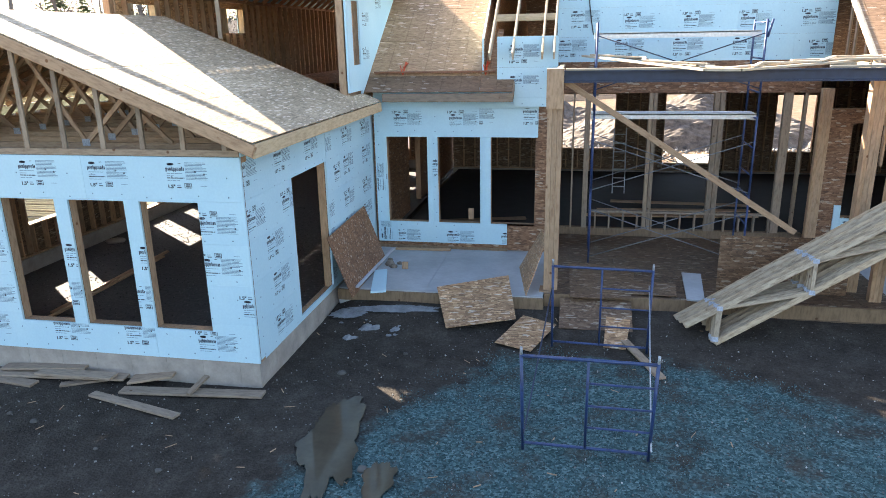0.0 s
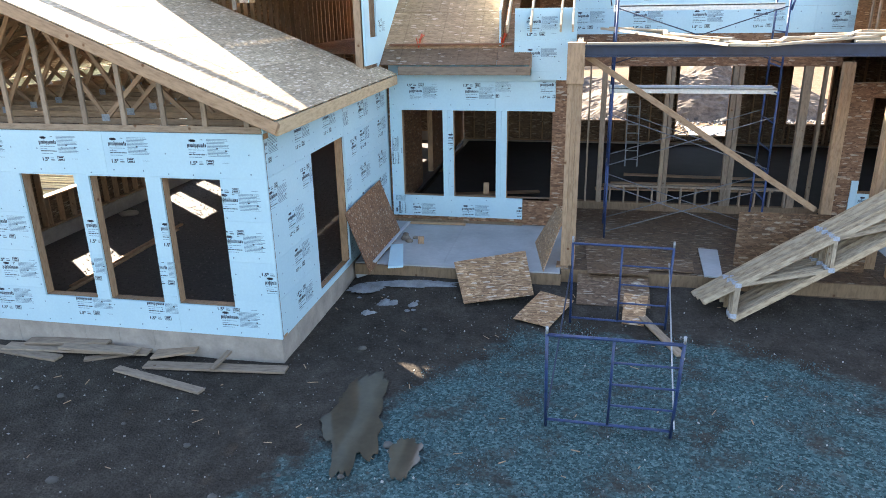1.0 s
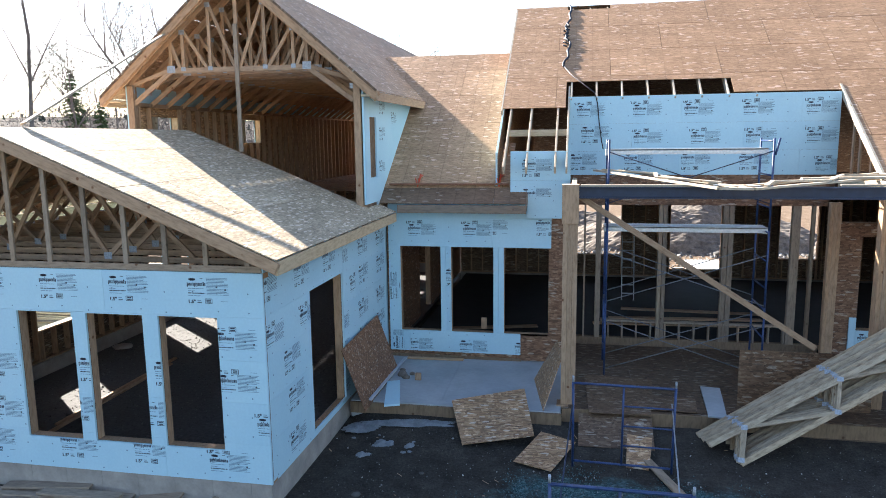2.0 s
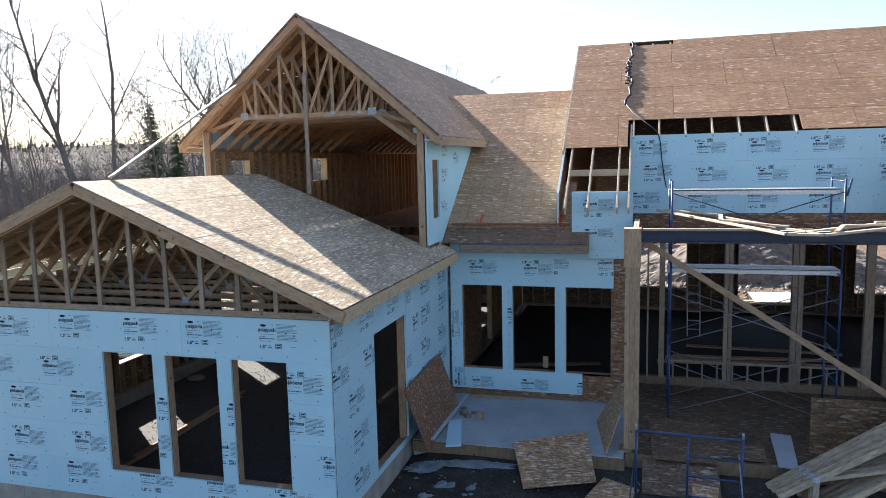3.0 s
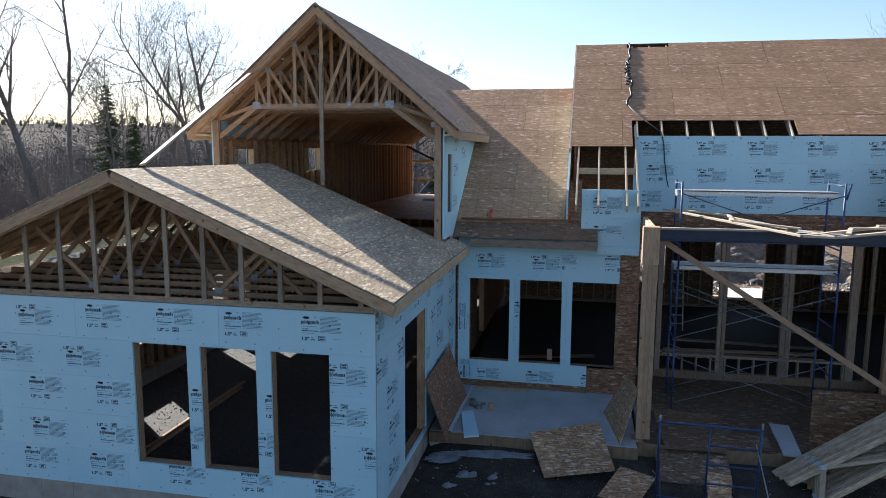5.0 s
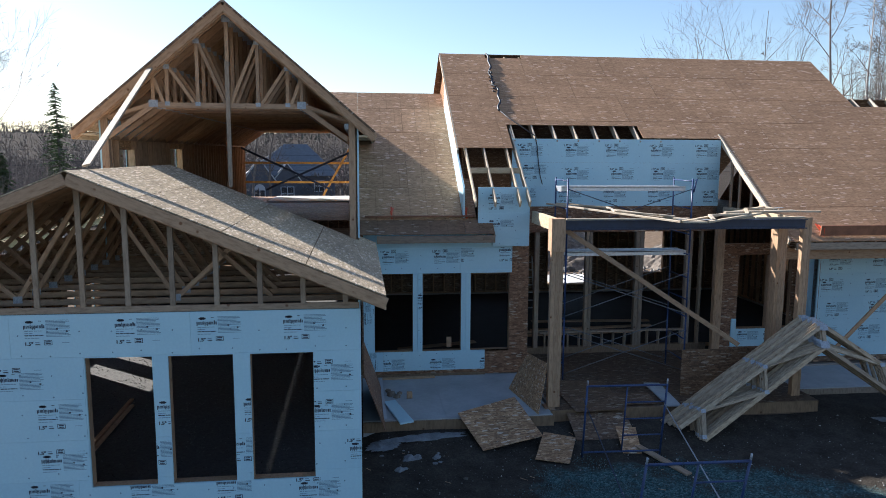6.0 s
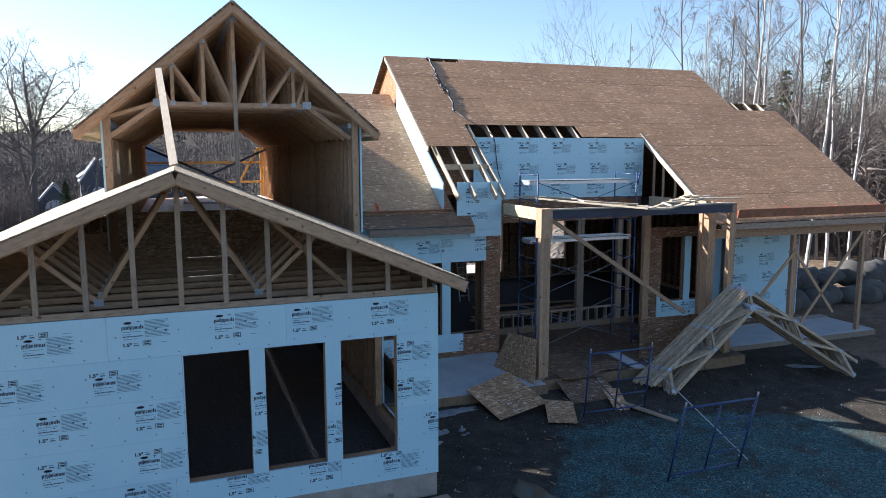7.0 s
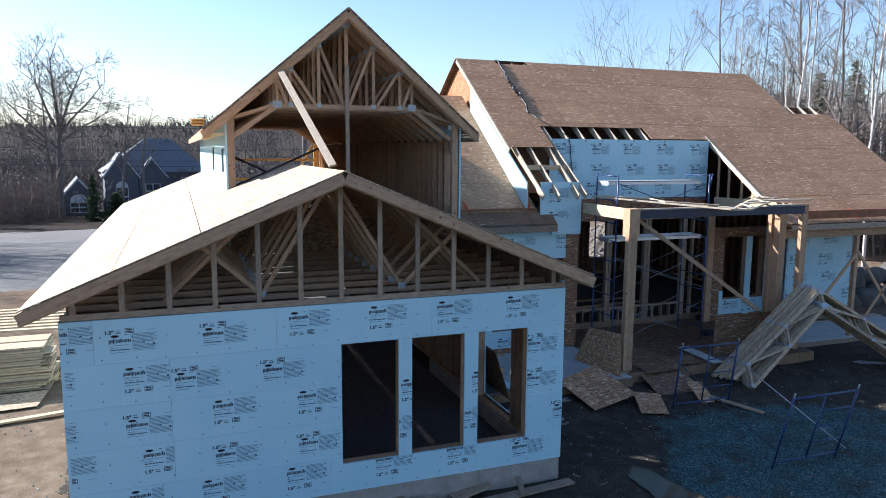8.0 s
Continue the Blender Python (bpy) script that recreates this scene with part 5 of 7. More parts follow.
# a roof truss lying flat across the porch beams, its knee out over the front
tr = thing("roof_truss", "pale V-shaped roof truss lying flat on the porch beams", "truss")
knee_out, knee_in, far_out, far_in, near_out, near_in = (6.87, 3.03), (6.37, 3.10), (9.58, 4.90), (9.6, 5.56), (5.02, 6.3), (4.5, 6.34)


def truss_z(p):
    """It tips forward: the knee sags a little below the beam ends."""
    return 4.44 + 0.045 * (p[1] - 3.0)


for p0, p1 in ((knee_out, far_out), (knee_in, far_in), (knee_out, near_out), (knee_in, near_in), (knee_in, knee_out), (far_out, far_in)):
    board("chord", WOOD_NEW, tr, (*p0, truss_z(p0)), (*p1, truss_z(p1)), 0.089, 0.038, (0, 0, 1))
for (o0, o1), (i0, i1), stops in (((knee_out, far_out), (knee_in, far_in), (0.08, 0.30, 0.52, 0.74, 0.96)), ((knee_out, near_out), (knee_in, near_in), (0.2, 0.44, 0.68, 0.92))):
    for k in range(len(stops) - 1):
        a, c = (o0, o1), (i0, i1)
        if k % 2:
            a, c = c, a
        p0 = [a[0][n] + (a[1][n] - a[0][n]) * stops[k] for n in (0, 1)]
        p1 = [c[0][n] + (c[1][n] - c[0][n]) * stops[k + 1] for n in (0, 1)]
        board("web", WOOD_NEW, tr, (*p0, truss_z(p0) + 0.036), (*p1, truss_z(p1) + 0.036), 0.075, 0.034, (0, 0, 1))
for p0 in (knee_out, knee_in, far_out):
    box("plate", GALV, tr, p0[0] - 0.09, p0[0] + 0.09, p0[1] - 0.07, p0[1] + 0.07, truss_z(p0) + 0.055, truss_z(p0) + 0.058)
lum = [((4.22, 3.80, 4.44), (6.9, 3.84, 4.44)), ((7.9, 4.25, 4.532), (9.75, 4.62, 4.54)), ((8.4, 3.9, 4.44), (9.5, 3.86, 4.45)), ((8.3, 4.55, 4.53), (10.0, 4.05, 4.56))]
for a, c in lum:
    o = thing("loose_board", "loose weathered board lying on the porch beam", "board", group="boards on the porch beam")
    board("plank", WOOD_NEW, o, a, c, 0.09, 0.036, (0, 0, 1))
b = thing("porch_brace", "long diagonal timber brace across the porch front", "brace")
board("plank", WOOD, b, (4.2, 3.95, 4.24), (8.2, 3.9, 1.66), 0.10, 0.038, (0, 1, 0))
o = thing("lean_panel", "upright strand board panel closing the porch front", "panel")
box("sheet", OSB_BROWN, o, 7.05, 9.25, 4.18, 4.195, 0.452, 1.5)

# covered porch at the far end
for x, y in ((12.65, 4.75), (15.4, 4.75)):
    p = thing("eave_post", "slim timber post under the long eave with crossed braces", "post", group="eave posts")
    board("plank", WOOD, p, (x, y, 0.3), (x, y, 3.5), 0.12, 0.12, (0, 1, 0))
for a, c in (((12.65, 4.68, 2.9), (10.9, 4.68, 1.1)), ((12.65, 4.68, 2.95), (14.3, 4.68, 1.0)), ((15.3, 4.68, 3.4), (12.9, 4.68, 0.6))):
    p = thing("eave_brace", "diagonal timber brace between the eave posts", "brace", group="eave braces")
    board("plank", WOOD, p, a, c, 0.09, 0.04, (0, 1, 0))
s = thing("side_slab", "pale slab under the covered side porch", "slab", kind="structure")
box("slab", SLAB, s, 10.0, 16.0, 4.6, 6.3, 0.0, 0.36)
box("edging", WOOD_GREY, s, 10.0, 16.0, 4.55, 4.6, 0.02, 0.34)


# ---- scaffold ----
def scaffold_frame(name_label, width=1.52, height=1.52):
    """Welded frame: two legs, top bar, inner leg with rungs."""
    s = thing("scaffold", name_label, "scaffold", group="scaffold frames")
    for x in (0, width):
        tube("leg", STEEL_BLUE, s, [(x, 0, 0), (x, 0, height)], 0.021)
        tube("coupling_pin", GALV, s, [(x, 0, height), (x, 0, height + 0.1)], 0.017)
    tube("top_bar", STEEL_BLUE, s, [(0, 0, height - 0.02), (width, 0, height - 0.02)], 0.021)
    tube("bottom_bar", STEEL_BLUE, s, [(0, 0, 0.12), (width, 0, 0.12)], 0.019)
    x = width * 0.5
    tube("inner_leg", STEEL_BLUE, s, [(x, 0, 0.12), (x, 0, height - 0.02)], 0.017)
    for k in range(1, 4):
        z = 0.12 + (height - 0.14) * k / 4
        tube("rung", STEEL_BLUE, s, [(x, 0, z), (width, 0, z)], 0.014)
    return s


fa = scaffold_frame("blue tubular scaffold frame standing on crushed stone")
fa.matrix_world = pose(4.16, 2.15, 0.03, 8, 0, -2)
fb = copy_thing(fa, pose(3.93, -0.95, 0.03, 14, 0, -1))
fb["label"] = "blue tubular scaffold frame leaning slightly on the gravel"
for a, c in (((4.16, 2.2, 1.2), (3.95, -1.1, 0.35)), ((5.65, 2.1, 1.2), (5.45, -1.2, 0.3))):
    x = thing("cross_brace", "thin scaffold cross brace between the ground frames", "brace", group="scaffold cross braces")
    tube("rod", GALV if a[0] > 5 else STEEL_NAVY, x, [a, c], 0.011, 6)


def tower_frame(x, y, z, h=1.52):
    s = thing("scaffold", "blue scaffold frame of the porch tower", "scaffold", group="porch scaffold frames")
    for dy in (0, 1.0):
        tube("leg", STEEL_BLUE, s, [(x, y + dy, z), (x, y + dy, z + h)], 0.021)
    for k in (0.25, 0.6, 0.97):
        tube("rung", STEEL_BLUE, s, [(x, y, z + h * k), (x, y + 1.0, z + h * k)], 0.016)
    return s


for x in (4.75, 7.75):
    for k in range(3):
        tower_frame(x, 5.5, 0.47 + 1.5 * k, 1.5 if k < 2 else 1.75)
for z in (0.6, 2.0, 3.98):
    for y in (5.5, 6.5) if z < 3 else (5.5,):
        for a, c in ((z, z + 1.0), (z + 1.0, z)):
            x = thing("cross_brace", "thin galvanised scaffold cross brace", "brace", group="porch cross braces")
            tube("rod", STEEL_NAVY if z > 3 else GALV_DULL, x, [(4.75, y, a), (7.75, y, c)], 0.011, 6)


def walk_plank(x0, x1, y, z, label):
    s = thing("scaffold_plank", label, "plank", group="scaffold planks")
    box("deck", ALU, s, x0, x1, y - 0.24, y + 0.24, z, z + 0.02)
    for dy in (-0.24, 0.21):
        box("side_rail", ALU, s, x0, x1, y + dy, y + dy + 0.03, z - 0.08, z + 0.03)
    for k in (x0, x1 - 0.08):
        box("hook", GALV, s, k, k + 0.08, y - 0.2, y + 0.2, z - 0.1, z - 0.001)


walk_plank(4.7, 7.8, 6.0, 3.47, "aluminium scaffold plank in the porch tower")
walk_plank(4.7, 7.75, 6.1, 5.0, "aluminium scaffold plank before the upper blue wall")
tube("guard_post", STEEL_BLUE, thing("guard_rail", "blue scaffold guard rail", "railing"), [(7.78, 5.5, 4.9), (7.85, 5.5, 5.22)], 0.02)

# ---- stacked trusses ----
def stacked_truss(label):
    """Vaulted truss lying in the stack: two bent legs of paired chords."""
    t = thing("stacked_truss", label, "truss", group="stacked trusses")
    A, B = Vector((0.05, 0, 2.45)), Vector((0.0, 0, 1.98))
    for s, foot_o, foot_i in ((-1, Vector((-3.30, 0, 0.30)), Vector((-2.83, 0, 0.06))), (1, Vector((2.6, 0, 0.42)), Vector((2.36, 0, 0.06)))):
        board("top_chord", WOOD_STACK, t, foot_o, A, 0.09, 0.036, (0, 1, 0))
        board("bottom_chord", WOOD_STACK, t, foot_i, B, 0.09, 0.036, (0, 1, 0))
        board("end_web", WOOD_STACK, t, foot_i, foot_o.lerp(A, 0.155), 0.09, 0.036, (0, 1, 0))
        board("web", WOOD_STACK, t, foot_o.lerp(A, 0.155), foot_i.lerp(B, 0.5), 0.06, 0.036, (0, 1, 0))
        board("web", WOOD_STACK, t, foot_o.lerp(A, 0.58), foot_i.lerp(B, 0.5), 0.06, 0.036, (0, 1, 0))
        board("web", WOOD_STACK, t, foot_o.lerp(A, 0.58), B, 0.06, 0.036, (0, 1, 0))
        for q in (foot_o.lerp(A, 0.155), foot_i.lerp(B, 0.5), foot_o.lerp(A, 0.58), foot_i + Vector((0, 0, 0.06))):
            plate_mesh(t, q.x, q.z, 0, 0.095)
    plate_mesh(t, 0.05, 2.40, 0, 0.17)
    plate_mesh(t, 0.0, 2.02, 0, 0.19)
    board("king_web", WOOD_STACK, t, B, A, 0.08, 0.036, (0, 1, 0))
    return t


st = stacked_truss("pale wooden roof truss leaning in a stack by the porch")
st.matrix_world = pose(9.594, 2.148, 0.07, -30.3, 0.3, -5.7)
rnd = random.Random(12)
for i in range(1, 9):
    k = i / 8
    copy_thing(st, pose(9.594 - 0.05 * k + rnd.uniform(-0.05, 0.05), 2.148 + 0.64 * k + rnd.uniform(-0.012, 0.012), 0.065, -30.3 + 5.6 * k + rnd.uniform(-0.5, 0.5), 0.3 - 1.8 * k + rnd.uniform(-0.5, 0.5), -5.7 - 0.5 * k + rnd.uniform(-0.3, 0.3)))

# ---- sheets on the ground ----
def loose_sheet(name, label, mat, corners, thick=0.012):
    o = thing(name, label, "sheet", group="loose sheets")
    bm = bmesh.new()
    n = (Vector(corners[1]) - Vector(corners[0])).cross(Vector(corners[3]) - Vector(corners[0])).normalized() * thick
    lo = [bm.verts.new(Vector(c)) for c in corners]
    hi = [bm.verts.new(Vector(c) + n) for c in corners]
    bm.faces.new(lo[::-1])
    bm.faces.new(hi)
    for i in range(4):
        bm.faces.new((lo[i], lo[(i + 1) % 4], hi[(i + 1) % 4], hi[i]))
    part("sheet", bm, mat, o)
    return o


loose_sheet("osb_sheet", "strand board sheet resting against the slab edge", OSB, [(2.31, 2.46, 0.12), (3.52, 2.62, 0.30), (3.25, 3.99, 0.62), (1.95, 3.49, 0.50)])
loose_sheet("osb_offcut", "small strand board offcut lying on the mud", OSB, [(3.22, 2.03, 0.10), (3.83, 1.86, 0.06), (4.21, 2.70, 0.20), (3.62, 2.95, 0.24)])
loose_sheet("osb_sheet", "strand board sheet leaning on the wing wall", OSB_RED, [(0.45, 2.95, 0.40), (0.45, 5.3, 0.44), (0.05, 5.2, 1.62), (0.05, 2.9, 1.55)])
loose_sheet("osb_sheet", "upright strand board sheet leaning by the porch post", OSB, [(3.62, 3.42, 0.435), (3.36, 5.1, 0.435), (3.80, 5.15, 1.25), (3.95, 3.95, 1.35)])
loose_sheet("osb_sheet", "damp strand board sheet on the porch deck", OSB_DARK, [(4.43, 3.4, 0.46), (5.49, 3.45, 0.46), (5.69, 5.3, 0.47), (4.36, 5.4, 0.47)])
loose_sheet("osb_sheet", "damp strand board sheet on the porch deck", OSB_DARK, [(5.3, 3.7, 0.475), (6.3, 3.65, 0.475), (6.35, 4.3, 0.485), (5.35, 4.4, 0.485)])
loose_sheet("plywood_ramp", "grey plywood ramp below the porch deck", OSB_DARK, [(4.25, 2.75, 0.12), (5.5, 2.75, 0.12), (5.5, 3.5, 0.40), (4.25, 3.5, 0.40)])
loose_sheet("foam_offcut", "blue foam offcut leaning on the slab", FOAM, [(0.76, 3.12, 0.45), (1.03, 3.22, 0.45), (0.72, 4.46, 0.45), (0.48, 4.37, 0.45)], 0.038)
loose_sheet("board_strip", "narrow dull grey board strip across the porch deck", SLAB, [(6.45, 3.5, 0.47), (6.75, 3.45, 0.47), (6.9, 4.95, 0.47), (6.55, 5.0, 0.47)], 0.03)
loose_sheet("osb_offcut", "strand board offcut tilted on the stones", OSB, [(5.0, 2.2, 0.06), (5.35, 2.15, 0.06), (5.45, 2.75, 0.34), (5.05, 2.8, 0.36)])


def loose_board(label, a, c, w=0.18, t=0.038, mat=WOOD_GREY, side=(0, 0, 1), group="loose boards"):
    o = thing("loose_board", label, "board", group=group)
    return board("plank", mat, o, a, c, w, t, side)


loose_board("pale plank lying on the crushed stone", (5.30, 2.45, 0.14), (5.82, 1.15, 0.09), 0.14)
loose_board("white strip lying along the slab beside the leaning sheet", (0.47, 3.22, 0.53), (0.46, 5.95, 0.47), 0.06, 0.03, TRIM)
loose_board("short plank on the slab under the foam wall", (0.5, 6.02, 0.455), (1.75, 6.06, 0.455), 0.10, 0.038, WOOD)
for a, c, wd in (((-4.6, -0.25, 0.10), (-2.2, -0.05, 0.10), 0.24), ((-4.3, -0.12, 0.15), (-2.9, 0.0, 0.2), 0.2), ((-4.8, -0.3, 0.08), (-3.5, -0.45, 0.08), 0.18), ((-3.6, -0.22, 0.17), (-2.3, -0.22, 0.18), 0.2), ((-2.05, -0.42, 0.08), (0.12, -0.22, 0.08), 0.2), ((-2.42, -0.58, 0.075), (-0.82, -0.98, 0.075), 0.14), ((-2.1, -0.1, 0.09), (-1.4, 0.0, 0.2), 0.3), ((-3.1, -0.4, 0.07), (-2.5, -0.1, 0.07), 0.12), ((-0.95, -0.45, 0.12), (-0.85, -0.05, 0.22), 0.09)):
    loose_board("grey weathered plank lying by the foundation", a, c, wd, 0.038, WOOD_GREY, (0, 0, 1), "planks by the foundation")


for x, y0, y1 in ((-5.16, 2.0, 6.0), (-5.03, 1.2, 5.6)):
    loose_board("long pale plank lying on the gravel floor of the wing", (x, y0, 0.17), (x - 0.05, y1, 0.17), 0.09, 0.038, WOOD, (0, 0, 1), "planks in the wing")


def blob(name, label, cat, mat, at, size, seed, group="", kind=""):
    bm = bmesh.new()
    bmesh.ops.create_icosphere(bm, subdivisions=2, radius=1.0)
    for v in bm.verts:
        n = noise.noise(v.co * 1.6 + Vector((seed * 3.7, seed, 0)))
        v.co *= 1 + 0.38 * n
        v.co = Vector((v.co.x * size[0], v.co.y * size[1], v.co.z * size[2]))
    me = bpy.data.meshes.new(name)
    bm.to_mesh(me)
    bm.free()
    me.materials.append(mat)
    me.polygons.foreach_set("use_smooth", [True] * len(me.polygons))
    ob = new(name, me)
    ob.location = at
    return tagged(ob, label, cat, group, kind)


def ice_patch(label, cx, cy, lx, ly, rz, seed, thick=0.05):
    """Thin crust of old ice with a ragged rim, rough on top."""
    n, rings = 64, 12
    v, f = [], []
    for j in range(rings + 1):
        for i in range(n):
            a = 2 * math.pi * i / n
            c, s = math.cos(a), math.sin(a)
            k = 1 + 0.45 * noise.noise((c * 1.6 + seed, s * 1.6, seed)) + 0.3 * noise.noise((c * 5, s * 5, seed * 2))
            q = j / rings
            x, y = lx * k * c * q, ly * k * s * q
            z = thick * (1 - q ** 3) * (0.75 + 0.6 * noise.noise((x * 7, y * 7, seed)) + 0.5 * noise.noise((x * 19, y * 19, seed))) - 0.012 * q
            v.append((x, y, z))
    for j in range(rings):
        for i in range(n):
            f.append((j * n + i, j * n + (i + 1) % n, (j + 1) * n + (i + 1) % n, (j + 1) * n + i))
    me = bpy.data.meshes.new("ice_patch")
    me.from_pydata(v, [], f)
    me.materials.append(ICE)
    ob = new("ice_patch", me)
    ob.matrix_world = pose(cx, cy, land(cx, cy) + 0.005, 0, 0, rz)
    tagged(ob, label, "ice", "ice patches")


ice_patch("dirty grey crust of ice along the slab", 1.25, 3.08, 0.85, 0.16, 9, 2.2)
ice_patch("dirty grey crust of ice along the slab", 0.45, 2.88, 0.42, 0.2, 24, 5.1)
ice_patch("pale grey plate of ice on the mud", 0.95, 2.42, 0.22, 0.13, 8, 7.4, 0.06)
ice_patch("small grey plate of ice on the mud", 0.72, 1.98, 0.13, 0.08, 20, 9.3, 0.05)
ice_patch("small grey plate of ice on the mud", 1.42, 2.42, 0.12, 0.07, 50, 11.3, 0.05)
ice_patch("thin pale streak of ice on the mud", 11.2, 3.05, 0.62, 0.15, -32, 13.7, 0.03)
rnd = random.Random(40)
for i in range(7):
    x, y = rnd.uniform(0.2, 1.5), rnd.uniform(2.1, 2.75)
    s = rnd.uniform(0.03, 0.06)
    blob("ice_lump", "dirty grey lump of ice on the mud", "ice", ICE, (x, y, land(x, y)), (s, s * rnd.uniform(0.5, 0.8), s * 0.5), i, "ice lumps")
for i, (x, y, s) in enumerate(((0.66, 4.9, 0.11), (0.78, 4.75, 0.08), (0.6, 5.15, 0.07), (0.85, 4.98, 0.06))):
    blob("dirt_clod", "dark clod of dirt on the slab", "dirt", EARTH, (x, y, 0.45), (s, s * 0.8, s * 0.7), 60 + i, "clods on the slab")
blob("flat_stone", "flat grey stone on the gravel floor", "stone", CONCRETE, (-7.1, 6.7, 0.16), (0.26, 0.2, 0.07), 91)
co = thing("cable_coil", "grey-blue coil of cable lying on the porch deck", "cable")
tube("loop", STEEL_NAVY, co, [(8.25 + 0.22 * math.cos(i * 0.5) * (1 - 0.2 * math.sin(i * 0.13)), 5.75 + 0.2 * math.sin(i * 0.5), 0.49 + 0.012 * (i % 7) + 0.06 * abs(math.sin(i * 0.21))) for i in range(70)], 0.014, 6)
for i in range(34):
    x, y = rnd.uniform(-5, 2.5), rnd.uniform(-3.6, 2.0)
    if y > -0.9 and x < 0.3:
        continue
    s = rnd.uniform(0.02, 0.075)
    blob("stone", "small pale stone on the dark mud", "stone", ROCK, (x, y, 0.06), (s, s * 0.8, s * 0.55), 50 + i, "stones on the mud")

cap = thing("shim_stack", "small stack of yellow timber shims on the eave", "timber")
for k in range(4):
    box("shim", YELLOW, cap, -5.62 - 0.03 * (k % 2), -5.22 + 0.03 * (k % 2), 15.6, 16.3, 6.62 + 0.055 * k, 6.66 + 0.055 * k)


# ---- small site things ----
def puddle(label, cx, cy, lx, ly, rz, seed, rough=0.34):
    """Still sheet of muddy water with an uneven shore."""
    v = [(0, 0, 0)]
    n = 96
    for i in range(n):
        a = 2 * math.pi * i / n
        c, s = math.cos(a), math.sin(a)
        k = 1 + rough * noise.noise((c * 1.3 + seed, s * 1.3, seed)) + 0.30 * noise.noise((c * 3.4, s * 3.4, seed * 2)) + 0.14 * noise.noise((c * 9, s * 9, seed)) + 0.06 * noise.noise((c * 22, s * 22, seed))
        v.append((lx * k * c, ly * k * s, 0))
    me = bpy.data.meshes.new("puddle")
    me.from_pydata(v, [], [(0, 1 + i, 1 + (i + 1) % n) for i in range(n)])
    me.materials.append(WATER_MUD)
    ob = new("puddle", me)
    ob.matrix_world = pose(cx, cy, 0.078, 0, 0, rz)
    tagged(ob, label, "puddle", kind="structure")


puddle("shallow brown puddle in the mud reflecting the sky", 1.50, -1.22, 1.12, 0.36, 99, 1.3)
puddle("small brown puddle beside the crushed stone", 2.33, -1.95, 0.42, 0.17, 96, 4.1)


def pebbles(name, label, mat, n, sampler, lo, hi, seed):
    rnd = random.Random(seed)
    v, f = [], []
    while n:
        p = sampler(rnd)
        if p is None:
            continue
        n -= 1
        s = rnd.uniform(lo, hi)
        rot = Euler((rnd.uniform(0, 6), rnd.uniform(0, 6), rnd.uniform(0, 6))).to_matrix()
        b = len(v)
        z = (land(p[0], p[1]) if len(p) < 3 else p[2]) + s * 0.25
        for q in ((1, 0, 0), (-1, 0, 0), (0, 0.8, 0), (0, -0.8, 0), (0, 0, 0.6), (0, 0, -0.6)):
            v.append(Vector((p[0], p[1], z)) + rot @ Vector(q) * s * rnd.uniform(0.8, 1.2))
        f += [(b, b + 2, b + 4), (b + 2, b + 1, b + 4), (b + 1, b + 3, b + 4), (b + 3, b, b + 4), (b + 2, b, b + 5), (b + 1, b + 2, b + 5), (b + 3, b + 1, b + 5), (b, b + 3, b + 5)]
    me = bpy.data.meshes.new(name)
    me.from_pydata(v, [], f)
    me.materials.append(mat)
    tagged(new(name, me), label, "gravel", kind="stuff")


def on_apron(r):
    x, y = r.uniform(1.2, 9.2), r.uniform(-4.8, 2.2)
    k = min(0.86 * x - 0.5 * y - 2.0, 1.75 - y - 0.5 * max(0.0, x - 6.3)) + 0.7 * noise.noise((x * 1.1, y * 1.1, 0.0)) + r.uniform(-0.3, 0.3)
    if k < 0.0 or noise.noise((x * 1.3, y * 1.3, 7.0)) + r.uniform(-0.15, 0.15) < -0.16:
        return None
    if ((x - 1.5) / 0.42) ** 2 + ((y + 1.1) / 1.05) ** 2 < 1 or (2.1 < x < 2.55 and -2.4 < y < -1.55):
        return None
    return x, y


def on_mud(r):
    x, y = r.uniform(-8, 12), r.uniform(-5.5, 3.3)
    if x < 0.05 and y > -0.05:
        return None
    return x, y


pebbles("crushed_stone", "blue-grey crushed stone spread on the mud", STONES, 22000, on_apron, 0.006, 0.018, 3)
pebbles("grit", "scattered grey grit on the dark mud", FLOOR_STONES, 5200, on_mud, 0.005, 0.02, 4)
pebbles("chips", "small pale stone chips on the mud", PALE_STONES, 500, on_mud, 0.008, 0.026, 14)
pebbles("floor_gravel", "pale gravel on the wing floor", FLOOR_STONES, 5000, lambda r: (r.uniform(-7.3, -0.4), r.uniform(0.5, 11.0), 0.13), 0.012, 0.026, 5)


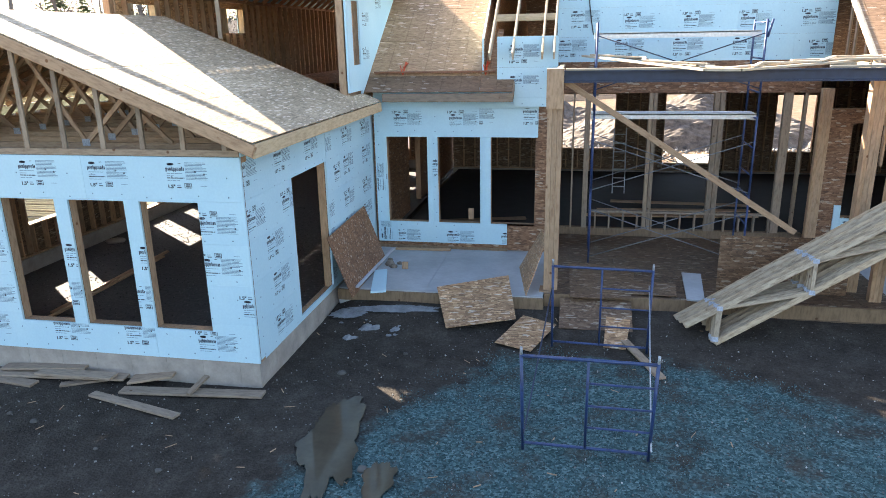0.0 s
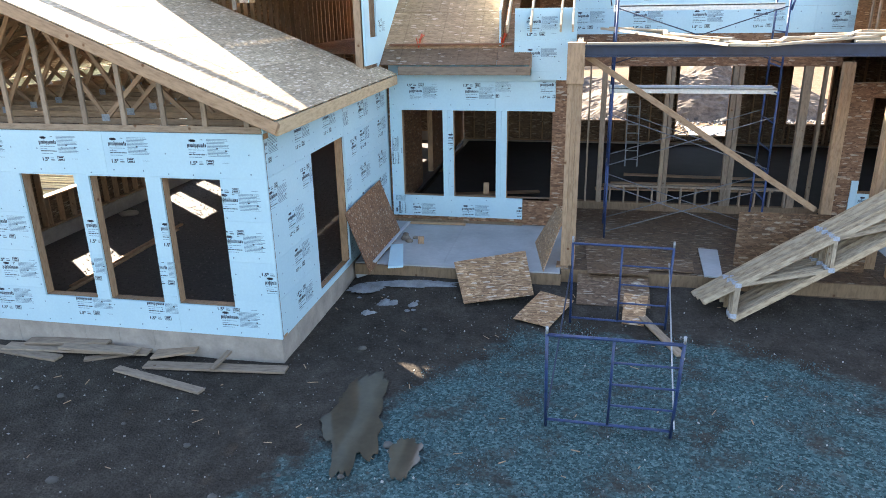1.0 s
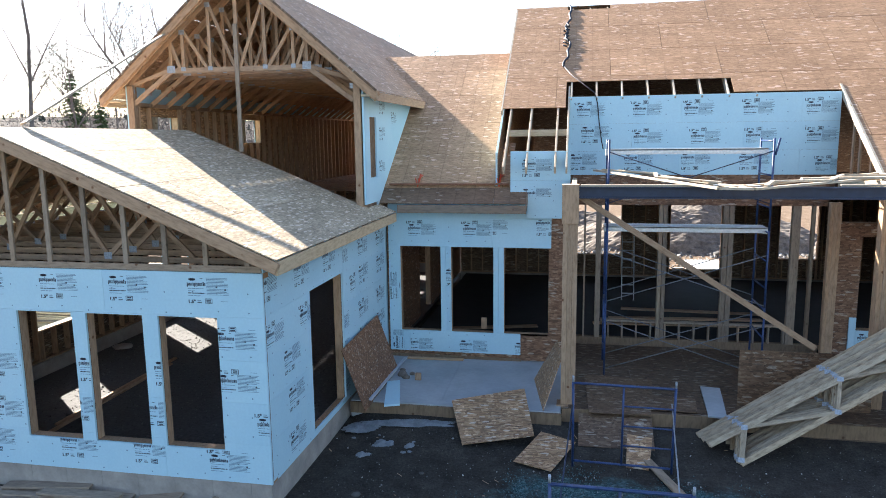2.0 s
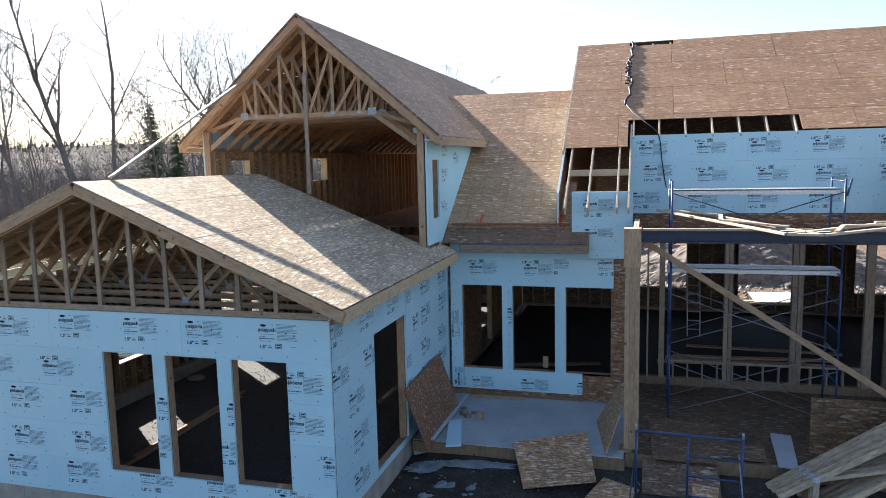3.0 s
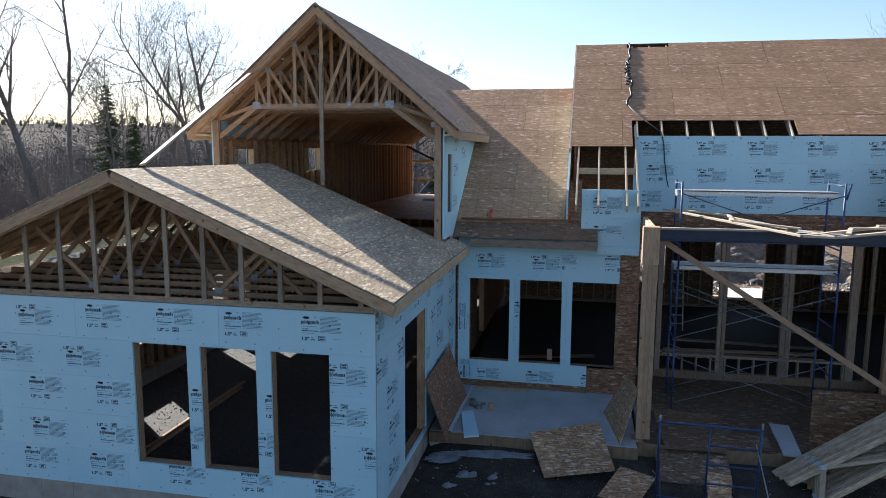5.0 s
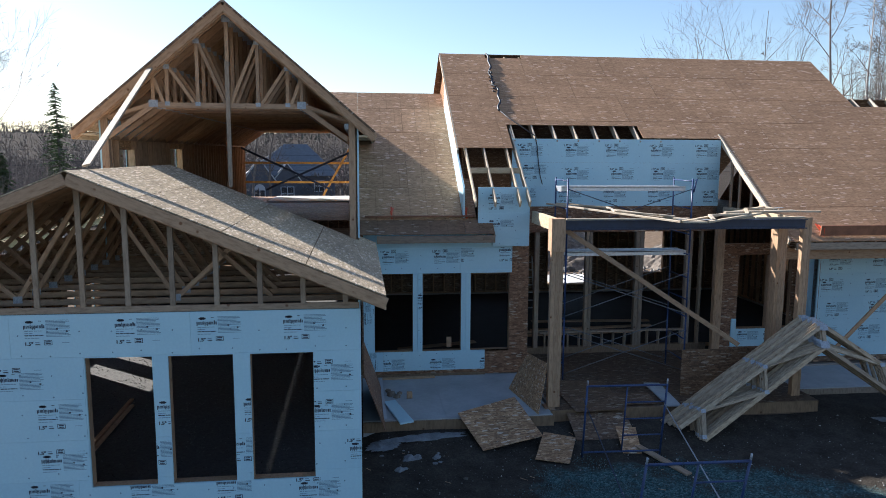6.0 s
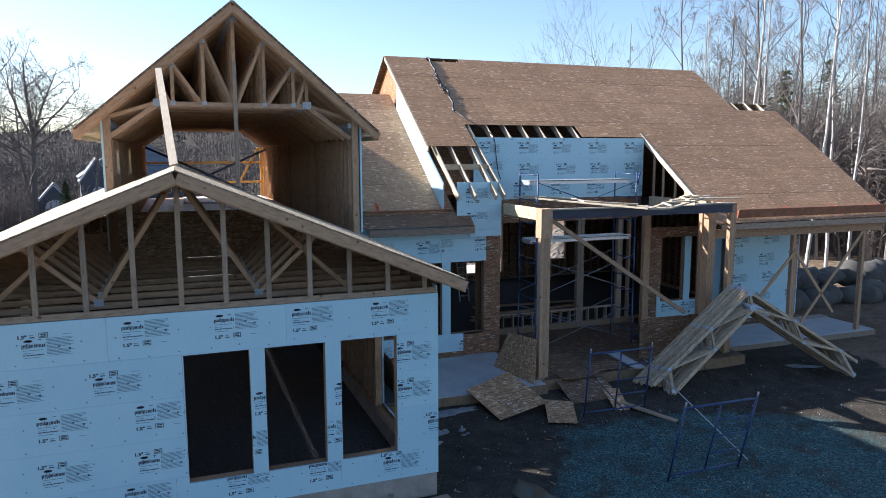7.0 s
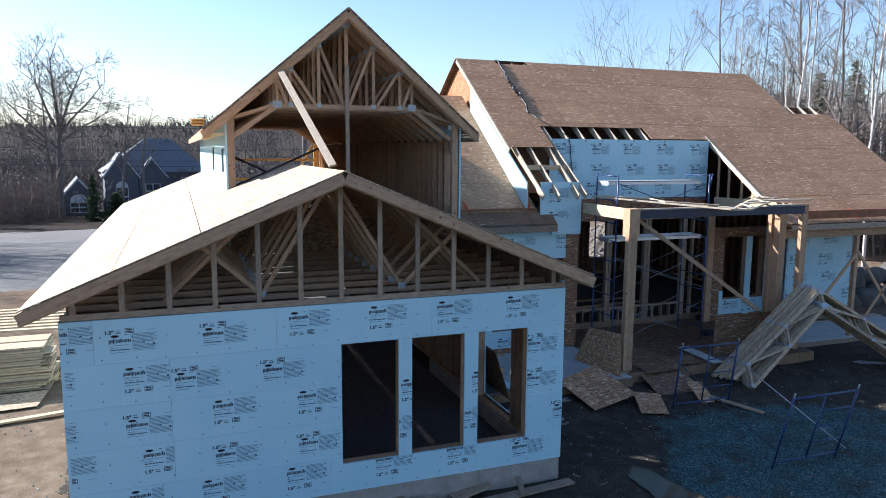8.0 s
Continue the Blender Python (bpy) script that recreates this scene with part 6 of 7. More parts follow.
def litter(n, seed):
    rnd = random.Random(seed)
    v, f = [], []
    for _ in range(n):
        x, y = rnd.uniform(-7, 7), rnd.uniform(-4.5, 3.2)
        if x < 0.05 and y > -0.05:
            continue
        a, l, w = rnd.uniform(0, 6.3), rnd.uniform(0.03, 0.16), rnd.uniform(0.004, 0.014)
        z = land(x, y) + 0.012
        dx, dy = math.cos(a), math.sin(a)
        b = len(v)
        for s, t, h in ((-1, -1, 0), (1, -1, 0), (1, 1, 0), (-1, 1, 0), (-1, -1, 1), (1, -1, 1), (1, 1, 1), (-1, 1, 1)):
            v.append((x + dx * l / 2 * s - dy * w / 2 * t, y + dy * l / 2 * s + dx * w / 2 * t, z + h * 0.008))
        f += [tuple(b + i for i in q) for q in QUADS]
    me = bpy.data.meshes.new("wood_scraps")
    me.from_pydata(v, [], f)
    me.materials.append(WOOD)
    tagged(new("wood_scraps", me), "small wood splinters scattered on the mud", "scraps", kind="stuff")


litter(120, 9)


# ---- roof fittings ----
def bracket(x, y, zf, seed):
    t = thing("roof_bracket", "orange steel roof bracket holding the toe board", "bracket", group="roof brackets")
    z = zf(y)
    board("arm", ORANGE, t, (x, y - 0.02, z + 0.02), (x, y + 0.32, z + 0.02 + MS * 0.34), 0.035, 0.012, (0, -MS, 1))
    board("upright", ORANGE, t, (x, y, z), (x - 0.04, y - 0.06, z + 0.2), 0.03, 0.012, (1, 0, 0))
    board("strap", ORANGE, t, (x, y + 0.05, z + 0.16), (x + 0.05, y + 0.3, z + 0.24), 0.03, 0.01, (0, 0, 1))


for x in (0.75, 2.52):
    bracket(x, C_EY + 0.45, c_z, x)
for x in (10.5, 12.37, 14.22, 15.9):
    bracket(x, M_EY + 0.14, m_z, x)
h = thing("air_hose", "dark air hose hanging over the ridge and down the roof", "hose")
pts = []
for i in range(60):
    t = i / 59
    y = 11.4 - t * 2.6
    pts.append((3.84 + 0.05 * math.sin(t * 11) + 0.03 * math.sin(t * 31), y, m_z(y) + 0.03 + 0.012 * math.sin(t * 50)))
tube("hose", CABLE, h, pts, 0.03, 6)
pts = [(3.78, 8.8, m_z(8.8) + 0.03), (3.95, 8.4, 6.72), (4.2, 8.05, 6.5), (4.5, 7.70, 6.24), (4.56, 7.69, 6.0), (4.6, 7.69, 5.6), (4.66, 7.68, 5.2), (4.7, 7.6, 5.0)]
tube("hose_end", CABLE, h, pts, 0.012, 6)
bl = thing("hose_bundle", "bundled rope and hose lying on the roof", "rope")
tube("rope", CABLE, bl, [(3.8 + 0.07 * math.sin(i * 1.9), 10.5 - i * 0.05, m_z(10.5 - i * 0.05) + 0.05 + 0.03 * math.cos(i * 2.3)) for i in range(20)], 0.02, 6)

# items inside and about the porch
for i, (a, c) in enumerate((((4.6, 9.5, 0.5), (8.4, 9.7, 0.5)), ((4.8, 9.9, 0.5), (9.0, 9.8, 0.5)), ((5.0, 9.7, 0.6), (8.8, 9.9, 0.62)), ((5.4, 11.2, 0.5), (9.2, 11.0, 0.5)), ((9.4, 8.0, 0.5), (11.9, 8.6, 0.52)), ((1.0, 8.4, 0.5), (3.2, 8.9, 0.52)))):
    loose_board("long board lying on the dark floor inside", a, c, 0.19, 0.04, WOOD, (0, 0, 1), "boards inside")
ld = thing("ladder", "aluminium ladder standing inside the house", "ladder")
for x in (5.50, 5.85):
    board("stile", GALV, ld, (x, 12.6, 0.42), (x, 13.1, 2.3), 0.03, 0.06, (0, 1, 0))
for k in range(7):
    z = 0.62 + k * 0.25
    board("rung", GALV, ld, (5.50, 12.65 + k * 0.066, z), (5.85, 12.65 + k * 0.066, z), 0.03, 0.03, (0, 1, 0))
for x, y, a, c in ((9.9, 5.3, 2.6, 4.4), (10.3, 5.6, 3.0, 4.6)):
    t = thing("short_stud", "short framing stud under the main eave", "stud", group="short studs")
    board("plank", WOOD, t, (x, y, a), (x, y, c), 0.04, 0.09)
for x, y, l in ((2.15, 6.5, 0.25), (1.05, 4.65, 0.3)):
    o = thing("wood_block", "short wooden offcut block", "offcut")
    board("block", WOOD, o, (x, y, 1.06 if y > 6 else 0.44), (x, y + 0.02, 1.06 + l if y > 6 else 0.44 + l * 0.5), 0.12, 0.05)
# sunlit lumber and sheets left of the wing
for k in range(22):
    rnd = random.Random(200 + k)
    x0 = -12.5 + rnd.uniform(-0.5, 0.2)
    z = 0.16 + 0.045 * k
    o = thing("stacked_board", "pale rough board in a lumber pile beside the wing", "board", group="lumber pile")
    for j in range(2):
        y = 8.3 + j * 0.62 + rnd.uniform(-0.05, 0.05) + 0.012 * k
        board("plank", WOOD_PALE if (k + j) % 4 else WOOD_GREY, o, (x0, y, z), (-9.25 + rnd.uniform(-0.15, 0.15), y, z), 0.58, 0.04, (0, 0, 1))
for k in range(8):
    rnd = random.Random(300 + k)
    o = thing("stacked_board", "pale rough board in a lumber pile beside the wing", "board", group="lumber pile")
    board("plank", WOOD_PALE, o, (-13.0, 10.6 + 0.25 * k, 1.05 + 0.02 * k), (-8.9 + rnd.uniform(-0.4, 0.2), 10.2 + 0.3 * k, 1.1 + 0.02 * k), 0.2, 0.04, (0, 0, 1))
loose_board("pale plank lying on the dry earth", (-13.0, 5.4, 0.1), (-8.6, 6.3, 0.12), 0.16, 0.04, WOOD_PALE)
loose_sheet("osb_sheet", "pale sheet lying on the dry earth", OSB_PALE, [(-12.0, 6.6, 0.10), (-9.3, 6.9, 0.10), (-9.2, 7.9, 0.14), (-12.0, 7.8, 0.14)])

for i in range(26):
    rnd = random.Random(400 + i)
    x = 16.4 + (i % 13) * 0.62 + rnd.uniform(-0.2, 0.2)
    y = 8.6 + (i // 13) * 0.9 + 0.05 * (i % 13) + rnd.uniform(-0.3, 0.3)
    s = rnd.uniform(0.42, 0.72)
    blob("boulder", "large grey boulder in a retaining bank", "boulder", ROCK, (x, y, 0.3 + (i // 13) * 0.55), (s, s * 0.85, s * 0.72), 400 + i, "boulder bank")


# ---- trees ----
def bare_tree_meshes(seed, height, bark, spread=0.42, limbs=15, low=0.32, stout=0.0085, fine=0.0065, bend=0.10):
    """Leafless tree: a leaning trunk, ascending limbs and three orders of ever finer twigs."""
    rnd = random.Random(seed)
    tv, tf, cv, cf = [], [], [], []
    pts, rad = [], []
    lean = Vector((rnd.uniform(-1, 1) * bend, rnd.uniform(-1, 1) * bend, 1))
    p = Vector((0, 0, -0.3))
    n = 10
    for i in range(n + 1):
        pts.append(p.copy())
        rad.append(stout * height * (1 - 0.93 * i / n) + 0.010)
        p = p + (lean + Vector((rnd.uniform(-1, 1) * bend, rnd.uniform(-1, 1) * bend, 0))).normalized() * (height / n)
    tube_into(tv, tf, pts, rad, 8)

    def turned(d, deg):
        a = rnd.uniform(0, 6.283)
        s = d.orthogonal().normalized()
        s = s * math.cos(a) + d.cross(s) * math.sin(a)
        return (d * math.cos(radians(deg)) + s * math.sin(radians(deg))).normalized()

    def branch(start, d, length, r, level):
        m = (5, 4, 3, 2)[level]
        q, ps, ds = start.copy(), [start.copy()], [d.copy()]
        for i in range(m):
            d = (d + Vector((rnd.uniform(-0.16, 0.16), rnd.uniform(-0.16, 0.16), rnd.uniform(-0.02, 0.15)))).normalized()
            q = q + d * (length / m)
            ps.append(q.copy())
            ds.append(d.copy())
        tube_into(cv, cf, ps, [max(fine, r * (1 - 0.8 * i / m)) for i in range(m + 1)], 4 if level == 0 else 3)
        if level < 3:
            for k in range((5, 5, 3)[level]):
                t = 0.22 + 0.76 * (k + rnd.uniform(0, 1)) / (5, 5, 3)[level]
                i = min(m - 1, int(t * m))
                s = ps[i].lerp(ps[i + 1], t * m - i)
                branch(s, turned(ds[i], rnd.uniform(24, 50)), length * rnd.uniform(0.42, 0.66) * (1.15 - 0.5 * t), r * 0.5 * (1.1 - 0.4 * t), level + 1)

    turn0 = rnd.uniform(0, 6.28)
    for k in range(limbs):
        t = low + (0.97 - low) * (k + rnd.uniform(0, 0.9)) / limbs
        i = min(n - 1, int(t * n))
        s = pts[i].lerp(pts[i + 1], t * n - i)
        a = turn0 + k * 2.4 + rnd.uniform(-0.5, 0.5)
        up = rnd.uniform(0.7, 1.5)
        branch(s, Vector((math.cos(a), math.sin(a), up)).normalized(), height * spread * rnd.uniform(0.6, 1.0) * (1.12 - 0.75 * t), rad[i] * 0.55, 0)
    out = []
    for nm, v, f, mat in (("trunk", tv, tf, bark), ("crown", cv, cf, TWIG if bark is BARK else BARK)):
        me = bpy.data.meshes.new(nm)
        me.from_pydata(v, [], f)
        me.materials.append(mat)
        out.append(me)
    return out


def limbed_tree_meshes(seed, trunk, leaders, across, fine=0.010, limbs=1.0, reach=0.34):
    """Old leafless tree. trunk: height to the tip of the bole, girth radius, lean along across;
    leaders: (height on the bole, lean, depth lean, length, radius share). Side limbs and twigs come off all along."""
    rnd = random.Random(seed)
    tv, tf, cv, cf = [], [], [], []
    ax = Vector((across[0], across[1], 0)).normalized()
    ay = Vector((-ax.y, ax.x, 0))

    def turned(d, deg):
        a = rnd.uniform(0, 6.283)
        s = d.orthogonal().normalized()
        s = s * math.cos(a) + d.cross(s) * math.sin(a)
        return (d * math.cos(radians(deg)) + s * math.sin(radians(deg))).normalized()

    def sliver(s, d, l, r):
        """A last twig: one bent three-sided spike."""
        mid = s + d * l * 0.55
        tip = mid + (d + Vector((rnd.uniform(-0.3, 0.3), rnd.uniform(-0.3, 0.3), rnd.uniform(0, 0.4)))).normalized() * l * 0.45
        tube_into(cv, cf, [s, mid, tip], [r, r * 0.85, r * 0.6], 3)

    def twigs(ps, ds, length, r, level, lo=0.15, n=4):
        m = len(ps) - 1
        for k in range(n):
            t = lo + (0.98 - lo) * (k + rnd.uniform(0, 1)) / n
            i = min(m - 1, int(t * m))
            s = ps[i].lerp(ps[i + 1], t * m - i)
            d = turned(ds[i], rnd.uniform(32, 64))
            l = length * rnd.uniform(0.42, 0.78) * (1.2 - 0.6 * t)
            if level >= 3:
                sliver(s, d, l, fine * 0.62)
            else:
                stem(s, d, l, r * rnd.uniform(0.38, 0.52) * (1.1 - 0.5 * t), level + 1)

    def stem(start, d, length, r, level):
        m = (7, 5, 4, 3)[level]
        q, ps, ds = start.copy(), [start.copy()], [d.copy()]
        kink = (0.07, 0.13, 0.18, 0.22)[level]
        for i in range(m):
            d = (d + Vector((rnd.uniform(-kink, kink), rnd.uniform(-kink, kink), rnd.uniform(-0.04, 0.09)))).normalized()
            q = q + d * (length / m)
            ps.append(q.copy())
            ds.append(d.copy())
        tube_into(cv, cf, ps, [max(fine * (1.0, 1.0, 0.8, 0.68)[level], r * (1 - 0.85 * i / m)) for i in range(m + 1)], 6 if level == 0 else 4 if level == 1 else 3)
        n = max(2, int(((6 + length * 0.45) * limbs if level == 0 else 5 if level == 1 else 3 if level == 2 else 2)))
        twigs(ps, ds, length * (reach / 0.42 if level == 0 else 1.0), r, level, 0.12 if level == 0 else 0.2, n)

    top, r0, lean = trunk
    d = (Vector((0, 0, 1)) + ax * lean).normalized()
    ps, p = [], Vector((0, 0, -0.3))
    n = 9
    for i in range(n + 1):
        ps.append(p.copy())
        d = (d + ax * rnd.uniform(-0.05, 0.05) + ay * rnd.uniform(-0.05, 0.05)).normalized()
        p = p + d * (top / n)
    tube_into(tv, tf, ps, [r0 * (1.25 if i == 0 else 1 - 0.45 * i / n) for i in range(n + 1)], 9)
    for z, out, deep, length, share in leaders:
        t = min(0.999, z / top) * n
        s = ps[int(t)].lerp(ps[min(n, int(t) + 1)], t - int(t))
        stem(s, (Vector((0, 0, 1)) + ax * out + ay * deep).normalized(), length, r0 * share, 0)
    for k in range(int(5 * limbs)):
        i = rnd.randrange(n // 2, n)
        stem(ps[i].lerp(ps[i + 1], rnd.random()), turned(d, rnd.uniform(45, 80)), top * rnd.uniform(0.12, 0.24), r0 * 0.16, 1)
    out = []
    for nm, v, f, mat in (("trunk", tv, tf, BARK), ("crown", cv, cf, TWIG)):
        me = bpy.data.meshes.new(nm)
        me.from_pydata(v, [], f)
        me.materials.append(mat)
        out.append(me)
    return out


def forked_tree_meshes(seed, height, bark=None, fork=0.3, leaders=4, lean=(0.0, 0.0), fine=0.008, stout=0.013, wide=1.0, depth=6, shoots=2, even=False):
    """Old leafless tree: the bole divides into a few rising leaders that fork again and again into fine twigs."""
    rnd = random.Random(seed)
    tv, tf, cv, cf = [], [], [], []

    def limb(start, d, length, r, level, v, f, up):
        m = 4 if level < 3 else 3 if level < 5 else 2
        q, ps = start.copy(), [start.copy()]
        dirs = [d.copy()]
        bow = Vector((rnd.uniform(-1, 1), rnd.uniform(-1, 1), rnd.uniform(-0.4, 0.6))) * 0.05
        for i in range(m):
            d = (d + bow + Vector((rnd.uniform(-0.11, 0.11), rnd.uniform(-0.11, 0.11), up))).normalized()
            q = q + d * (length / m)
            ps.append(q.copy())
            dirs.append(d.copy())
        end = max(fine, r * 0.66)
        tube_into(v, f, ps, [max(fine, r + (end - r) * i / m) for i in range(m + 1)], 8 if level == 0 else 5 if level < 3 else 3)
        return ps, dirs, end

    def turned(d, deg):
        a = rnd.uniform(0, 6.283)
        s = d.orthogonal().normalized()
        s = s * math.cos(a) + d.cross(s) * math.sin(a)
        return (d * math.cos(radians(deg)) + s * math.sin(radians(deg))).normalized()

    def grow(start, d, length, r, level):
        ps, dirs, end = limb(start, d, length, r, level, cv, cf, 0.035)
        if level >= depth:
            return
        for k in range(2):
            grow(ps[-1], turned(dirs[-1], rnd.uniform(12, 38) * wide), length * rnd.uniform(0.66, 0.86), end * (0.86 if k == 0 else 0.62), level + 1)
        for k in range(shoots if level < 4 else 1):
            i = rnd.randrange(1, len(ps) - 1) if len(ps) > 2 else 0
            grow(ps[i].lerp(ps[i + 1], rnd.random()), turned(dirs[i], rnd.uniform(32, 62) * wide), length * rnd.uniform(0.45, 0.72), end * 0.45, min(depth, level + 2))

    r0 = stout * height
    ps, dirs, end = limb(Vector((0, 0, -0.3)), Vector((lean[0] * 0.5, lean[1] * 0.5, 1)).normalized(), height * fork, r0, 0, tv, tf, 0.0)
    turn0 = rnd.uniform(0, 6.28)
    for k in range(leaders):
        a = turn0 + k * 6.283 / leaders + rnd.uniform(-0.4, 0.4)
        out = rnd.uniform(0.25, 0.85) * wide if even else (0.12 if k == 0 else rnd.uniform(0.3, 0.55)) * wide
        d = Vector((math.cos(a) * out + lean[0], math.sin(a) * out + lean[1], 1)).normalized()
        s = ps[-1].lerp(ps[-2], 0.0 if k == 0 else rnd.uniform(0, 1.0))
        grow(s, d, height * (1 - fork) * (rnd.uniform(0.34, 0.44) if even else 0.48 if k == 0 else rnd.uniform(0.30, 0.42)), r0 * (0.5 if even else 0.62 if k == 0 else rnd.uniform(0.3, 0.45)), 1)
    out = []
    for nm, v, f, mat in (("trunk", tv, tf, bark or BARK), ("crown", cv, cf, BARK if bark is BIRCH else TWIG)):
        me = bpy.data.meshes.new(nm)
        me.from_pydata(v, [], f)
        me.materials.append(mat)
        out.append(me)
    return out


def spruce_meshes(seed, height):
    rnd = random.Random(seed)
    tv, tf, cv, cf = [], [], [], []
    tube_into(tv, tf, [Vector((0, 0, -0.3)), Vector((0.05, 0, height * 0.5)), Vector((0, 0.05, height))], [0.012 * height, 0.008 * height, 0.01], 6)
    n = 0
    while n < 230:
        n += 1
        z = height * (0.1 + 0.885 * (n / 230) ** 0.85) + rnd.uniform(-0.15, 0.15)
        k = max(0.01, 1 - z / height)
        reach = height * 0.25 * (k ** 0.8) * rnd.uniform(0.7, 1.1) + 0.1
        for i in range(1):
            a = rnd.uniform(0, 6.28)
            l = reach * rnd.uniform(0.65, 1.1)
            d = Vector((math.cos(a), math.sin(a), 0))
            side = Vector((-d.y, d.x, 0))
            droop = rnd.uniform(0.15, 0.4)
            for j in range(7):
                t0 = (j + rnd.uniform(0, 0.8)) / 7
                c = Vector((0, 0, z)) + d * l * t0 - Vector((0, 0, droop * l * t0 * t0))
                w = 0.30 * l * (1.05 - t0) + 0.06
                b = len(cv)
                tip = side * w * (1 if j % 2 else -1) + d * w * 0.8 + Vector((0, 0, -0.25 * w + rnd.uniform(-0.05, 0.05)))
                cv.extend([c - d * 0.07, c + d * 0.10 + Vector((0, 0, 0.05)), c + tip, c - d * 0.02 - Vector((0, 0, 0.10 * w + 0.04))])
                cf += [(b, b + 1, b + 2), (b, b + 2, b + 3), (b + 1, b + 3, b + 2)]
    out = []
    for nm, v, f, mat in (("trunk", tv, tf, BARK), ("crown", cv, cf, NEEDLE)):
        me = bpy.data.meshes.new(nm)
        me.from_pydata(v, [], f)
        me.materials.append(mat)
        out.append(me)
    return out


def tree_thing(meshes, label, group):
    t = thing("tree", label, "tree", group=group)
    for me in meshes:
        ob = new(me.name.split(".")[0], me)
        ob.parent = t
    return t


def plant(src, spots, seed):
    rnd = random.Random(seed)
    first_one = True
    for x, y in spots:
        m = pose(x, y, land(x, y) - 0.05, 0, 0, rnd.uniform(0, 360))
        s = rnd.uniform(0.82, 1.15)
        if first_one:
            src.matrix_world = m
            first_one = False
        else:
            c = copy_thing(src, m)
            c.scale = (s, s, s)


def polar(ox, oy, deg_left, d):
    a = radians(deg_left)
    return ox - d * math.sin(a), oy + d * math.cos(a)


rnd = random.Random(77)


def clear_of_sun(x, y):
    """True where a tall tree keeps its shade off the roofs."""
    dx, dy = x + 4, y - 8
    along = -0.766 * dx + 0.643 * dy
    across = abs(0.643 * dx + 0.766 * dy)
    return along > 33 or across > 13


left_spots = [[], [], [], []]
i = 0
while i < 10:
    x, y = polar(0, -9, rnd.uniform(26, 60), rnd.uniform(56, 78))
    if clear_of_sun(x, y):
        left_spots[i % 4].append((x, y))
        i += 1
# tall trees along the lot, the two pairs that stand out first
LOT = (0.82, 0.57)
for sd, x, y, trunk, leaders in (
        (301, -33.0, 31.8, (9.6, 0.30, -0.14), ((9.5, -0.38, 0.0, 10.5, 0.56), (9.3, 0.22, 0.1, 6.0, 0.40), (8.2, -0.62, -0.2, 7.5, 0.36), (7.4, 0.5, 0.2, 4.5, 0.24))),
        (302, -32.1, 33.2, (13.0, 0.19, -0.02), ((12.9, -0.10, 0.0, 7.5, 0.56), (10.0, 0.42, 0.1, 6.5, 0.36), (10.3, -0.34, -0.1, 5.5, 0.32), (8.6, 0.75, -0.2, 4.0, 0.24))),
        (303, -29.2, 45.0, (9.3, 0.27, -0.09), ((9.2, -0.85, 0.1, 9.8, 0.56), (9.3, -0.42, -0.1, 8.6, 0.46), (6.0, -0.06, 0.1, 12.0, 0.44), (9.0, 0.3, 0.2, 4.0, 0.22))),
        (304, -28.0, 45.2, (12.2, 0.22, -0.02), ((12.1, -0.12, 0.0, 6.2, 0.5), (11.8, 0.5, 0.1, 5.6, 0.42), (9.6, -0.5, 0.1, 5.2, 0.3), (11.4, 1.3, 0.0, 4.4, 0.24)))):
    t = tree_thing(limbed_tree_meshes(sd, trunk, leaders, LOT, 0.010), "tall forked bare grey tree by the lot", "bare trees by the lot")
    t.location = (x, y, land(x, y) - 0.05)
for sd, x, y, h in ((305, -39.6, 24.4, 19.0), (306, -41.2, 23.6, 20.5), (312, -44.0, 26.0, 21.0), (317, -43.0, 30.0, 20.0), (318, -40.0, 30.0, 19.0), (315, -37.4, 28.6, 19.5), (316, -36.6, 30.2, 17.0), (311, -38.4, 27.0, 20.0),
                    (309, -31.4, 38.6, 14.5), (313, -35.0, 44.0, 15.0), (314, -33.6, 43.0, 13.0), (320, -46.5, 28.0, 19.0)):
    rnd_t = random.Random(sd)
    bole = h * rnd_t.uniform(0.42, 0.58)
    heads = [(bole * rnd_t.uniform(0.8, 0.99), rnd_t.uniform(-0.45, 0.25), rnd_t.uniform(-0.3, 0.3), (h - bole) * rnd_t.uniform(0.75, 1.05), rnd_t.uniform(0.36, 0.58)) for _ in range(3)]
    t = tree_thing(limbed_tree_meshes(sd, (bole, 0.011 * h, rnd_t.uniform(-0.1, 0.04)), heads, LOT, 0.010, 0.9), "tall bare grey tree at the edge of the lot", "bare trees by the lot")
    t.location = (x, y, land(x, y) - 0.05)
for x, y, h, sd in ((-33.2, 73.4, 16.0, 81), (-26.4, 44.0, 7.6, 82), (-33.0, 38.6, 11.5, 77), (-21.3, 35.2, 6.0, 78), (-46.0, 34.0, 9.0, 79)):
    t = tree_thing(spruce_meshes(sd, h), "dull green conifer among the bare trees", "spruces")
    t.location = (x, y, land(x, y) - 0.05)
right_spots = [[(20.0, 13.4), (21.2, 16.2), (24.6, 12.6)], [(21.0, 11.8), (20.6, 15.3), (26.0, 15.0)], [(22.4, 21.6), (28.0, 20.0)]]
for i in range(30):
    deg, d = -rnd.uniform(38, 66), rnd.uniform(34, 60)
    right_spots[i % 3].append(polar(-2, -10, deg, d))
back_spots = [[], []]
for i in range(10):
    deg, d = rnd.uniform(-34, -12), rnd.uniform(110, 150)
    back_spots[i % 2].append(polar(-2, -10, deg, d))
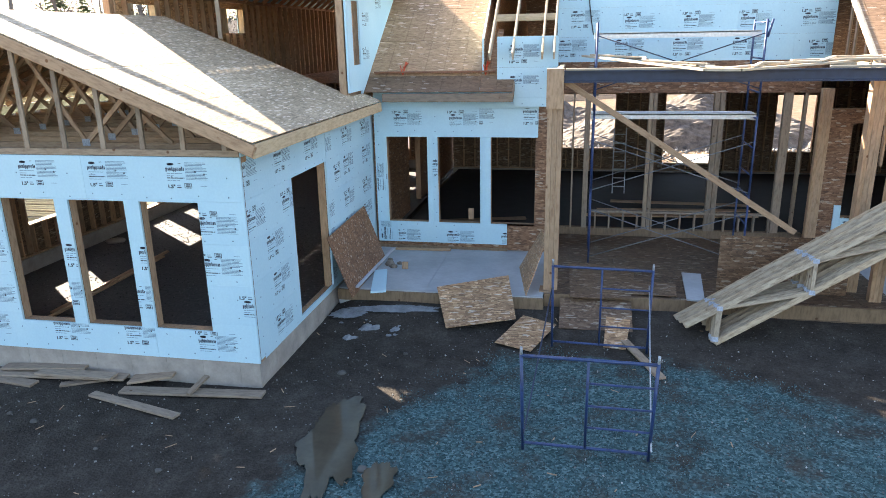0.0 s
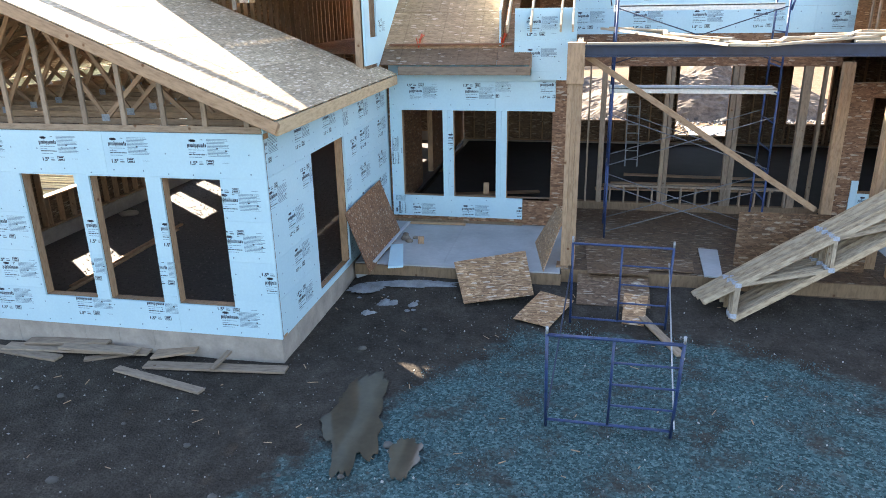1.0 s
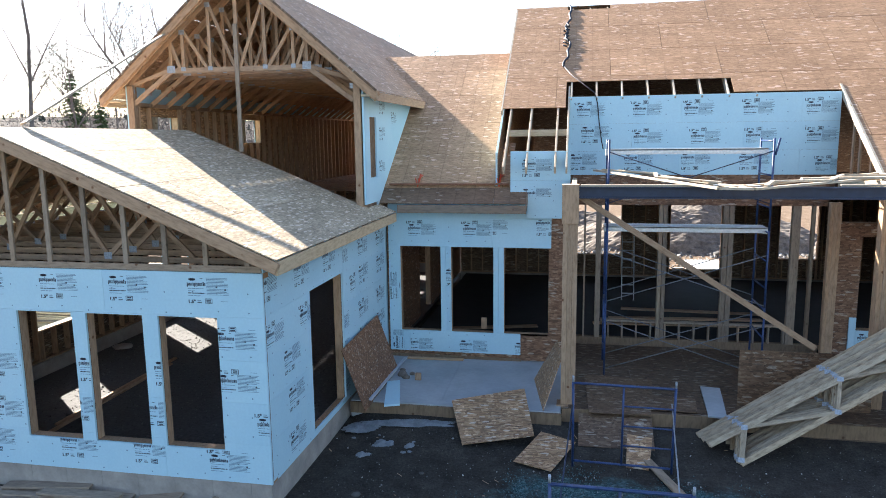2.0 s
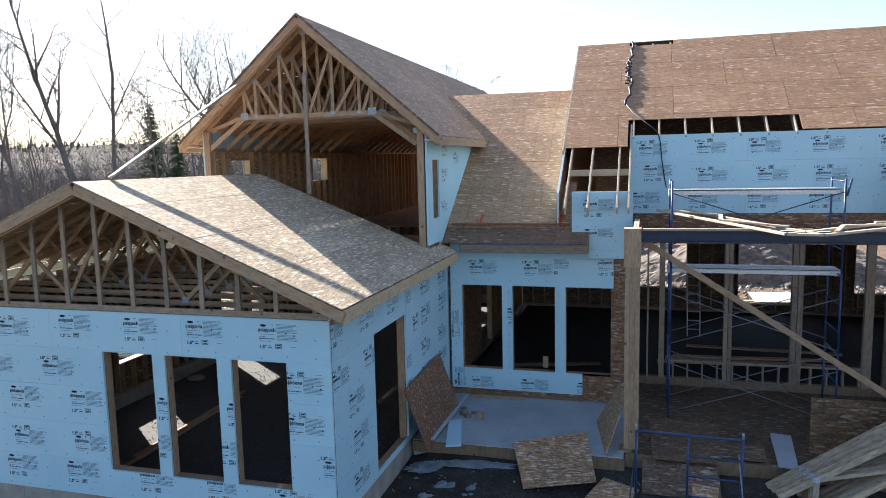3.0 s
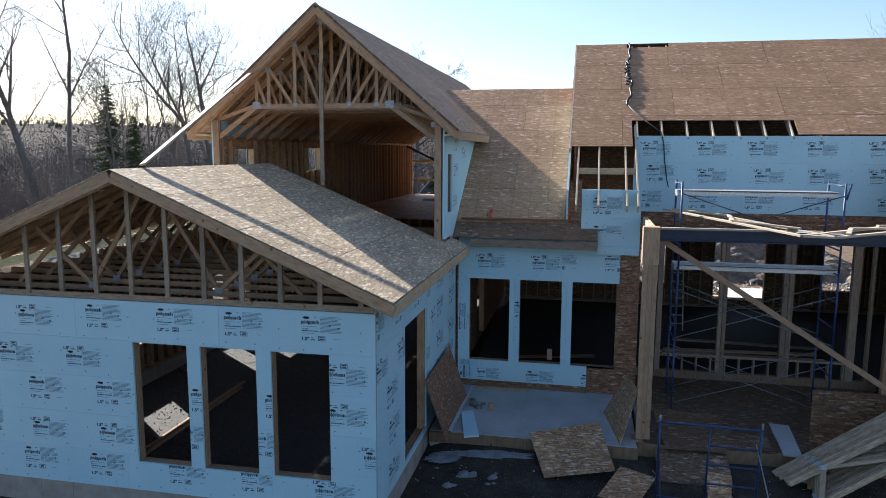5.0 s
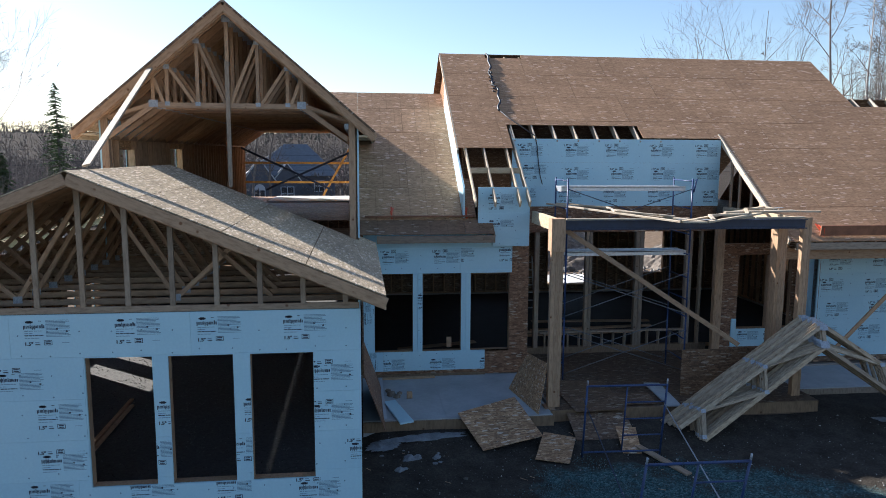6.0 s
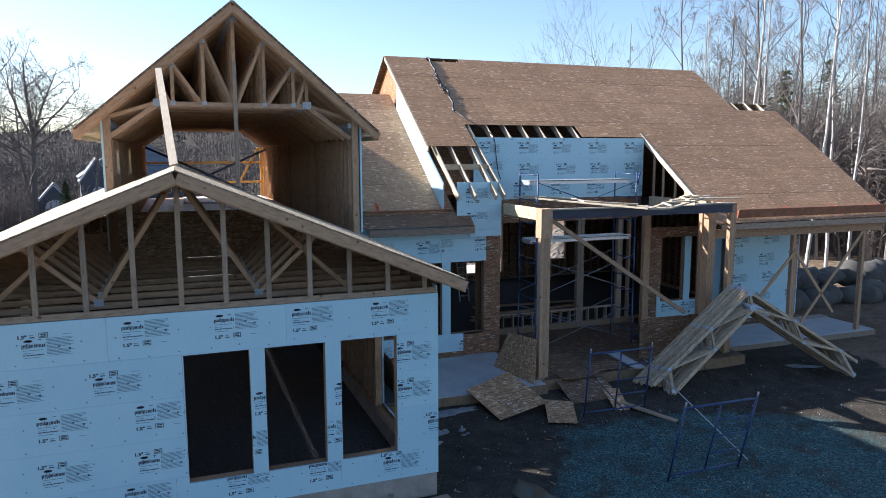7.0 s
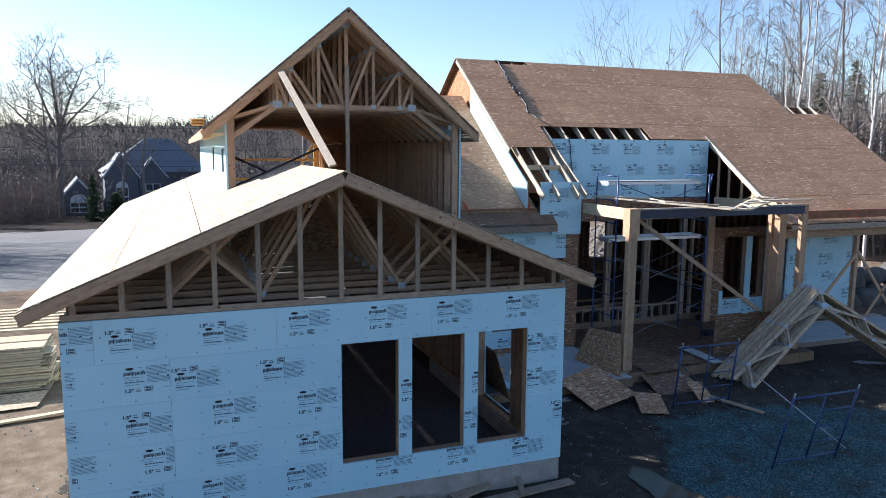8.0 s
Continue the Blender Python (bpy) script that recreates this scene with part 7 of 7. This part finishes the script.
for k in range(4):
    plant(tree_thing(forked_tree_meshes(10 + k, (13.5, 15.5, 17.5, 19.5)[k], None, 0.36, 3, (0.0, 0.0), 0.009, 0.0085, 0.9), "tall bare grey tree at the edge of the lot", "bare trees by the lot"), left_spots[k], 20 + k)
for k in range(3):
    plant(tree_thing(bare_tree_meshes(30 + k, 15.5 + 1.5 * k, BIRCH if k < 2 else BARK, 0.22, 14, 0.3, 0.0045, 0.005, 0.05), "slender pale-barked leafless tree behind the house", "slender trees behind"), right_spots[k], 40 + k)
for k in range(2):
    plant(tree_thing(bare_tree_meshes(60 + k, 7 + 1.5 * k, BARK, 0.4), "bare tree beyond the gravel lot", "distant bare trees"), back_spots[k], 50 + k)
big = tree_thing(limbed_tree_meshes(97, (10.8, 0.42, 0.02), ((10.7, -0.05, 0.1, 8.2, 0.5), (10.4, 0.34, -0.3, 8.0, 0.44), (10.0, 0.75, 0.2, 8.2, 0.4), (9.2, 1.35, -0.2, 7.4, 0.34), (10.2, -0.45, 0.3, 8.4, 0.44),
                                        (1.6, -0.12, 0.0, 13.5, 0.6), (8.6, -1.0, -0.3, 8.6, 0.38), (8.0, -1.9, 0.2, 7.6, 0.3), (9.4, 0.2, 0.9, 7.4, 0.36), (9.6, -0.1, -0.9, 7.4, 0.36)), (0.985, 0.17), 0.022, 0.9, 0.36),
                 "large solitary bare tree with a wide rounded crown", "distant bare trees")
big.location = (-18.2, 76, -2.6)
for x, y, h, sd in ((-11.6, 68, 13.4, 92), (-9.6, 67, 12.6, 93)):
    t = tree_thing(limbed_tree_meshes(sd, (h * 0.66, 0.17, 0.03), ((h * 0.65, 0.12, 0.0, h * 0.36, 0.6), (h * 0.5, 0.5, 0.1, h * 0.36, 0.4), (h * 0.42, -0.35, 0.1, h * 0.3, 0.35)), (0.985, 0.17), 0.016, 0.7, 0.24), "thin bare tree near the neighbouring house", "distant bare trees")
    t.location = (x, y, -2.3)
spr = [[], []]
for i in range(4):
    deg, d = -rnd.uniform(52, 64), rnd.uniform(44, 60)
    spr[i % 2].append(polar(-2, -10, deg, d))
spr[0].append(polar(0, -9, 33, 60))
spr[0] += [(33, 26), (41, 36), (30, 22)]
spr[1] += [(37, 31), (46, 33)]
for k in range(2):
    plant(tree_thing(spruce_meshes(70 + k, 9.5 + 3 * k), "dark green spruce among the bare trees", "spruces"), spr[k], 80 + k)
for x, y, h, sd in ((18.9, 26.9, 13.2, 94), (20.3, 29.5, 13.0, 95), (24.5, 31.0, 13.5, 101)):
    t = tree_thing(forked_tree_meshes(sd, h, None, 0.5, 3, (0.05, 0.0), 0.004, 0.006, 0.9, 6), "small bare tree showing above the roof ridge", "slender trees behind")
    t.location = (x, y, land(x, y) - 0.05)
t = tree_thing(bare_tree_meshes(99, 13.0, BARK, 0.05, 4, 0.5, 0.0025, 0.005, 0.03), "thin bare sapling showing above the roof ridge", "slender trees behind")
t.location = (19.75, 23.1, 0)
small = tree_thing(spruce_meshes(75, 5.6), "small dark spruce before the neighbouring house", "spruces")
small.location = (-14.3, 69, -2.4)
bush = tree_thing(spruce_meshes(76, 3.6), "low yellow-green evergreen bush before the neighbouring house", "evergreen bushes")
bush.location = (-12.1, 68, -2.3)
bush.scale = (2.2, 2.2, 1.0)


def thicket(name, label, n, sampler, seed, mat, h_lo, h_hi, twigs=22):
    """Many thin upright stems with side twigs, too many to count."""
    rnd = random.Random(seed)
    v, f = [], []
    for _ in range(n):
        x, y = sampler(rnd)
        h = rnd.uniform(h_lo, h_hi)
        z = land(x, y) - 0.2
        top = Vector((x + rnd.uniform(-0.14, 0.14) * h, y + rnd.uniform(-0.14, 0.14) * h, z + h))
        base = Vector((x, y, z))
        tube_into(v, f, [base, top], [0.009 * h + 0.01, 0.006], 3)
        for k in range(twigs):
            t = rnd.uniform(0.12, 0.97)
            s = base.lerp(top, t)
            a = rnd.uniform(0, 6.28)
            l = h * 0.26 * rnd.uniform(0.4, 1.0) * (1.15 - 0.7 * t)
            tip = s + Vector((math.cos(a) * l, math.sin(a) * l, l * rnd.uniform(-0.15, 0.9)))
            w = 0.004 * h * (1 - t) + 0.012
            b = len(v)
            v.extend([s + Vector((0, 0, w)), s - Vector((0, 0, w)), tip, s + Vector((-math.sin(a) * w, math.cos(a) * w, 0))])
            f += [(b, b + 1, b + 2), (b + 3, b, b + 2), (b + 1, b + 3, b + 2)]
    me = bpy.data.meshes.new(name)
    me.from_pydata(v, [], f)
    me.materials.append(mat)
    tagged(new(name, me), label, "woods", kind="stuff")


def ring(lo_deg, hi_deg, lo_d, hi_d, ox=0.0, oy=-9.0):
    def pick(r):
        return polar(ox, oy, r.uniform(lo_deg, hi_deg), math.sqrt(r.uniform(lo_d ** 2, hi_d ** 2)))
    return pick


thicket("brushwood", "tangled leafless brushwood along the lot", 2600, ring(22, 66, 42, 95), 501, TWIG, 1.5, 6.5, 34)
thicket("brushwood", "dark leafless thicket at the far edge of the gravel lot", 1500, ring(12.3, 26, 80, 104), 505, TWIG, 2.0, 6.0, 34)
thicket("brushwood", "leafless woods behind the house", 3400, ring(-78, -38, 38, 85), 502, TWIG, 4.0, 12.5, 30)
def far_crowns(label, n, sampler, seed, h_lo, h_hi, slivers, width=0.07):
    """Far leafless trees: a thin bole and a rounded haze of twig slivers each."""
    rnd = random.Random(seed)
    v, f = [], []
    for _ in range(n):
        x, y = sampler(rnd)
        h = rnd.uniform(h_lo, h_hi)
        z = land(x, y) - 0.2
        b = len(v)
        v.extend([(x - 0.09, y, z), (x + 0.09, y, z), (x + rnd.uniform(-0.4, 0.4), y, z + h * 0.95)])
        f.append((b, b + 1, b + 2))
        rx = h * rnd.uniform(0.22, 0.36)
        for _ in range(slivers):
            a, q, k = rnd.uniform(0, 6.283), math.sqrt(rnd.random()), rnd.random()
            zz = 0.28 + 0.72 * k
            r = rx * q * math.sqrt(max(0.05, 1 - ((zz - 0.6) / 0.45) ** 2))
            s = Vector((x + r * math.cos(a), y + r * math.sin(a), z + h * zz))
            l = h * rnd.uniform(0.08, 0.17)
            d = Vector((math.cos(a) * rnd.uniform(0.1, 0.9), math.sin(a) * rnd.uniform(0.1, 0.9), rnd.uniform(0.1, 1.0))) * l
            w = width * rnd.uniform(0.5, 1.2)
            b = len(v)
            v.extend([s - Vector((w, 0, 0)), s + Vector((w, 0, w)), s + d])
            f.append((b, b + 1, b + 2))
    me = bpy.data.meshes.new("far_woods")
    me.from_pydata(v, [], f)
    me.materials.append(FAR_TWIGS)
    tagged(new("far_woods", me), label, "woods", kind="stuff")


far_crowns("leafless woods beyond the gravel lot", 500, ring(-26, 26, 95, 170), 503, 3.5, 6.5, 110, 0.05)
far_crowns("leafless woods behind the neighbouring house", 700, ring(0, 36, 86, 190), 507, 3.5, 6.8, 120, 0.05)
far_crowns("leafless woods below the hill beyond the lot", 1300, ring(24, 74, 90, 230), 509, 4.0, 7.0, 90, 0.06)
far_crowns("leafless woods on the near slope of the hill", 1100, ring(-6, 60, 150, 300), 508, 4.5, 7.5, 60, 0.08)
far_crowns("distant leafless wooded hillside", 5200, ring(-80, 95, 260, 640), 504, 5.0, 9.0, 26, 0.2)


def far_pines(n, sampler, seed):
    rnd = random.Random(seed)
    v, f = [], []
    for _ in range(n):
        x, y = sampler(rnd)
        h = rnd.uniform(1.6, 3.4)
        z = land(x, y)
        r = h * rnd.uniform(0.28, 0.42)
        for lev in range(3):
            b = len(v)
            zz = z + h * (0.08 + 0.28 * lev)
            rr = r * (1 - 0.27 * lev)
            for k in range(6):
                a = k * 1.047 + rnd.uniform(-0.3, 0.3)
                q = rr * rnd.uniform(0.6, 1.1)
                v.append((x + math.cos(a) * q, y + math.sin(a) * q, zz + rnd.uniform(-0.3, 0.3)))
            v.append((x, y, zz + h * 0.42))
            f += [(b + k, b + (k + 1) % 6, b + 6) for k in range(6)]
    me = bpy.data.meshes.new("far_conifers")
    me.from_pydata(v, [], f)
    me.materials.append(FAR_PINE)
    tagged(new("far_conifers", me), "distant dark conifers on the hills", "woods", kind="stuff")


far_pines(2400, ring(-80, 95, 440, 640), 505)
far_pines(150, ring(-80, 40, 170, 440), 506)

# ---- neighbouring house ----
nh = thing("house", "neighbouring two-storey dark house with slate roof and white trim", "house", (-9.0, 82, -1.8), 8)
nh.scale = (0.85, 0.85, 0.9)
box("wall", SIDING, nh, -6, 7, 0, 9, 0, 5.4)
bm = bmesh.new()
q = [bm.verts.new(p) for p in ((-6.6, -0.6, 5.3), (7.6, -0.6, 5.3), (7.6, 9.6, 5.3), (-6.6, 9.6, 5.3), (-0.4, 4.5, 9.8), (3.2, 4.5, 9.8))]
for idx in ((0, 1, 5, 4), (1, 2, 5), (2, 3, 4, 5), (3, 0, 4), (3, 2, 1, 0)):
    bm.faces.new([q[i] for i in idx])
part("roof", bm, ROOF_SLATE, nh, "grey hipped slate roof")
for cx, wd, y0, ze, zp in ((-4.2, 4.2, -1.6, 4.8, 7.6), (-0.2, 3.6, -1.2, 4.8, 7.0), (-9.6, 4.6, -2.0, 1.9, 4.4)):
    g = prism("gable", SIDING, nh, [(cx - wd / 2, 0), (cx + wd / 2, 0), (cx + wd / 2, ze), (cx, zp), (cx - wd / 2, ze)], "y", y0, 4.0)
    for s in (-1, 1):
        board("trim", TRIM, nh, (cx + s * (wd / 2 + 0.3), y0 - 0.1, ze - 0.2), (cx, y0 - 0.1, zp + 0.12), 0.17, 0.1, (0, 1, 0))
        bm = bmesh.new()
        pts = [(cx + s * (wd / 2 + 0.3), y0 - 0.15, ze - 0.15), (cx, y0 - 0.15, zp + 0.2), (cx, 5, zp + 0.2), (cx + s * (wd / 2 + 0.3), 5, ze - 0.15)]
        lo = [bm.verts.new(p) for p in pts]
        hi = [bm.verts.new((p[0], p[1], p[2] + 0.12)) for p in pts]
        bm.faces.new(lo)
        bm.faces.new(hi[::-1])
        for i in range(4):
            bm.faces.new((lo[i], hi[i], hi[(i + 1) % 4], lo[(i + 1) % 4]))
        bmesh.ops.recalc_face_normals(bm, faces=bm.faces[:])
        part("roof", bm, ROOF_SLATE, nh)


def house_window(cx, y, z0, z1, wd, arch):
    wn = part_window = new("window")
    wn.parent = nh
    poly = [(cx - wd / 2, z0), (cx + wd / 2, z0), (cx + wd / 2, z1)]
    if arch:
        poly += [(cx + wd / 2 * math.cos(a), z1 + wd / 2 * math.sin(a)) for a in (0.5, 1.0, 1.57, 2.1, 2.6)]
    poly.append((cx - wd / 2, z1))
    prism("frame", TRIM, wn, poly, "y", y - 0.06, y + 0.05)
    for sx in (-1, 1):
        for k in range(2):
            zz = z0 + 0.12 + k * (z1 - z0) / 2
            box("pane", CABLE, wn, cx + (0.06 if sx > 0 else -wd / 2 + 0.12), cx + (wd / 2 - 0.12 if sx > 0 else -0.06), y - 0.09, y - 0.062, zz, zz + (z1 - z0) / 2 - 0.2)


house_window(-4.2, -1.6, 0.9, 3.4, 1.6, True)
house_window(-0.2, -1.2, 1.8, 3.8, 2.0, False)
house_window(-9.6, -2.0, 0.3, 1.6, 2.2, True)
house_window(4.6, 0.0, 3.0, 4.6, 1.6, False)

# ---- power line ----
pl = thing("power_line", "thin dark overhead power lines on a wooden pole", "power line")
for z, sag in ((6.1, 0.5), (5.0, 0.4), (4.6, 0.5), (8.3, 0.6)):
    pts = [(-75 + i * 5, 62 + 0.04 * i, z - sag * math.sin(math.pi * ((i * 5) % 45) / 45)) for i in range(28)]
    tube("wire", CABLE, pl, pts, 0.022, 4)
tube("pole", BARK, pl, [(6.0, 62.6, -2.2), (6.0, 62.6, 9.0)], 0.13, 8)

# ---- rubble and boards behind the house, seen through the openings ----
def heap(name, label, cx, cy, lx, ly, h, seed, mat):
    n = 64
    v, f = [], []
    for j in range(n + 1):
        for i in range(n + 1):
            x, y = (i / n - 0.5) * 2, (j / n - 0.5) * 2
            r = math.hypot(x, y)
            z = h * max(0.0, 1 - r) ** 0.8 * (1 + 0.5 * noise.noise((x * 2 + seed, y * 2, 1))) + 0.09 * h * noise.noise((x * 5, y * 5, seed)) + 0.035 * h * noise.noise((x * 19, y * 19, seed)) + 0.03 * h * noise.noise((x * 41, y * 41, seed))
            v.append((cx + x * lx, cy + y * ly, land(cx + x * lx, cy + y * ly) - 0.08 + max(-0.05, z)))
    for j in range(n):
        for i in range(n):
            a = j * (n + 1) + i
            f.append((a, a + 1, a + n + 2, a + n + 1))
    me = bpy.data.meshes.new(name)
    me.from_pydata(v, [], f)
    me.materials.append(mat)
    tagged(new(name, me), label, "earth", kind="stuff")


heap("earth_heap", "heap of dug brown earth behind the house", 9.5, 27, 7, 3.5, 2.4, 3, EARTH)
heap("earth_heap", "heap of dug brown earth behind the house", 20.0, 25, 6, 4, 2.2, 7, EARTH)
heap("earth_heap", "heap of dug brown earth behind the house", 3.5, 30, 5, 3, 1.8, 9, EARTH)
for k in range(9):
    rnd = random.Random(700 + k)
    x, y = rnd.uniform(5, 14), rnd.uniform(18.5, 22.5)
    a = rnd.uniform(-0.6, 0.6)
    loose_board("pale board lying on sunlit earth behind the house", (x, y, 0.12), (x + 2 * math.cos(a), y + 2 * math.sin(a), 0.16), 0.16, 0.04, WOOD_PALE, (0, 0, 1), "boards behind the house")
loose_sheet("white_sheet", "white sheet lying on earth behind the house", WHITE_PAPER, [(8.3, 19.5, 0.15), (10.3, 19.7, 0.15), (10.2, 20.9, 0.3), (8.2, 20.7, 0.3)])
for k in range(14):
    rnd = random.Random(800 + k)
    s = rnd.uniform(0.15, 0.4)
    x, y = rnd.uniform(4, 15), rnd.uniform(19, 24)
    blob("rock", "grey rock on the earth behind the house", "rock", ROCK, (x, y, 0.1), (s, s * 0.8, s * 0.6), 800 + k, "rocks behind the house")

pebbles("rubble", "broken stone and clods on the earth behind the house", PALE_STONES, 3600, lambda r: (r.uniform(1, 18), r.uniform(17.2, 30)), 0.03, 0.13, 61)


def on_left_yard(r):
    return r.uniform(-16, -7.9), r.uniform(-2, 16)


pebbles("yard_stones", "clods and stones on the dry earth beside the wing", PALE_STONES, 1500, on_left_yard, 0.008, 0.03, 62)
